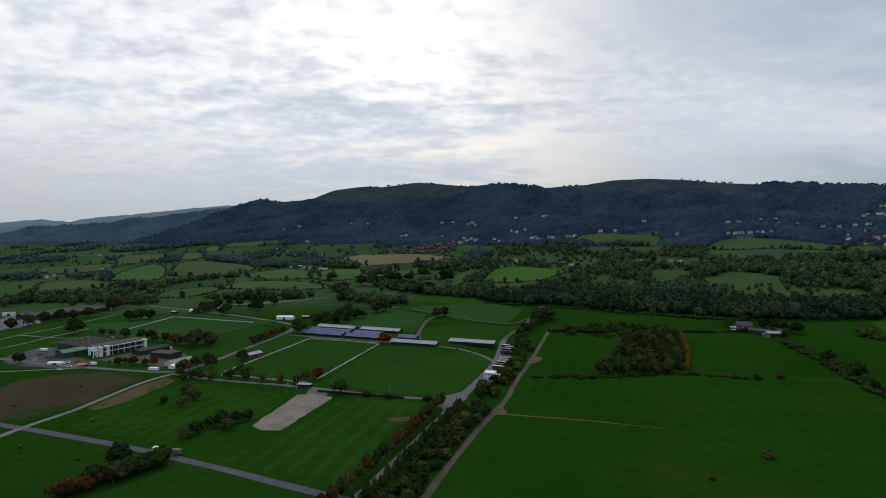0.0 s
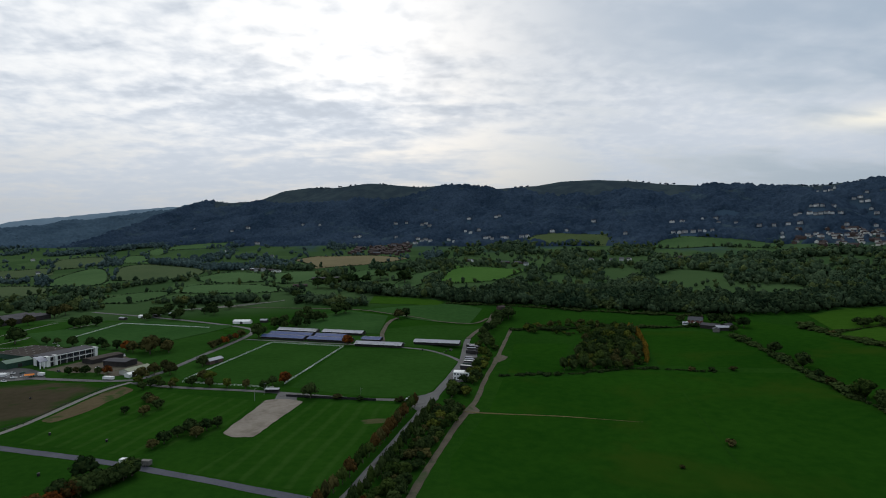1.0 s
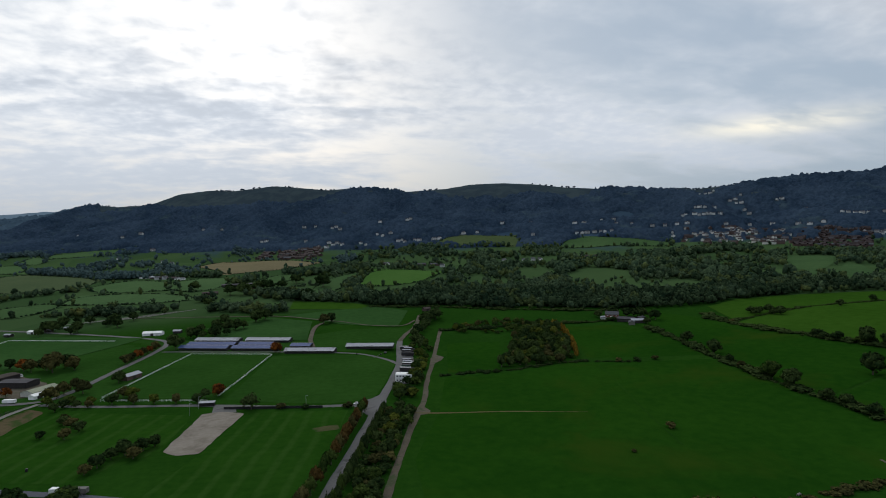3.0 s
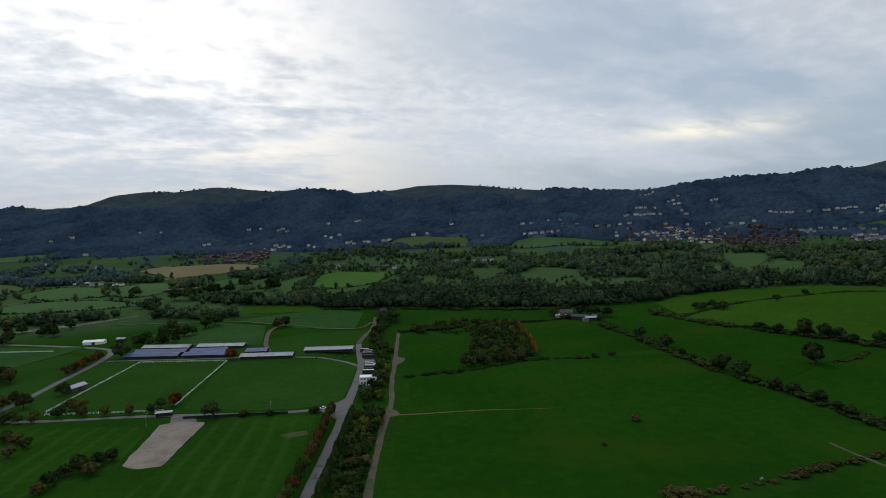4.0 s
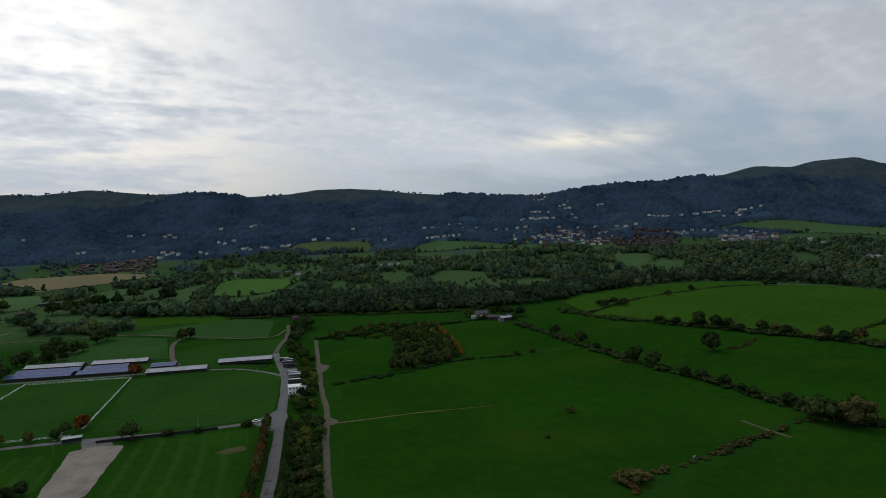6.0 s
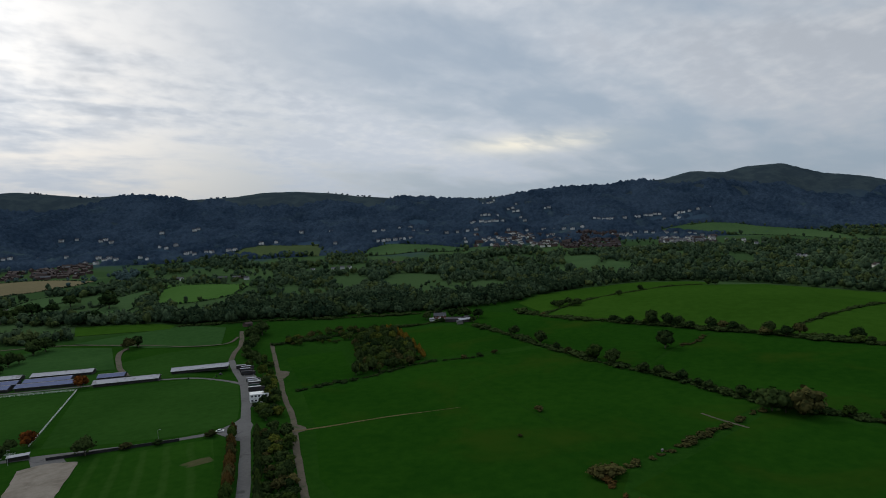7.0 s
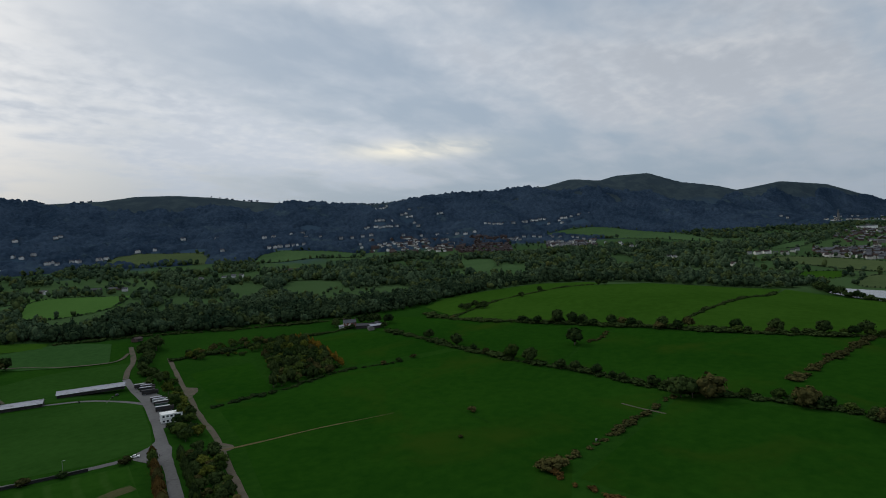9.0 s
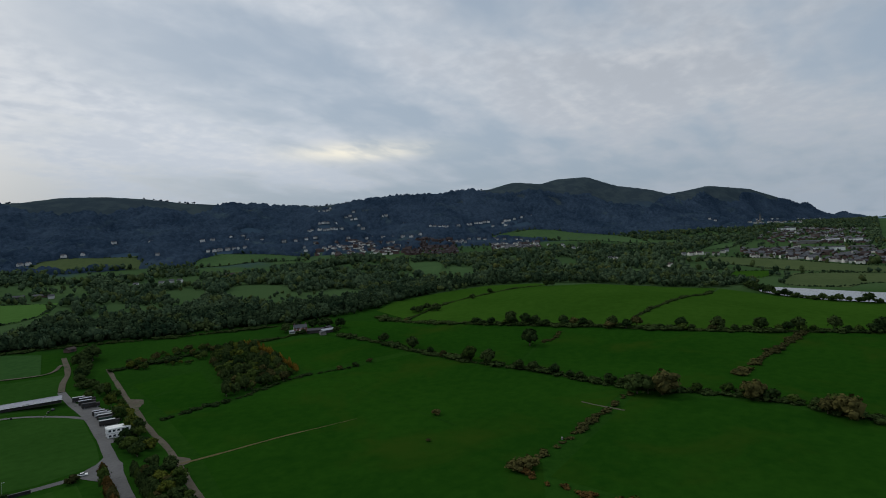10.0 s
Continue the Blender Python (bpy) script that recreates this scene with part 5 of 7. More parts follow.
for x, y, s in ((84, 585, 5.5), (92, 600, 5), (98, 615, 6), (104, 632, 5), (112, 650, 6), (122, 668, 6), (76, 570, 5)):
    tree(x, y, s, "round", "leaf_dark", "tree", "dark green tree along the farm track", "", 1.0)
# plantation with a golden edge
EDGE = [(185, 434), (203, 480), (221, 532), (228, 570)]
PLANT = [(112, 422), (150, 420), (176, 428), (187, 440), (228, 570), (200, 572), (168, 535), (146, 480)]
px, py = jitter_grid(100, 240, 415, 590, 6.6, 8)
ok = inside(px, py, PLANT)
for i, (x, y) in enumerate(zip(px[ok], py[ok])):
    mat = rnd.choice(["leaf_dark", "leaf", "leaf_dark", "leaf", "leaf_brown", "leaf_dark", "leaf_lime"])
    tree(x, y, rnd.uniform(2.4, 4.6), rnd.choice(["round", "round", "shrub"]), mat, "plantation_tree", {"leaf_dark": "dark bushy tree in a young plantation", "leaf_brown": "browning bushy tree in a young plantation", "leaf": "green bushy tree in a young plantation", "leaf_lime": "yellow-green bushy tree in a young plantation"}[mat], "plantation trees", rnd.uniform(0.85, 1.45))
for q in smooth_line(EDGE, 5.5):
    tree(q[0] + 2 + rnd.uniform(-1, 1), q[1], rnd.uniform(2.3, 3.2), "cone", "leaf_gold", "golden_tree", "golden autumn tree on the plantation edge", "golden edge trees", rnd.uniform(1.0, 1.3))
# scrub between the plantation and the wood
px, py = jitter_grid(110, 240, 545, 625, 8.0, 18)
ok = inside(px, py, [(118, 600), (126, 572), (160, 556), (205, 556), (232, 575), (215, 596), (196, 612), (150, 616)])
for x, y in zip(px[ok], py[ok]):
    mat = rnd.choice(["leaf_dark", "leaf", "leaf_dark", "leaf_brown", "leaf_lime"])
    if rnd.random() < 0.62:
        tree(x, y, rnd.uniform(1.8, 4.0), rnd.choice(["round", "shrub", "round"]), mat, "scrub_tree", {"leaf_dark": "dark scrubby tree in rough grass", "leaf_brown": "browning scrubby tree in rough grass", "leaf": "green scrubby tree in rough grass", "leaf_lime": "yellow-green scrubby tree in rough grass"}[mat], "scrub trees", rnd.uniform(0.8, 1.2))
for x, y, mat, words in ((209, 408, "leaf_brown", "low browning bush on a lost hedge line"), (223, 404, "leaf_dark", "low dark bush on a lost hedge line"), (238, 402, "leaf_brown", "low browning bush on a lost hedge line"), (150, 262, "leaf_brown", "low browning bush in open pasture")):
    tree(x, y, 2.6, "shrub", mat, "bush", words)
# show ring and park trees
for q in smooth_line([(-192, 416), (-169, 411), (-138, 402), (-100, 391)], 11.0):
    mat = rnd.choice(["leaf", "leaf_dark", "leaf_lime", "leaf_brown"])
    tree(q[0], q[1] - 2, rnd.uniform(2.6, 3.8), "round", mat, "park_tree", {"leaf": "small round green park tree", "leaf_dark": "small dark round park tree", "leaf_lime": "small yellow-green park tree", "leaf_brown": "small browning park tree"}[mat], "roadside park trees", 1.0)
for x, y, s, style, mat, words in (
    (-66, 363, 5.2, "round", "leaf_dark", "large dark round tree beside the cross road"),
    (-49, 359, 2.8, "shrub", "leaf_brown", "brown shrub beside the cross road"),
    (-35, 354, 2.4, "shrub", "leaf_dark", "dark shrub beside the cross road"),
    (-10, 347, 2.8, "shrub", "leaf_brown", "browning shrub at the road junction"),
    (-89, 403, 4.4, "round", "leaf_rust", "bright orange-red autumn tree at ring corner"),
    (-97, 400, 3.4, "round", "leaf_dark", "small dark tree at ring corner"),
    (-150, 420, 3.8, "round", "leaf_brown", "browning tree beside the ring"),
    (-143, 414, 4.2, "round", "leaf_lime", "yellow-green tree beside the ring"),
    (-165, 466, 4.6, "round", "leaf_dark", "large dark round tree beside the park road"),
    (-180, 440, 5.0, "round", "leaf_brown", "browning tree beside the park road"),
    (-188, 455, 4.2, "round", "leaf_brown", "olive-brown tree beside the park road"),
    (-145, 252, 5.2, "round", "leaf_dark", "single dark round tree in a field"),
    (-57, 540, 5.0, "round", "leaf_rust", "orange-red autumn tree between stable blocks"),
    (-150, 592, 7.5, "round", "leaf_dark", "large dark tree at the end of stables"),
    (-8, 676, 6.5, "round", "leaf_brown", "brown-tinged tree beside an earth track"),
    (2, 684, 6.0, "round", "leaf_dark", "dark green tree beside an earth track"),
    (-75, 735, 8.0, "round", "leaf_dark", "spreading oak tree in a paddock"),
    (328, 296, 7.4, "round", "leaf_dark", "single broad dark tree in pasture"),
    (236, 173, 7.5, "shrub", "leaf_dark", "massive dark oak in the hedge"),
    (240, 159, 8.5, "shrub", "leaf_brown", "massive oak with browning crown in hedge"),
    (238, 167, 6.0, "round", "leaf_dark", "round dark oak standing in the hedge"),
    (266, 300, 6.0, "round", "leaf_dark", "large dark tree in the tall hedge"),
    (269, 318, 6.5, "round", "leaf", "green tree in the tall hedge"),
    (288, 396, 6.0, "round", "leaf_dark", "dark tree in the tall hedge"),
    (297, 440, 5.0, "round", "leaf_dark", "dark tree near the farm drive"),
    (250, 112, 6.5, "shrub", "leaf_brown", "browning tree in a field hedge"),
    (236, 66, 7.0, "shrub", "leaf_brown", "yellow-brown tree in a field hedge"),
    (392, 352, 7.0, "round", "leaf_dark", "large dark tree below the rise"),
    (396, 337, 6.0, "round", "leaf_dark", "dark oak below the rise"),
    (399, 328, 5.0, "round", "leaf_dark", "dark tree in the hedge below the rise"),
    (401, 298, 5.5, "round", "leaf_dark", "round dark tree in a far hedge"),
    (407, 252, 5.5, "round", "leaf_dark", "round dark tree in a distant hedge"),
    (423, 194, 5.5, "round", "leaf_dark", "dark hedgerow oak below the rise"),
    (431, 166, 6.0, "round", "leaf_dark", "hedgerow oak at the field edge"),
    (441, 134, 6.0, "round", "leaf_dark", "dark hedgerow oak by a far field"),
    (456, 107, 6.0, "round", "leaf_dark", "dark hedgerow tree by a far field"),
    (523, 487, 4.0, "round", "leaf_dark", "small dark tree on the rise"),
    (575, 492, 4.0, "round", "leaf_dark", "lone dark tree on the rise"),
    (471, 83, 6.5, "round", "leaf_dark", "dark hedgerow tree by a far field"),
    (416, 232, 5.0, "round", "leaf_brown", "browning hedgerow tree below the rise"),
    (478, 50, 6.5, "round", "leaf_dark", "broad dark hedgerow tree"),
    (488, 28, 6.5, "round", "leaf_dark", "dark hedgerow oak at the field corner"),
    (690, 462, 5.0, "round", "leaf_dark", "dark tree on top of the rise"),
    (697, 455, 4.5, "round", "leaf_dark", "rounded dark tree on top of the rise"),
    (240, 76, 4.6, "round", "leaf_brown", "tree with olive-brown crown in a hedge"),
    (103, 182, 3.6, "shrub", "leaf_brown", "brown thorn bush at a hedge corner"),
    (108, 179, 4.2, "shrub", "leaf_brown", "brown thorn bush in a hedge"),
    (113, 239, 1.2, "shrub", "leaf_brown", "small brown bush in pasture"),
    (332, 560, 6.0, "round", "leaf_dark", "dark tree behind the farmhouse"),
    (338, 545, 6.0, "round", "leaf_dark", "dark tree beside the farm barns"),
):
    tree(x, y, s, style, mat, "shrub" if style == "shrub" and s < 5 else "tree", words, tall=1.35 if style == "shrub" and s > 5 else 1.0)
for x, y, s in ((-114, 298, 3.6), (-119, 304, 4.0), (-124, 300, 3.2), (-127, 291, 3.6), (-112, 308, 3.8), (-108, 313, 3.2), (-130, 284, 3.0), (-122, 312, 3.4)):
    tree(x, y, s, "round", rnd.choice(["leaf_dark", "leaf_dark", "leaf_brown"]), "tree", "dark thicket tree beside a grey road", "roadside thicket trees", 0.9)
for x, y, s in ((-157, 340, 3.2), (-154, 352, 3.4), (-160, 360, 3.4), (-166, 366, 3.2), (-168, 372, 3.0), (-170, 345, 2.6)):
    tree(x, y, s, "round", rnd.choice(["leaf_dark", "leaf_brown"]), "tree", "small dark tree in a field group", "field group trees", 0.9)
for i in range(26):
    a = i / 25
    tree(-150 + 24 * a + rnd.uniform(-4, 4), 220 + 34 * a + rnd.uniform(-4, 4), rnd.uniform(3.0, 4.6), "round", rnd.choice(["leaf_dark", "leaf_brown", "leaf_russet", "leaf_rust"] if a < 0.4 else ["leaf_dark", "leaf_dark", "leaf"]), "tree", "dark bushy tree in a thicket by the road", "thicket trees", 0.9)
for poly, count, size in (([(-141, 665), (-90, 640), (-98, 700), (-147, 728)], 14, 5.5), ([(-292, 745), (-229, 725), (-268, 800), (-324, 815)], 16, 6.0)):
    xs, ys = [p[0] for p in poly], [p[1] for p in poly]
    for _ in range(count):
        x, y = rnd.uniform(min(xs), max(xs)), rnd.uniform(min(ys), max(ys))
        tree(x, y, rnd.uniform(0.75, 1.2) * size, "round", "leaf_dark", "tree", "dark tree in a copse beyond the showground", "copse trees", 1.0)
for x, y in ((-175, 560), (-173, 572), (-171, 584), (-169, 597), (-177, 549), (-179, 538)):
    tree(x, y, rnd.uniform(3.6, 4.6), "round", "leaf_rust" if y in (560, 584) else "leaf_brown", "tree", "brown autumn tree along the park road", "park road trees")
SHOW = {"leaf_brown": "tree with browning leaves in the showground", "leaf_rust": "rust-red autumn tree near the pavilion", "leaf_dark": "dark green round tree in the showground", "leaf": "green tree in the showground"}
for x, y, s, mat in ((-477, 629, 6.5, "leaf_brown"), (-475, 653, 7, "leaf_brown"), (-478, 684, 6.5, "leaf_dark"), (-470, 699, 7, "leaf_dark"), (-384, 593, 9, "leaf_dark"), (-450, 723, 7, "leaf_brown"), (-457, 705, 6, "leaf_brown"), (-454, 784, 8, "leaf_brown"), (-454, 809, 8, "leaf_brown"),
                     (-372, 688, 7, "leaf_dark"), (-383, 696, 6.5, "leaf_dark"), (-373, 704, 7, "leaf_dark"), (-360, 700, 6, "leaf_dark"), (-352, 588, 3.8, "leaf_dark"), (-340, 584, 3.6, "leaf_dark"), (-318, 570, 5, "leaf_dark"), (-301, 568, 5, "leaf_dark"), (-288, 562, 5, "leaf_dark"),
                     (-279, 551, 3.6, "leaf_dark"), (-268, 550, 4.6, "leaf_dark"), (-254, 538, 5, "leaf_rust"), (-246, 531, 5.5, "leaf_brown"), (-228, 523, 8.5, "leaf_brown"), (-236, 534, 6, "leaf_dark"), (-222, 540, 6, "leaf_dark"), (-214, 528, 6, "leaf_brown"),
                     (-257, 450, 3.2, "leaf_dark"), (-254, 455, 2.6, "leaf_brown"), (-245, 449, 3.6, "leaf_dark"), (-235, 448, 3.2, "leaf_dark"), (-229, 449, 3.4, "leaf_rust"), (-195, 426, 5, "leaf_brown"), (-192, 442, 4.6, "leaf_brown"), (-340, 456, 4.6, "leaf_dark"), (-365, 463, 4.5, "leaf_dark"), (-400, 500, 5, "leaf_dark")):
    tree(x, y, s, "round", mat, "tree", SHOW[mat])
for x, y, s, mat in ((-182, 398, 3, "leaf_dark"), (-180, 406, 3, "leaf_dark"), (-172, 403, 2.8, "leaf_dark"), (-165, 401, 2.6, "leaf_brown")):
    tree(x, y, s, "round", mat, "park_tree", "small dark round tree beside the cross road", "roadside park trees")
for q in smooth_line([(684, -5), (682, 59), (700, 106), (732, 143), (772, 180), (842, 210)], 9.0):
    tree(q[0] - 6 + rnd.uniform(-3, 3), q[1], rnd.uniform(2.8, 6.5), rnd.choice(["round", "shrub", "round"]), "leaf_dark", "tree", "dark tree on the lake shore", "lakeside trees")
for x, y, s in ((-100, 1000, 10), (-84, 1002, 11), (-60, 1008, 9), (6, 978, 13), (-37, 1055, 10), (-205, 1059, 10), (-85, 722, 9), (16, 1085, 8.5), (-140, 975, 11), (-118, 966, 12), (-23, 864, 10), (-160, 880, 7), (105, 640, 8), (120, 655, 9), (312, 590, 6), (322, 575, 6), (292, 585, 5), (330, 566, 6.5), (296, 560, 3.5), (318, 530, 4)):
    tree(x, y, s, "round", "leaf_dark", "oak_tree", "massive dark oak in far pastures", "pasture oaks", 0.9)
for q in smooth_line([(387, 487), (383, 440), (389, 370), (395, 330), (400, 290), (407, 245), (416, 194), (430, 153), (447, 115), (465, 75), (486, 25)], 8.5):
    if rnd.random() < (0.42 if q[1] > 360 else 0.68):
        tree(q[0] + rnd.uniform(-2.5, 2.5), q[1] + rnd.uniform(-2, 2), rnd.uniform(3.0, 5.2), rnd.choice(["round", "shrub"]), rnd.choice(["leaf_dark", "leaf_dark", "leaf_dark", "leaf", "leaf_brown"]), "hedgerow_tree", "dark hedgerow tree at the foot of a rise", "hedgerow trees", rnd.uniform(0.8, 1.05))
for q in smooth_line([(291, 430), (281, 390), (273, 345), (265, 310), (262, 282), (258, 248), (249, 205), (246, 182), (249, 155), (254, 127), (253, 99), (244, 73)], 10.0):
    if rnd.random() < 0.5:
        tree(q[0] + rnd.uniform(-2, 2), q[1] + rnd.uniform(-2, 2), rnd.uniform(2.8, 4.6), "round", rnd.choice(["leaf_dark", "leaf_dark", "leaf", "leaf_brown"]), "hedgerow_tree", "small dark tree standing out of a hedge", "hedge trees", rnd.uniform(0.8, 1.05))
for x, y in ((437, 518), (443, 512), (446, 496), (452, 508), (458, 500), (448, 490), (432, 505)):
    tree(x, y, rnd.uniform(4.0, 5.5), "round", "leaf_dark", "tree", "dark tree in a thicket on the rise", "thicket on the rise", 0.9)

# ---------------------------------------------------------------- stables


def stable_block(x0, y0, x1, y1, near_mat, far_mat, deep=10.0, eaves=2.7, ridge=4.3, label="", bays=12):
    """A long low stable block; its front runs from one end to the other, the rest lies behind it."""
    turn = math.degrees(math.atan2(y1 - y0, x1 - x0))
    ln = math.hypot(x1 - x0, y1 - y0)
    ob = thing("stable_block", x0, y0, None, turn, label, "stable", "stable blocks")
    part("wall", prism([(0.6, 0), (deep - 0.6, 0), (deep - 0.6, eaves), (deep / 2, ridge - 0.15), (0.6, eaves)], 0.2, ln - 0.2), M["dark_wood"], ob)
    for name, ya, yb, mat in (("near_roof_slope", -0.5, deep / 2, near_mat), ("far_roof_slope", deep + 0.5, deep / 2, far_mat)):
        lo = eaves - 0.25
        n = 8
        for i in range(n):
            xa, xb = -0.4 + (ln + 0.8) * i / n + 0.03, -0.4 + (ln + 0.8) * (i + 1) / n - 0.03
            part("roof_sheet", prism([(ya, lo), (yb, ridge), (yb, ridge + 0.12), (ya, lo + 0.12)], xa, xb), M[mat], ob)
    part("ridge_cap", prism([(deep / 2 - 0.35, ridge + 0.08), (deep / 2 + 0.35, ridge + 0.08), (deep / 2, ridge + 0.26)], -0.4, ln + 0.4), M["grey_roof"], ob, "pale grey ridge cap")
    part("eaves_board", box(-0.4, ln + 0.4, -0.56, -0.46, eaves - 0.32, eaves - 0.12), M["white"] if near_mat == "grey_roof" else M["grey_roof"], ob)
    door = box(0, 1.2, 0.48, 0.56, 0, 2.1, bevel=0.03)
    me = bpy.data.meshes.new("stable_door")
    door.to_mesh(me)
    door.free()
    me.materials.append(M["black"])
    for i in range(bays):
        d = new("stable_door", me)
        d.parent = ob
        d.matrix_basis = pose(1.2 + (ln - 3.6) * i / (bays - 1), 0, 0)
    return ob


BLUE = "long stable block with blue sheet roof and dark walls"
PALE = "long stable block with pale grey roof and dark walls"
stable_block(-147, 587, -102, 567, "blue_roof", "blue_roof", label=BLUE)
stable_block(-98, 566, -55, 548, "blue_roof", "blue_roof", label=BLUE)
stable_block(-50, 533, -7, 517, "grey_roof", "grey_roof", label=PALE)
stable_block(5, 534, 46, 519, "grey_roof", "grey_roof", label=PALE)
stable_block(-142, 603, -97, 584, "blue_roof", "blue_roof", label=BLUE)
stable_block(-93, 583, -62, 570, "blue_roof", "blue_roof", label=BLUE, bays=9)
stable_block(-138, 624, -95, 605, "grey_roof", "grey_roof", label=PALE)
stable_block(-88, 603, -46, 585, "grey_roof", "grey_roof", label=PALE)
stable_block(-45, 556, -27, 549, "blue_roof", "blue_roof", label="short stable block with blue roof", bays=5)


def gable(x0, x1, y0, y1, eaves, ridge, over=0.4, thick=0.18):
    """Walls with gables and two roof slopes, ridge along x. Returns bmeshes: walls, near slope, far slope."""
    ym = (y0 + y1) / 2
    walls = prism([(y0, 0), (y1, 0), (y1, eaves), (ym, ridge - 0.05), (y0, eaves)], x0, x1)
    k = (ridge - eaves) / (ym - y0)
    near = prism([(y0 - over, eaves - over * k), (ym, ridge), (ym, ridge + thick), (y0 - over, eaves - over * k + thick)], x0 - over, x1 + over)
    far = prism([(y1 + over, eaves - over * k), (ym, ridge), (ym, ridge + thick), (y1 + over, eaves - over * k + thick)], x0 - over, x1 + over)
    return walls, near, far


def barn(x, y, turn, ln, deep, eaves, ridge, wall, roof, name="barn", label="", category="barn"):
    ob = thing(name, x, y, None, turn, label, category)
    w, a, b = gable(-ln / 2, ln / 2, -deep / 2, deep / 2, eaves, ridge)
    side = part("wall", w, M[wall], ob)
    part("roof_slope", a, M[roof], ob)
    part("roof_slope", b, M[roof], ob)
    part("door", box(-1.6, 1.6, -deep / 2 - 0.08, -deep / 2 + 0.1, 0, min(3.0, eaves - 0.2), bevel=0.04), M["dark_wood"], side, "dark sliding door")
    return ob


def window(ob, x, y, z, w, h, out=-1, frame_mat="white"):
    """A window with a frame, mullion and pane on a wall that faces along y."""
    f = box(x - w / 2 - 0.09, x + w / 2 + 0.09, y + out * 0.07, y - out * 0.05, z, z + 0.09)
    box(x - w / 2 - 0.09, x + w / 2 + 0.09, y + out * 0.07, y - out * 0.05, z + h - 0.09, z + h, f)
    for q in (-w / 2, 0, w / 2):
        box(x + q - 0.06, x + q + 0.06, y + out * 0.07, y - out * 0.05, z + 0.09, z + h - 0.09, f)
    win = part("window", f, M[frame_mat], ob)
    part("pane", box(x - w / 2, x + w / 2, y + out * 0.03, y - out * 0.05, z + 0.05, z + h - 0.05), M["glass"], win)


# ---------------------------------------------------------------- pavilion and halls


def pavilion():
    """White-piered glass-fronted pavilion, two storeys, its front along x."""
    turn = math.degrees(math.atan2(40, 19))
    ob = thing("pavilion", -291, 481, None, turn, "white two-storey pavilion with glass front and grey roof", "building")
    ln, deep = 44.0, 15.0
    front = part("wall", box(0, ln, 0.6, deep, 0, 7.6), M["dark_wood"], ob)
    part("roof", prism([(-1.6, 7.6), (deep + 0.6, 8.3), (deep + 0.6, 8.7), (-1.6, 8.05)], -0.8, ln + 0.8), M["dark_roof"], ob, "flat dark grey roof")
    part("roof_edge", box(-0.9, ln + 0.9, -1.85, -1.6, 7.5, 8.15), M["white"], ob, "white roof edge")
    for i in range(9):
        x = i * ln / 8
        part("pier", box(x - 0.13, x + 0.13, -1.45, -1.2, 0, 7.6, bevel=0.03), M["white"], ob, "slim white pier")
        if i < 8:
            for z in (0.5, 4.2):
                part("window_band", box(x + 0.6, x + ln / 8 - 0.6, 0.42, 0.58, z, z + 2.8), M["glass"], front)
    part("balcony", box(0, ln, -1.5, 0.6, 3.45, 3.75), M["white"], ob, "white balcony edge")
    for z in (4.15, 4.75):
        part("balcony_rail", box(0, ln, -1.5, -1.42, z, z + 0.09), M["steel"], ob)
    for x0, x1 in ((-0.2, 2.6), (6.4, 8.6), (ln - 2.4, ln + 0.2)):
        part("end_block", box(x0, x1, -1.5, 3.0, 0, 8.3, bevel=0.08), M["white"], ob, "white rendered tower block")
    for i in range(3):
        part("end_panel", box(-0.3, 0.0, 1.5 + i * 4.6, 4.9 + i * 4.6, 0.3, 7.4), M["white" if i != 1 else "glass"], ob)
    part("canopy", prism([(-3, 5.2), (1, 7.6), (5, 8.4), (5, 8.7), (1, 7.95), (-3, 5.5)], -7, -0.3), M["grey_roof"], ob, "curved grey entrance canopy")
    for x in (-6.5, -3.5):
        part("canopy_post", box(x, x + 0.7, -2.6, -1.9, 0, 5.3, bevel=0.05), M["white"], ob)
    return ob


pavilion()
hall = thing("exhibition_hall", -323, 527, None, -27, "low wide hall with brown felt roof and green walls", "building")
part("wall", box(-29, 25, -17, 17, 0, 4.6), M["green_clad"], hall)
for i in range(6):
    part("roof_bay", prism([(-17.6 + i * 5.9, 4.6), (-11.7 + i * 5.9, 4.6), (-14.65 + i * 5.9, 5.5)], -29.6, 25.6), M["brown_roof"], hall)
    for k in range(5):
        part("rooflight", box(-25 + k * 10.5, -23.2 + k * 10.5, -15.2 + i * 5.9, -14.1 + i * 5.9, 5.2, 5.62), M["concrete"], hall)
part("fascia", box(-29.7, 25.7, -17.75, -17.6, 4.1, 4.75), M["concrete"], hall, "pale roof fascia")
barn(-318, 487, 63, 20, 12, 4.4, 6.4, "green_clad", "green_roof", "shop_building", "dark green clad building with green sheet roof", "building")
barn(-257, 501, 62, 28, 12, 3.6, 4.4, "dark_wood", "brown_roof", "long_wing", "low dark wing with brown-grey felt roof", "building")
barn(-234, 481, -20, 22, 12, 4.0, 4.8, "dark_wood", "dark_roof", "long_wing", "low dark building with flat grey roof", "building")
barn(-210, 453, 62, 20, 11, 3.0, 4.4, "render", "olive_roof", "marquee_hall", "low hall with pale olive roof", "building")
barn(-207, 439, 62, 8, 5, 2.4, 3.4, "white", "white", "tent", "small white frame tent", "tent")
barn(-308, 453, 0, 11, 5, 1.8, 2.4, "white", "white", "tent", "long low white marquee on the car park", "tent")
barn(-160, 478, 60, 14, 7, 3.0, 4.4, "brick", "grey_roof", "lodge", "brick lodge with grey roof by the road", "building")
barn(-118, 1040, -30, 26, 8, 3, 4.5, "brick", "tile", "barn", "old brick field barn with clay roof", "barn")
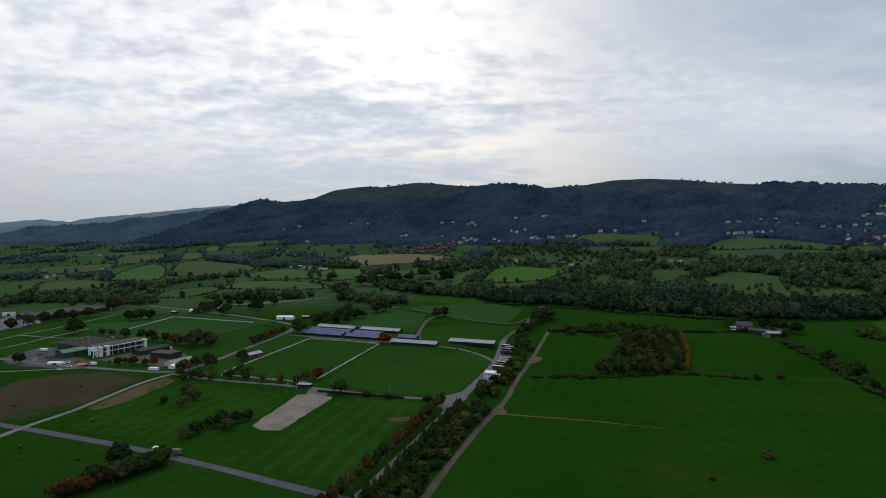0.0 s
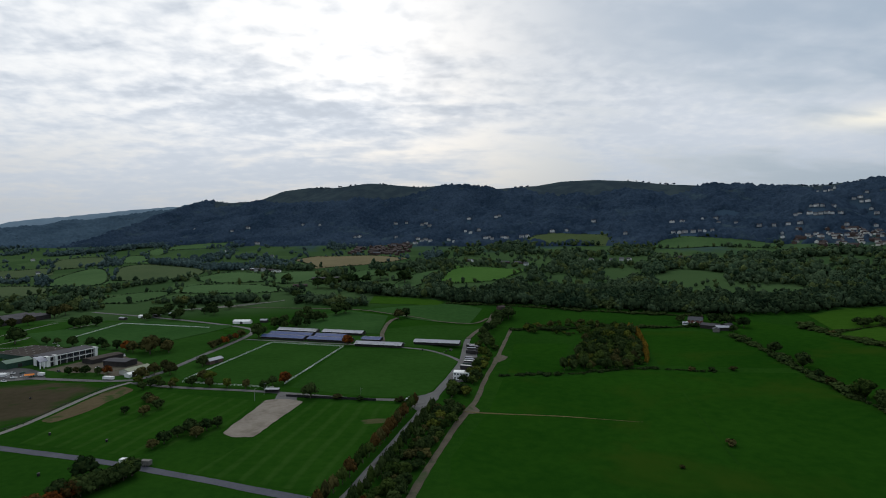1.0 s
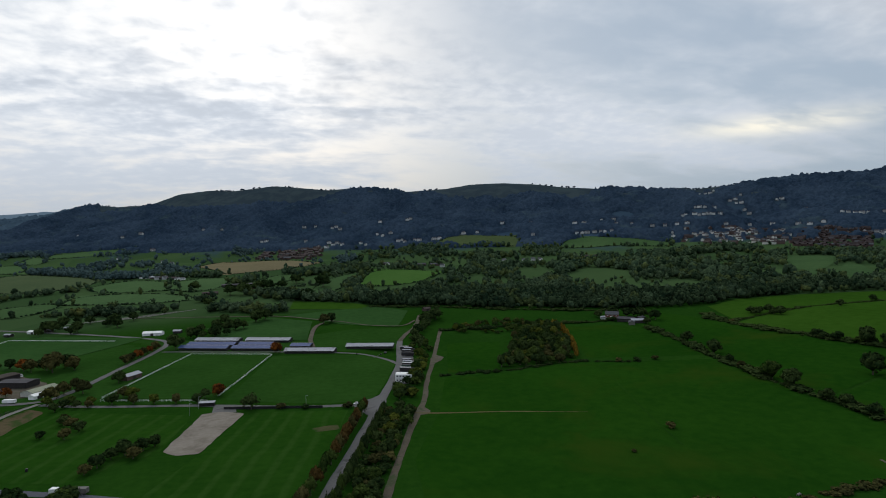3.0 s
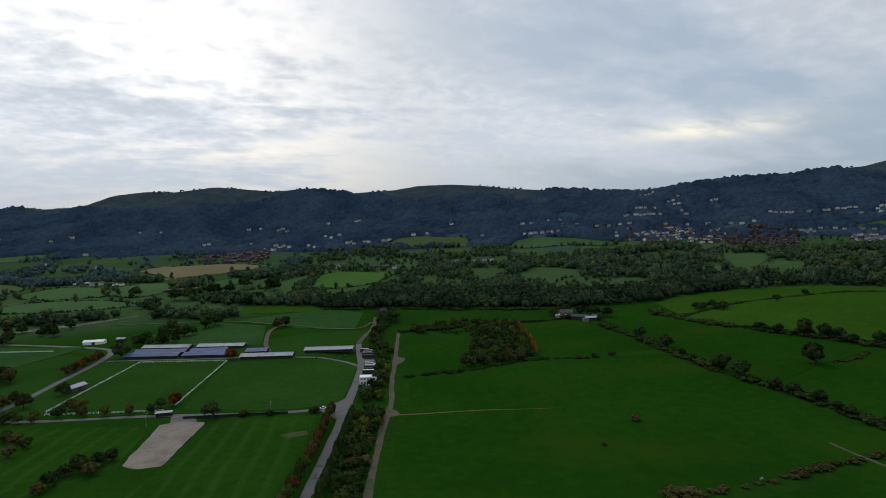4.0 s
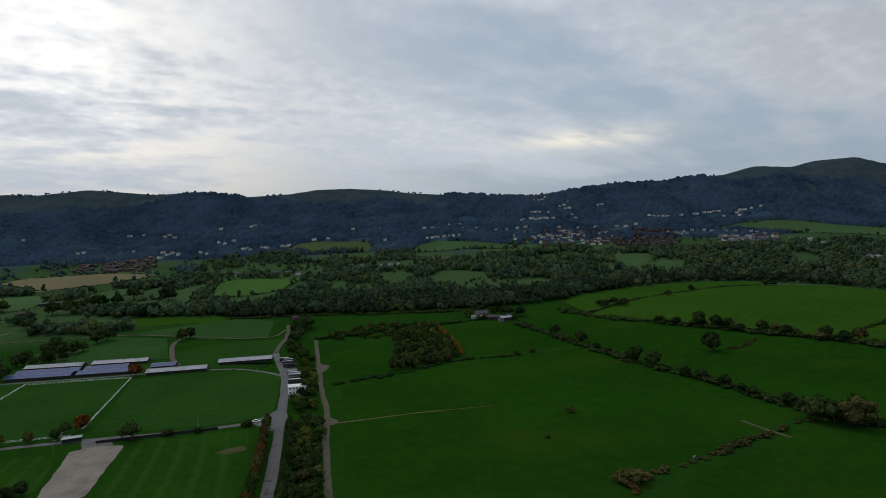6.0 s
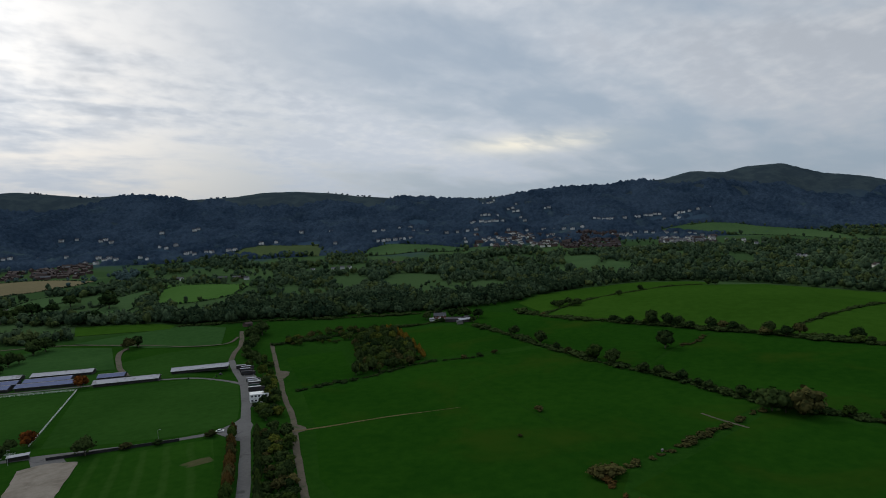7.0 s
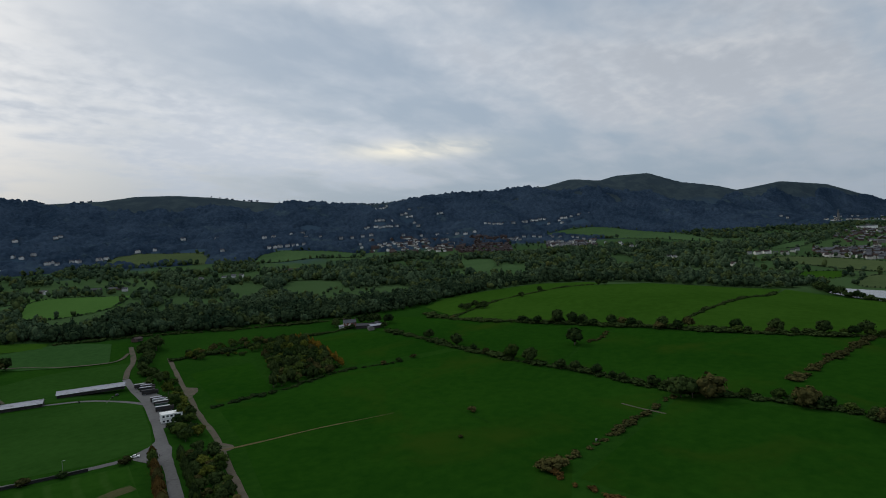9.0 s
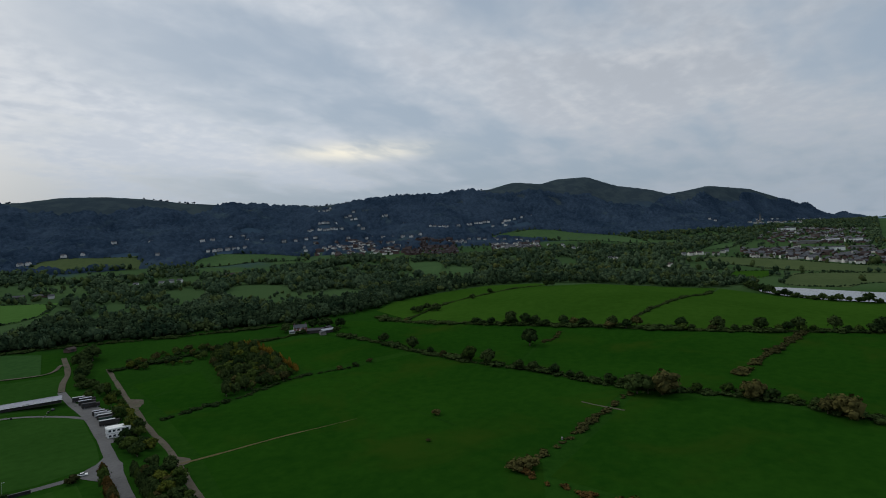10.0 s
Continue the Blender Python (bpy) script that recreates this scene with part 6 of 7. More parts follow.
barn(-139, 1085, 8, 52, 10, 3.2, 4.6, "dark_wood", "dark_roof", "barn", "long dark field shed", "barn")
barn(-173, 999, 10, 24, 9, 3.2, 5.2, "brick", "tile", "barn", "weathered brick barn in far pasture", "barn")
barn(122, 713, 20, 9, 7, 3.0, 4.6, "brick", "tile", "brick_hut", "small brick hut at the track end", "hut")
big = thing("show_hall", -493, 744, None, 73, "huge low hall with dark purple-grey sheet roof", "building")
part("wall", box(-48, 48, -22, 22, 0, 5.6), M["dark_wood"], big)
for i in range(4):
    part("roof_bay", prism([(-22.4 + i * 11.2, 5.6), (-11.2 + i * 11.2, 5.6), (-16.8 + i * 11.2, 7.6)], -48.6, 48.6), M["dark_roof"], big)
for i in range(5):
    barn(-610 + i * 15, 715 + i * 9, 30, 13, 8, 3, 4.4, "white", ["grey_roof", "dark_roof", "white"][i % 3], "exhibitor_unit", "pale exhibitor unit beside the big hall", "building")
barn(-190, 687, -10, 20, 8, 2.8, 4.4, "white", "white", "marquee", "white marquee beside trees", "tent")
barn(-166, 690, -10, 8, 6, 2.6, 3.8, "dark_wood", "grey_roof", "field_shed", "small dark field shed", "shed")
barn(-330, 757, -30, 14, 7, 2.6, 3.8, "white", "white", "marquee", "low white marquee by the far road", "tent")
for x, y in ((-300, 770), (-318, 764), (-352, 748)):
    barn(x, y, -30, 9, 5, 2.5, 3.4, "dark_wood", "grey_roof", "field_shed", "low grey-roofed field shed", "shed")
for i in range(4):
    ribbon("track", [(-330 + i * 24, 800 + i * 6), (-245 + i * 24, 842 + i * 6)], 3.0, M["concrete"], "pale caravan pitch strip in grass", "track", seed=30 + i, lift=0.7)

# ---------------------------------------------------------------- farm
house = thing("farmhouse", 302, 572, None, -35, "red brick farmhouse with slate roof and white porch", "house")
w, a, b = gable(-7, 7, -4.5, 4.5, 5.4, 8.4)
part("wall", w, M["brick_red"], house)
part("roof_slope", a, M["slate"], house)
part("roof_slope", b, M["slate"], house)
for x in (-6.2, 6.2):
    part("chimney", box(x - 0.5, x + 0.5, -0.5, 0.5, 7.4, 10.0, bevel=0.06), M["brick"], house)
for x in (-4.5, 0, 4.5):
    window(house, x, -4.5, 3.6, 1.3, 1.4)
    if x:
        window(house, x, -4.5, 0.9, 1.3, 1.5)
part("porch", prism([(-6.6, 2.5), (-4.4, 3.1), (-4.4, 3.3), (-6.6, 2.7)], -1.6, 1.6), M["white"], house, "white porch roof")
part("extension", box(-9.5, -7, -3, 3, 0, 2.8), M["render"], house, "cream side extension")
part("gable_cladding", prism([(-4.4, 3.4), (4.4, 3.4), (4.4, 5.4), (0, 8.2), (-4.4, 5.4)], -7.12, -7.02), M["white"], house, "white painted gable")
conserve = thing("conservatory", 293, 575, None, -35, "low white conservatory beside the farmhouse", "conservatory")
part("wall", box(-3.2, 3.2, -2, 2, 0, 2.4, bevel=0.05), M["white"], conserve)
part("roof", prism([(-2.3, 2.4), (2.3, 2.4), (0, 3.4)], -3.4, 3.4), M["grey_roof"], conserve)
for k in range(5):
    part("pane", box(-2.9 + k * 1.22, -1.9 + k * 1.22, -2.06, -1.99, 0.8, 2.1), M["glass"], conserve)
barn(308, 553, -50, 18, 9, 3.4, 5.2, "dark_wood", "dark_roof", "barn", "dark timber barn with dark sheet roof", "barn")
barn(314, 541, -20, 14, 8, 3.2, 4.6, "dark_wood", "grey_roof", "barn", "open farm shed with pale metal roof", "barn")
barn(304, 537, 60, 10, 6, 2.8, 4.0, "concrete", "slate", "barn", "small grey farm outbuilding", "barn")
barn(324, 552, 30, 12, 7, 3, 4.2, "dark_wood", "dark_roof", "barn", "low dark farm shed", "barn")


# ---------------------------------------------------------------- vehicles


def wheels(ob, spots, r, wide):
    bm = bmesh.new()
    bmesh.ops.create_cone(bm, cap_ends=True, segments=12, radius1=r, radius2=r, depth=wide, matrix=Matrix.Rotation(math.pi / 2, 4, "X"))
    tyre = bpy.data.meshes.new("wheel")
    bm.to_mesh(tyre)
    bm.free()
    tyre.materials.append(M["rubber"])
    bm = bmesh.new()
    bmesh.ops.create_cone(bm, cap_ends=True, segments=8, radius1=0.55 * r, radius2=0.55 * r, depth=wide + 0.04, matrix=Matrix.Rotation(math.pi / 2, 4, "X"))
    rim = bpy.data.meshes.new("rim")
    bm.to_mesh(rim)
    bm.free()
    rim.materials.append(M["steel"])
    for x, y in spots:
        o = new("wheel", tyre)
        o.parent = ob
        o.matrix_basis = pose(x, y, r)
        hub = new("rim", rim)
        hub.parent = o


def trailer(x, y, turn, ln, body, roof, label):
    """A long parked horse lorry: box body with cab."""
    ob = thing("horse_lorry", x, y, None, turn, label, "lorry", "parked horse lorries")
    body_box = part("body", box(-ln / 2, ln / 2 - 2.4, -1.25, 1.25, 0.8, 3.5, bevel=0.08), M[body], ob)
    part("roof", box(-ln / 2 - 0.05, ln / 2 - 2.35, -1.3, 1.3, 3.5, 3.62, bevel=0.03), M[roof], ob)
    cab = part("cab", prism([(-1.2, 0.7), (1.2, 0.7), (1.2, 2.5), (0.95, 3.1), (-0.95, 3.1), (-1.2, 2.5)], ln / 2 - 2.3, ln / 2), M[body], ob)
    part("windscreen", box(ln / 2 - 0.05, ln / 2 + 0.03, -1.0, 1.0, 1.7, 2.6), M["glass"], cab)
    part("chassis", box(-ln / 2 + 0.3, ln / 2 - 0.3, -0.9, 0.9, 0.45, 0.8), M["black"], ob)
    for k in range(3):
        part("side_window", box(-ln / 2 + 1 + k * 1.8, -ln / 2 + 2.1 + k * 1.8, -1.3, -1.22, 2.2, 2.8), M["glass"], body_box)
    wheels(ob, [(sx, sy) for sx in (-ln / 2 + 1.5, -ln / 2 + 2.7, ln / 2 - 1.4) for sy in (-1.1, 1.1)], 0.48, 0.3)


for x, y, ln, body, roof in ((58, 519, 10, "dark_wood", "steel"), (60, 512, 10, "dark_wood", "grey_roof"), (57, 505, 10.5, "dark_wood", "grey_roof"), (55, 494, 11, "dark_wood", "dark_roof"),
                             (50, 466, 9.5, "dark_wood", "grey_roof"), (49, 460, 9.5, "steel", "grey_roof"), (48, 452, 11, "dark_wood", "steel"), (46, 444, 11, "green_clad", "dark_roof"), (43, 436, 11, "dark_wood", "steel")):
    trailer(x, y, -24, ln, body, roof, {"dark_wood": "dark parked horse lorry with pale roof", "white": "white parked horse lorry", "steel": "grey parked horse lorry", "green_clad": "green parked horse lorry"}[body])


def cabin(x, y, turn, z, label):
    ob = thing("portable_cabin", x, y, ground_at(x, y) + z, turn, label, "cabin", "portable cabins")
    body_box = part("body", box(-6, 6, -1.6, 1.6, 0.1, 2.7, bevel=0.06), M["white"], ob)
    part("roof", box(-6.1, 6.1, -1.7, 1.7, 2.7, 2.85, bevel=0.03), M["white"], ob)
    for k in range(5):
        part("window", box(-5.2 + k * 2.2, -3.9 + k * 2.2, -1.66, -1.58, 1.0, 2.1), M["glass"], body_box)
    part("base_frame", box(-5.9, 5.9, -1.5, 1.5, 0, 0.12), M["black"], ob)


for k in (1, 2):
    cabin(34 + k * 0.9, 400 + k * 4.2, -22, 0, "white portable cabin with dark windows")
    cabin(34 + k * 0.9, 400 + k * 4.2, -22, 2.86, "white portable cabin stacked on another")
tree(35, 397, 3.0, "round", "leaf_dark", "tree", "dark bushy tree before the stacked cabins")
tree(41, 393, 3.2, "round", "leaf", "tree", "green bushy tree beside the stacked cabins")


def car(x, y, turn, mat, label, tall=1.0):
    ob = thing("car", x, y, None, turn, label, "car", "parked cars")
    part("body", prism([(-0.88, 0.35), (0.88, 0.35), (0.9, 0.75), (0.8, 0.95), (-0.8, 0.95), (-0.9, 0.75)], -2.1, 2.1), M[mat], ob)
    bm = bmesh.new()
    bmesh.ops.create_cube(bm, size=1.0, matrix=Matrix.Translation((-0.2, 0, 0.92 + 0.28 * tall)) @ Matrix.Diagonal((2.4, 1.55, 0.56 * tall, 1)))
    for v in bm.verts:
        if v.co.z > 1:
            v.co.x = -0.2 + (v.co.x + 0.2) * 0.72
            v.co.y *= 0.85
    part("cabin_glass", bm, M["glass"], ob)
    part("roof", box(-0.95, 0.55, -0.62, 0.62, 0.93 + 0.56 * tall, 0.98 + 0.56 * tall, bevel=0.02), M[mat], ob)
    wheels(ob, [(sx, sy) for sx in (-1.3, 1.3) for sy in (-0.8, 0.8)], 0.32, 0.2)


cr = random.Random(3)
CAR_WORDS = {"white": "white car in the showground car park", "paint": "grey car in the showground car park", "black": "dark car in the showground car park", "green_clad": "dark green car in the showground car park"}
for x, y, m in ((-339, 472, "paint"), (-333, 478, "black"), (-330, 480, "black"), (-343, 505, "black"), (-340, 508, "black"), (-347, 490, "black"), (-293, 445, "white"), (-293, 434, "white"), (-281, 447, "green_clad"), (-288, 448, "paint"), (-303, 459, "white"), (-296, 460, "green_clad"), (-300, 448, "paint"), (-335, 466, "paint"), (-352, 478, "black"), (-358, 512, "white"), (-327, 474, "black"), (-246, 470, "paint"), (-239, 466, "black"), (-271, 462, "black"), (-247, 517, "white"), (-251, 522, "paint"), (-333, 574, "white"), (-308, 567, "white"), (-345, 590, "paint")):
    car(x, y, cr.uniform(0, 180), m, CAR_WORDS[m])
for i in range(26):
    m = cr.choice(["white", "paint", "black", "paint"])
    car(-530 + (i % 9) * 5.2 + (i // 9) * 8, 690 - (i % 9) * 6.5 + (i // 9) * 14, 40 + cr.uniform(-6, 6), m, {"white": "white", "paint": "grey", "black": "dark"}[m] + " parked car beside the big hall")
for x, y in ((-4, 352),):
    car(x, y, -20, "white", "white car at the road junction")
car(38, 512, 60, "black", "black car near the stables")
drape("car_park", [(-372, 486), (-371, 524), (-356, 526), (-326, 486), (-300, 476), (-285, 464), (-268, 441), (-291, 435), (-312, 444), (-339, 449), (-360, 465)], M["tarmac"], "dark asphalt car park beside the pavilion", "car park", 0.09)
drape("car_park", [(-488, 612), (-545, 686), (-560, 740), (-535, 740), (-492, 690), (-474, 645)], M["asphalt"], "grey car park beside the big hall", "car park", 0.09)
drape("yard", [(-286, 470), (-264, 518), (-250, 520), (-218, 485), (-205, 448), (-222, 440), (-240, 456), (-262, 457)], M["dirt"], "brown gravel yard before the pavilion", "yard", 0.075)
drape("verge", [(24, 392), (52, 512), (62, 520), (56, 470), (38, 400)], M["asphalt"], "worn asphalt parking strip beside the avenue", "verge", 0.12, ragged=0.4)
drape("track_mouth", [(-6, 348), (-1, 330), (3, 326), (14, 352), (17, 375), (6, 362), (-6, 355)], M["asphalt"], "wide asphalt road junction", "road", 0.14)
drape("track_mouth", [(25, 322), (28, 330), (35, 341), (37, 332), (36, 327)], M["dirt"], "worn earth where tracks meet", "track", 0.11, ragged=0.3)
drape("track_mouth", [(68, 455), (70, 474), (78, 492), (84, 478), (78, 466)], M["dirt"], "worn earth field gateway", "track", 0.11, ragged=0.4)
drape("track_mouth", [(-89, 380), (-76, 376), (-74, 360), (-88, 363)], M["asphalt"], "grey apron between road and arena", "track", 0.10)
drape("worn_patch", [(-32, 316), (-18, 318), (-17, 309), (-30, 308)], M["scuffed"], "worn brown patch in mown grass", "worn patch", 0.09, ragged=0.5)
tent = thing("canopy_tent", -282, 445, None, 10, "orange canopy tent on the car park", "tent")
part("canopy", prism([(-1.8, 2.0), (1.8, 2.0), (0, 3.0)], -3, 3), M["orange"], tent, "orange canvas canopy")
for sx in (-2.8, 2.8):
    for sy in (-1.6, 1.6):
        part("leg", tube(sx, sy, 0, 2.2, 0.05), M["steel"], tent)
for x, y, ln, label in ((-355, 506, 7, "white box trailer on the car park"), (-219, 430, 8, "white lorry on the road verge"), (-276, 449, 4.5, "white box van beside an orange tent"), (-135, 266, 3, "small white van by the thicket"), (-124, 263, 4.5, "dull pale box trailer on the grey road")):
    ob = thing("trailer", x, y, None, -15, label, "trailer")
    part("body", box(-ln / 2, ln / 2, -1.2, 1.2, 0.7, 2.7, bevel=0.07), M["concrete" if "grey road" in label else "white"], ob)
    part("drawbar", box(ln / 2, ln / 2 + 1.2, -0.1, 0.1, 0.55, 0.7), M["black"], ob)
    wheels(ob, [(-0.6, -1.0), (-0.6, 1.0), (0.6, -1.0), (0.6, 1.0)], 0.4, 0.25)


# ---------------------------------------------------------------- fences, hoardings, small things


def rail_fence(points, label, gap=3.0, tall=1.25, mat="white", rail_half=0.07):
    """White post-and-rail fence; posts and rails are pieces of their own."""
    x, y = points[0]
    ob = thing("rail_fence", x, y, None, 0, label, "fence")
    z0 = ground_at(x, y)
    bm = box(-0.11, 0.11, -0.11, 0.11, 0, tall, bevel=0.02)
    post = bpy.data.meshes.new("post")
    bm.to_mesh(post)
    bm.free()
    post.materials.append(M[mat])
    bm = box(0, 1, -0.04, 0.04, -rail_half, rail_half)
    rail = bpy.data.meshes.new("rail")
    bm.to_mesh(rail)
    bm.free()
    rail.materials.append(M[mat])
    for (ax, ay), (bx, by) in zip(points, points[1:]):
        ln = math.hypot(bx - ax, by - ay)
        n = max(1, round(ln / gap))
        turn = math.degrees(math.atan2(by - ay, bx - ax))
        for i in range(n):
            px, py = ax + (bx - ax) * i / n, ay + (by - ay) * i / n
            pz = ground_at(px, py) - z0
            o = new("post", post)
            o.parent = ob
            o.matrix_basis = pose(px - x, py - y, pz, 0, 0, turn)
            for h in (0.55, tall - 0.12):
                o = new("rail", rail)
                o.parent = ob
                o.matrix_basis = pose(px - x, py - y, pz + h, 0, 0, turn) @ Matrix.Diagonal((ln / n, 1, 1, 1))


rail_fence([(-163, 422), (-131, 562), (-61, 532)], "white post-and-rail fence round the riding ring")
rail_fence([(-60, 531), (-89, 400)], "white double rail along the show ring", 2.5)
rail_fence([(-162, 415), (-140, 407), (-94, 391)], "white rail fence beside the cross road")
rail_fence([(-345, 620), (-339, 717), (-221, 664)], "white rails round the grass arena", 4.0, rail_half=0.14)

rail_fence([(-229, 309), (-217, 331), (-215, 363), (-211, 400), (-203, 417)], "dark timber post-and-rail fence beside a concrete track", 3.0, 1.3, "dark_wood")

hoard = thing("hoarding", -82, 369, None, math.degrees(math.atan2(-17, 58)), "long low black hoarding beside the road", "fence")
for i in range(20):
    part("panel", box(i * 3.0, i * 3.0 + 2.94, -0.06, 0.06, 0, 1.5), M["black"], hoard)
    part("post", box(i * 3.0 - 0.05, i * 3.0 + 0.05, -0.12, 0.12, 0, 1.6), M["dark_wood"], hoard)
shelter = thing("shelter", -93, 380, None, -8, "dark open-fronted shelter with pale roof", "shelter")
part("wall", box(-4.5, 4.5, -0.2, 1.8, 0, 2.3), M["dark_wood"], shelter)
part("roof", prism([(-1.6, 2.3), (2.0, 2.6), (2.0, 2.75), (-1.6, 2.45)], -4.8, 4.8), M["grey_roof"], shelter)
for x in (-4.4, 0, 4.4):
    part("post", box(x - 0.08, x + 0.08, -1.5, -1.34, 0, 2.35), M["dark_wood"], shelter)


def bin_barrel(x, y):
    ob = thing("litter_barrel", x, y, None, 0, "black plastic litter barrel on grass", "bin", "litter barrels")
    bm = tube(0, 0, 0, 1.25, 0.5, 0.58, 12)
    part("barrel", bm, M["black"], ob)
    part("rim", tube(0, 0, 1.25, 1.34, 0.62, 0.62, 12), M["black"], ob, "black rim")


for x, y in ((-312, 413), (-245, 384), (-257, 340), (-192, 311), (-157, 297), (-203, 272), (-166, 257), (12, 505), (33, 505)):
    bin_barrel(x, y)
for x, y, turn in ((147, 181, 20), (169, 181, -30)):
    ob = thing("water_trough", x, y, None, turn, "pale galvanised water trough at a hedge", "trough")
    part("basin", box(-1.1, 1.1, -0.45, 0.45, 0.25, 0.75, bevel=0.06), M["concrete"], ob)
    for q in (-0.8, 0.8):
        part("foot", box(q - 0.12, q + 0.12, -0.45, 0.45, 0, 0.25), M["steel"], ob)
for x, y in ((-100, 362), (-34, 355), (-97, 375)):
    ob = thing("lamp_post", x, y, None, 0, "slim grey lamp post beside the road", "lamp post")
    part("pole", tube(0, 0, 0, 7.5, 0.09, 0.06), M["steel"], ob)
    part("arm", box(0, 1.0, -0.05, 0.05, 7.4, 7.5), M["steel"], ob)
    part("lantern", box(0.8, 1.3, -0.12, 0.12, 7.3, 7.42), M["grey_roof"], ob)
gate = thing("jump_rail", 30, 500, None, 62, "low wooden rail in the show ring", "rail")
for i in range(7):
    part("rail", box(-i * 3.6, -i * 3.6 + 3.5, -0.06, 0.06, 0.5, 0.66), M["concrete"], gate)
    part("post", box(-i * 3.6 - 0.06, -i * 3.6 + 0.06, -0.08, 0.08, 0, 0.7), M["concrete"], gate)

# ---------------------------------------------------------------- houses of the town


def house_kind(name, wall, roof, ln, deep, eaves, ridge, wing, label, chimneys=1, parts_of=1):
    """A house to be copied: walls, roof slopes, chimneys, and a cross wing for the larger ones."""
    ob = thing(name, 0, 0, 0, 0, label, "house", "houses of the town")
    w, a, b = gable(-ln / 2, ln / 2, -deep / 2, deep / 2, eaves, ridge, 0.35)
    part("wall", w, M[wall], ob)
    part("roof_slope", a, M[roof], ob)
    part("roof_slope", b, M[roof], ob)
    for k in range(chimneys):
        x = -ln / 2 + 0.8 + k * (ln - 1.6) / max(1, chimneys - 1)
        part("chimney", box(x - 0.5, x + 0.5, -0.5, 0.5, ridge - 0.8, ridge + 1.4), M["brick"], ob)
    if wing:
        bm = prism([(-wing / 2, 0), (wing / 2, 0), (wing / 2, eaves), (0, ridge - 0.4), (-wing / 2, eaves)], -deep / 2 - 2.6, 0)
        bmesh.ops.rotate(bm, verts=bm.verts, matrix=Matrix.Rotation(math.pi / 2, 3, "Z"))
        bmesh.ops.translate(bm, verts=bm.verts, vec=(ln / 2 - wing / 2 - 0.6, 0, 0))
        part("wing", bm, M[wall], ob)
        for side in (-1, 1):
            k = (ridge - 0.4 - eaves) / (wing / 2)
            bm = prism([(side * (wing / 2 + 0.3), eaves - 0.3 * k + 0.02), (0, ridge - 0.38), (0, ridge - 0.2), (side * (wing / 2 + 0.3), eaves - 0.3 * k + 0.2)], -deep / 2 - 2.9, 0)
            bmesh.ops.rotate(bm, verts=bm.verts, matrix=Matrix.Rotation(math.pi / 2, 3, "Z"))
            bmesh.ops.translate(bm, verts=bm.verts, vec=(ln / 2 - wing / 2 - 0.6, 0, 0))
            part("wing_roof", bm, M[roof], ob)
    return ob


KINDS = {
    "villa": [house_kind("villa", "pale_render", "slate", 11.5, 8, 5.8, 8.4, 4.4, "large pale rendered villa with slate roof", 2), house_kind("villa", "pale_render", "slate", 9, 7, 5.4, 7.8, 0, "white painted villa on the wooded slope", 2)],
    "cottage": [house_kind("cottage", "pale_render", "slate", 9, 7, 4.8, 7.4, 0, "white rendered cottage below the hills", 1)],
    "render": [house_kind("house", "render", "slate", 10, 8, 5.2, 8.0, 0, "pale rendered house with slate roof", 1), house_kind("house", "render", "tile", 15, 8, 5.4, 8.4, 5, "pale rendered house with clay tile roof", 2)],
    "brick": [house_kind("terrace", "brick", "tile", 22, 8, 5.4, 8.4, 0, "red brick terrace with clay tile roof", 3), house_kind("house", "brick", "slate", 10, 8, 5.2, 8.2, 0, "red brick house with slate roof", 1)],
}
used = set()
for x, y, sort in HOUSES:
    base = tr.choice(KINDS[sort])
    face = math.degrees(math.atan2(y, x)) - 90 + tr.choice([0, 0, 90]) + tr.uniform(-40, 40)
    m = pose(x, y, ground_at(x, y) - 0.25, 0, 0, face)
    if base.name not in used:
        used.add(base.name)
        base.matrix_basis = m
    else:
        copy_thing(base, m)


def crowded_roofs(poly, count, mat, roof, seed, label):
    """Small houses packed too close to tell apart: one mesh of walls, one of roofs."""
    r = np.random.RandomState(seed)
    px, py = np.array([p[0] for p in poly]), np.array([p[1] for p in poly])
    x, y = r.uniform(px.min(), px.max(), count * 4), r.uniform(py.min(), py.max(), count * 4)
    ok = inside(x, y, poly)
    x, y = x[ok][:count], y[ok][:count]
    box_v = np.array([(sx * 6, sy * 4, z) for z in (0, 5.2) for sx, sy in ((-1, -1), (1, -1), (1, 1), (-1, 1))], float)
    box_f = np.array([(0, 1, 5, 4), (1, 2, 6, 5), (2, 3, 7, 6), (3, 0, 4, 7)])
    roof_v = np.array([(-6.3, -4.4, 5.0), (6.3, -4.4, 5.0), (6.3, 4.4, 5.0), (-6.3, 4.4, 5.0), (-6.3, 0, 8.0), (6.3, 0, 8.0)])
    roof_f = np.array([(0, 1, 5, 4), (2, 3, 4, 5), (0, 4, 3, 3), (1, 2, 5, 5)])[:2]
    top = thing("terrace_rows", float(px.mean()), float(py.mean()), None, 0, label, "houses", "", "stuff")
    a = r.uniform(0, math.pi, len(x))
    z = height(x, y) - 0.3
    for name, v, f, m in (("wall", box_v, box_f, mat), ("roof", roof_v, roof_f, roof)):
        c, s = np.cos(a)[:, None], np.sin(a)[:, None]
        w = np.stack([v[None, :, 0] * c - v[None, :, 1] * s + x[:, None], v[None, :, 0] * s + v[None, :, 1] * c + y[:, None], np.repeat(v[None, :, 2], len(x), 0) + z[:, None]], 2).reshape(-1, 3)
        fs = (f[None] + (np.arange(len(x)) * len(v))[:, None, None]).reshape(-1, 4)
        o = new(name, mesh_of(name, w - np.array(top.matrix_basis.translation), fs, M[m]))
        o.parent = top


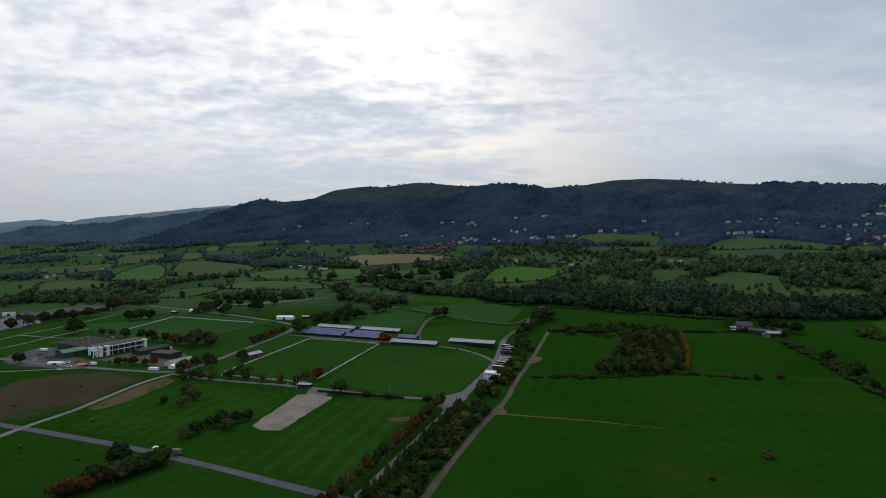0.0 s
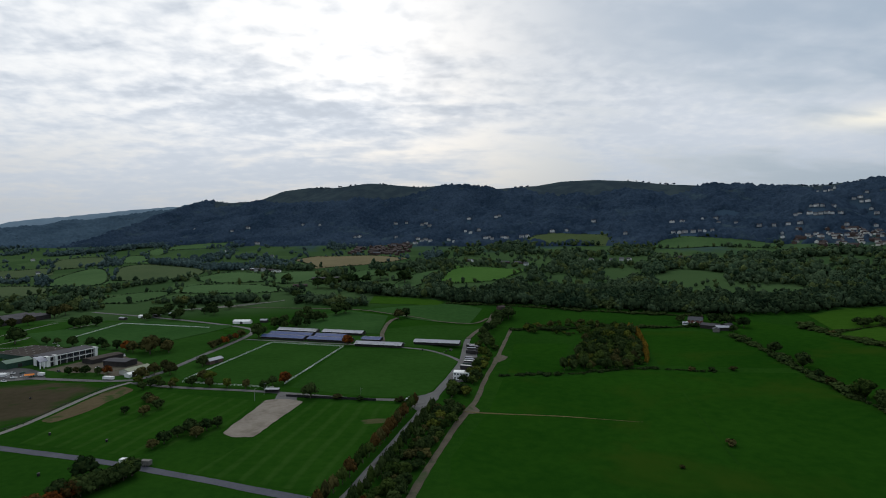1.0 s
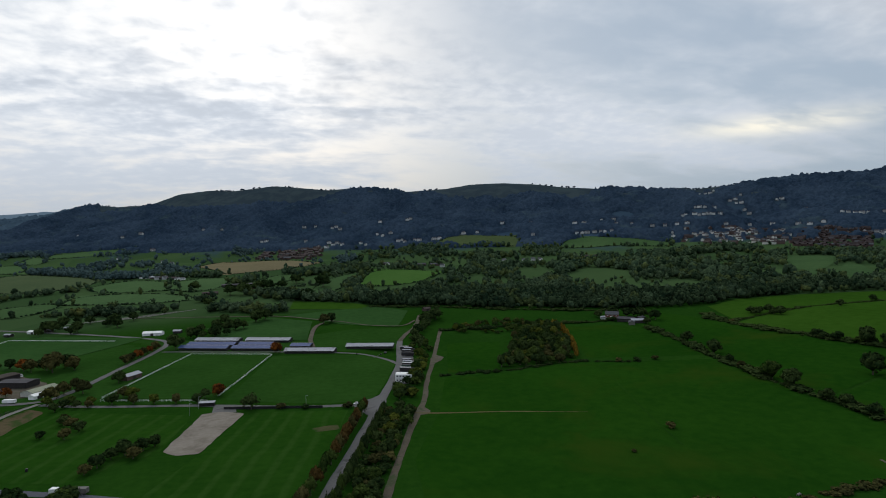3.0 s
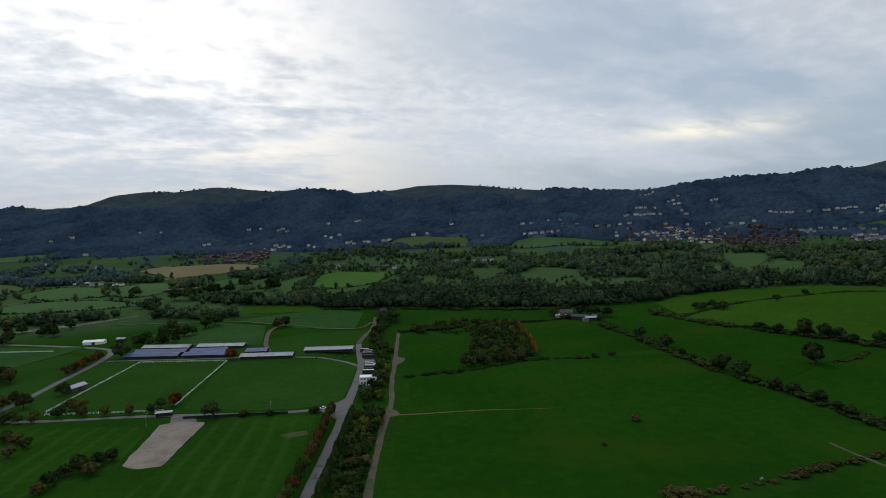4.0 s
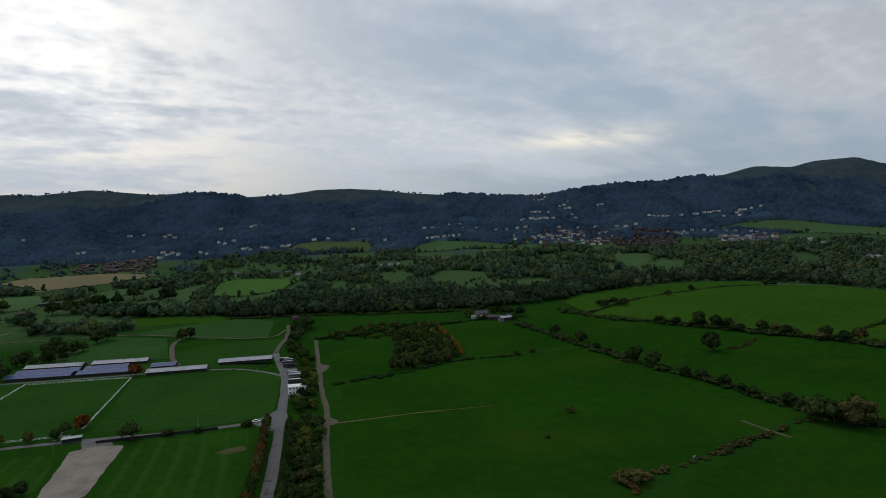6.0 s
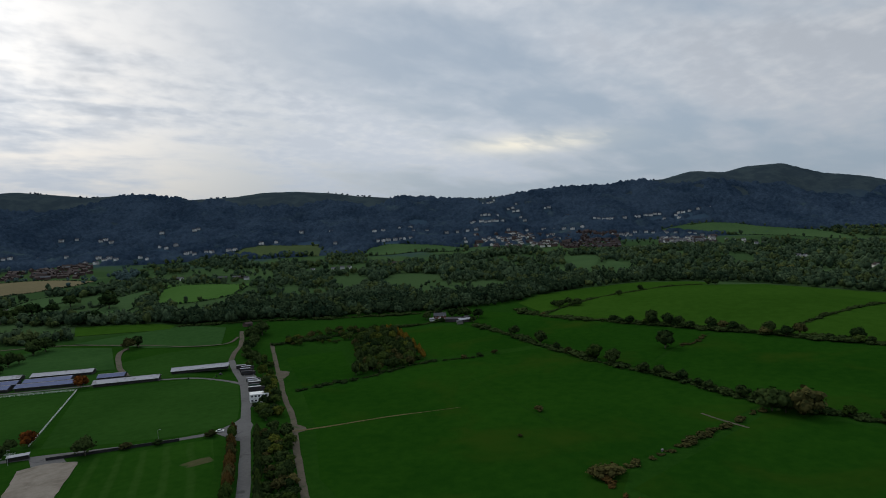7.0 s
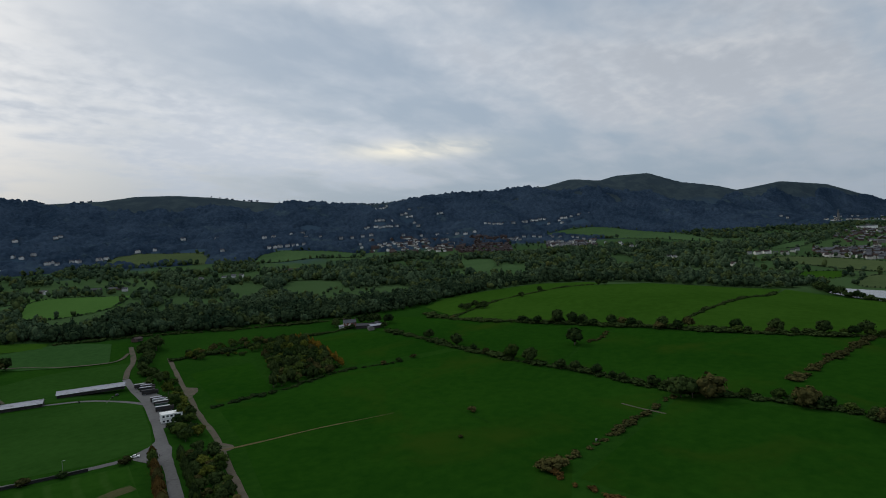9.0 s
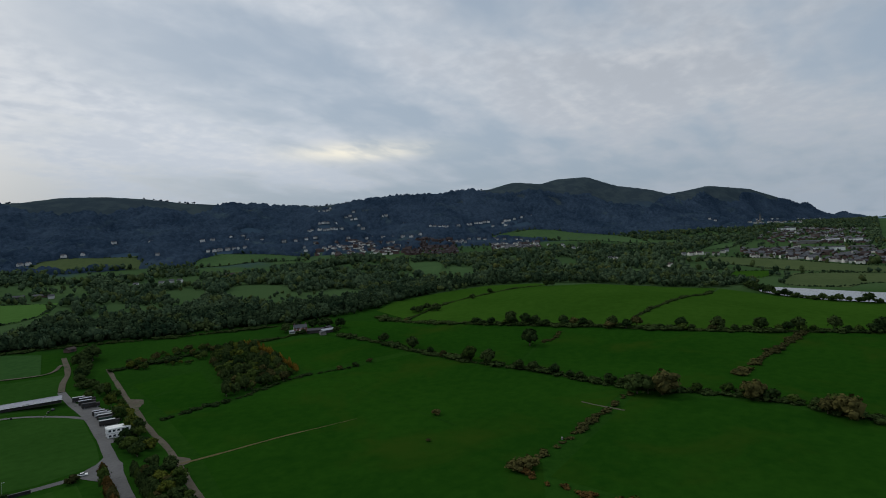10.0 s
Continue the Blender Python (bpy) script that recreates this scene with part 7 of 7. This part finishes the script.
crowded_roofs(TERRACES, 150, "brick", "tile", 1, "crowded red brick terraces below the hill")
crowded_roofs(LOWER_TOWN, 110, "render", "slate", 2, "crowded pale houses below the hill")
crowded_roofs(VILLA_STREETS, 70, "render", "tile", 6, "houses in gardens below the pass")
crowded_roofs(EAST_TOWN, 170, "brick", "slate", 3, "crowded town houses with slate roofs")
crowded_roofs(EAST_HEIGHTS, 150, "brick", "slate", 5, "far town houses on rising ground")
crowded_roofs(ESTATE, 70, "brick", "tile", 4, "housing estate with brown tile roofs")
for x, y, ln, deep, tall, wall, roof, label in (
    (1495, 140, 62, 24, 8, "white", "slate", "long white works building with grey roof"),
    (1544, 77, 44, 20, 8, "concrete", "dark_roof", "works building with dark roof"),
    (1824, 99, 40, 18, 8, "white", "slate", "pale works building on the town edge"),
    (2424, 320, 60, 18, 9, "white", "slate", "long white hotel below the hill"),
    (1700, 200, 44, 20, 7, "concrete", "slate", "large grey warehouse in the town"),
    (1800, 150, 40, 20, 7, "render", "grey_roof", "pale warehouse in the town"),
):
    barn(x, y, math.degrees(math.atan2(y, x)) - 90 + 8, ln, deep, tall, tall + 2.2, wall, roof, "works_building", label, "building")
barn(578, 1124, -25, 32, 14, 4, 8, "brick", "tile", "farm_range", "long farm range with red tile roof", "building")
for x, y in ((157, 1278), (191, 1249), (228, 1225), (258, 1212)):
    barn(x, y, -25, 22, 9, 3, 5.6, "brick", "slate", "cottage_row", "low brick cottages behind a field", "house")
for x, y in ((-344, 1321), (-321, 1302), (-300, 1283), (-279, 1262), (-260, 1236), (-324, 1357)):
    barn(x, y, tr.uniform(-40, 20), 18, 10, 3.6, 5.4, tr.choice(["brick", "white", "dark_wood"]), tr.choice(["tile", "grey_roof", "slate"]), "farm_building", "farm building among far hedges", "barn")
tower = thing("church", 3100, 500, None, 20, "stone church with tall square tower", "church")
part("tower", box(-4, 4, -4, 4, 0, 34), M["concrete"], tower)
part("spire", tube(0, 0, 34, 52, 4.5, 0.2, 4), M["slate"], tower)
part("nave", box(4, 30, -6, 6, 0, 12), M["concrete"], tower)
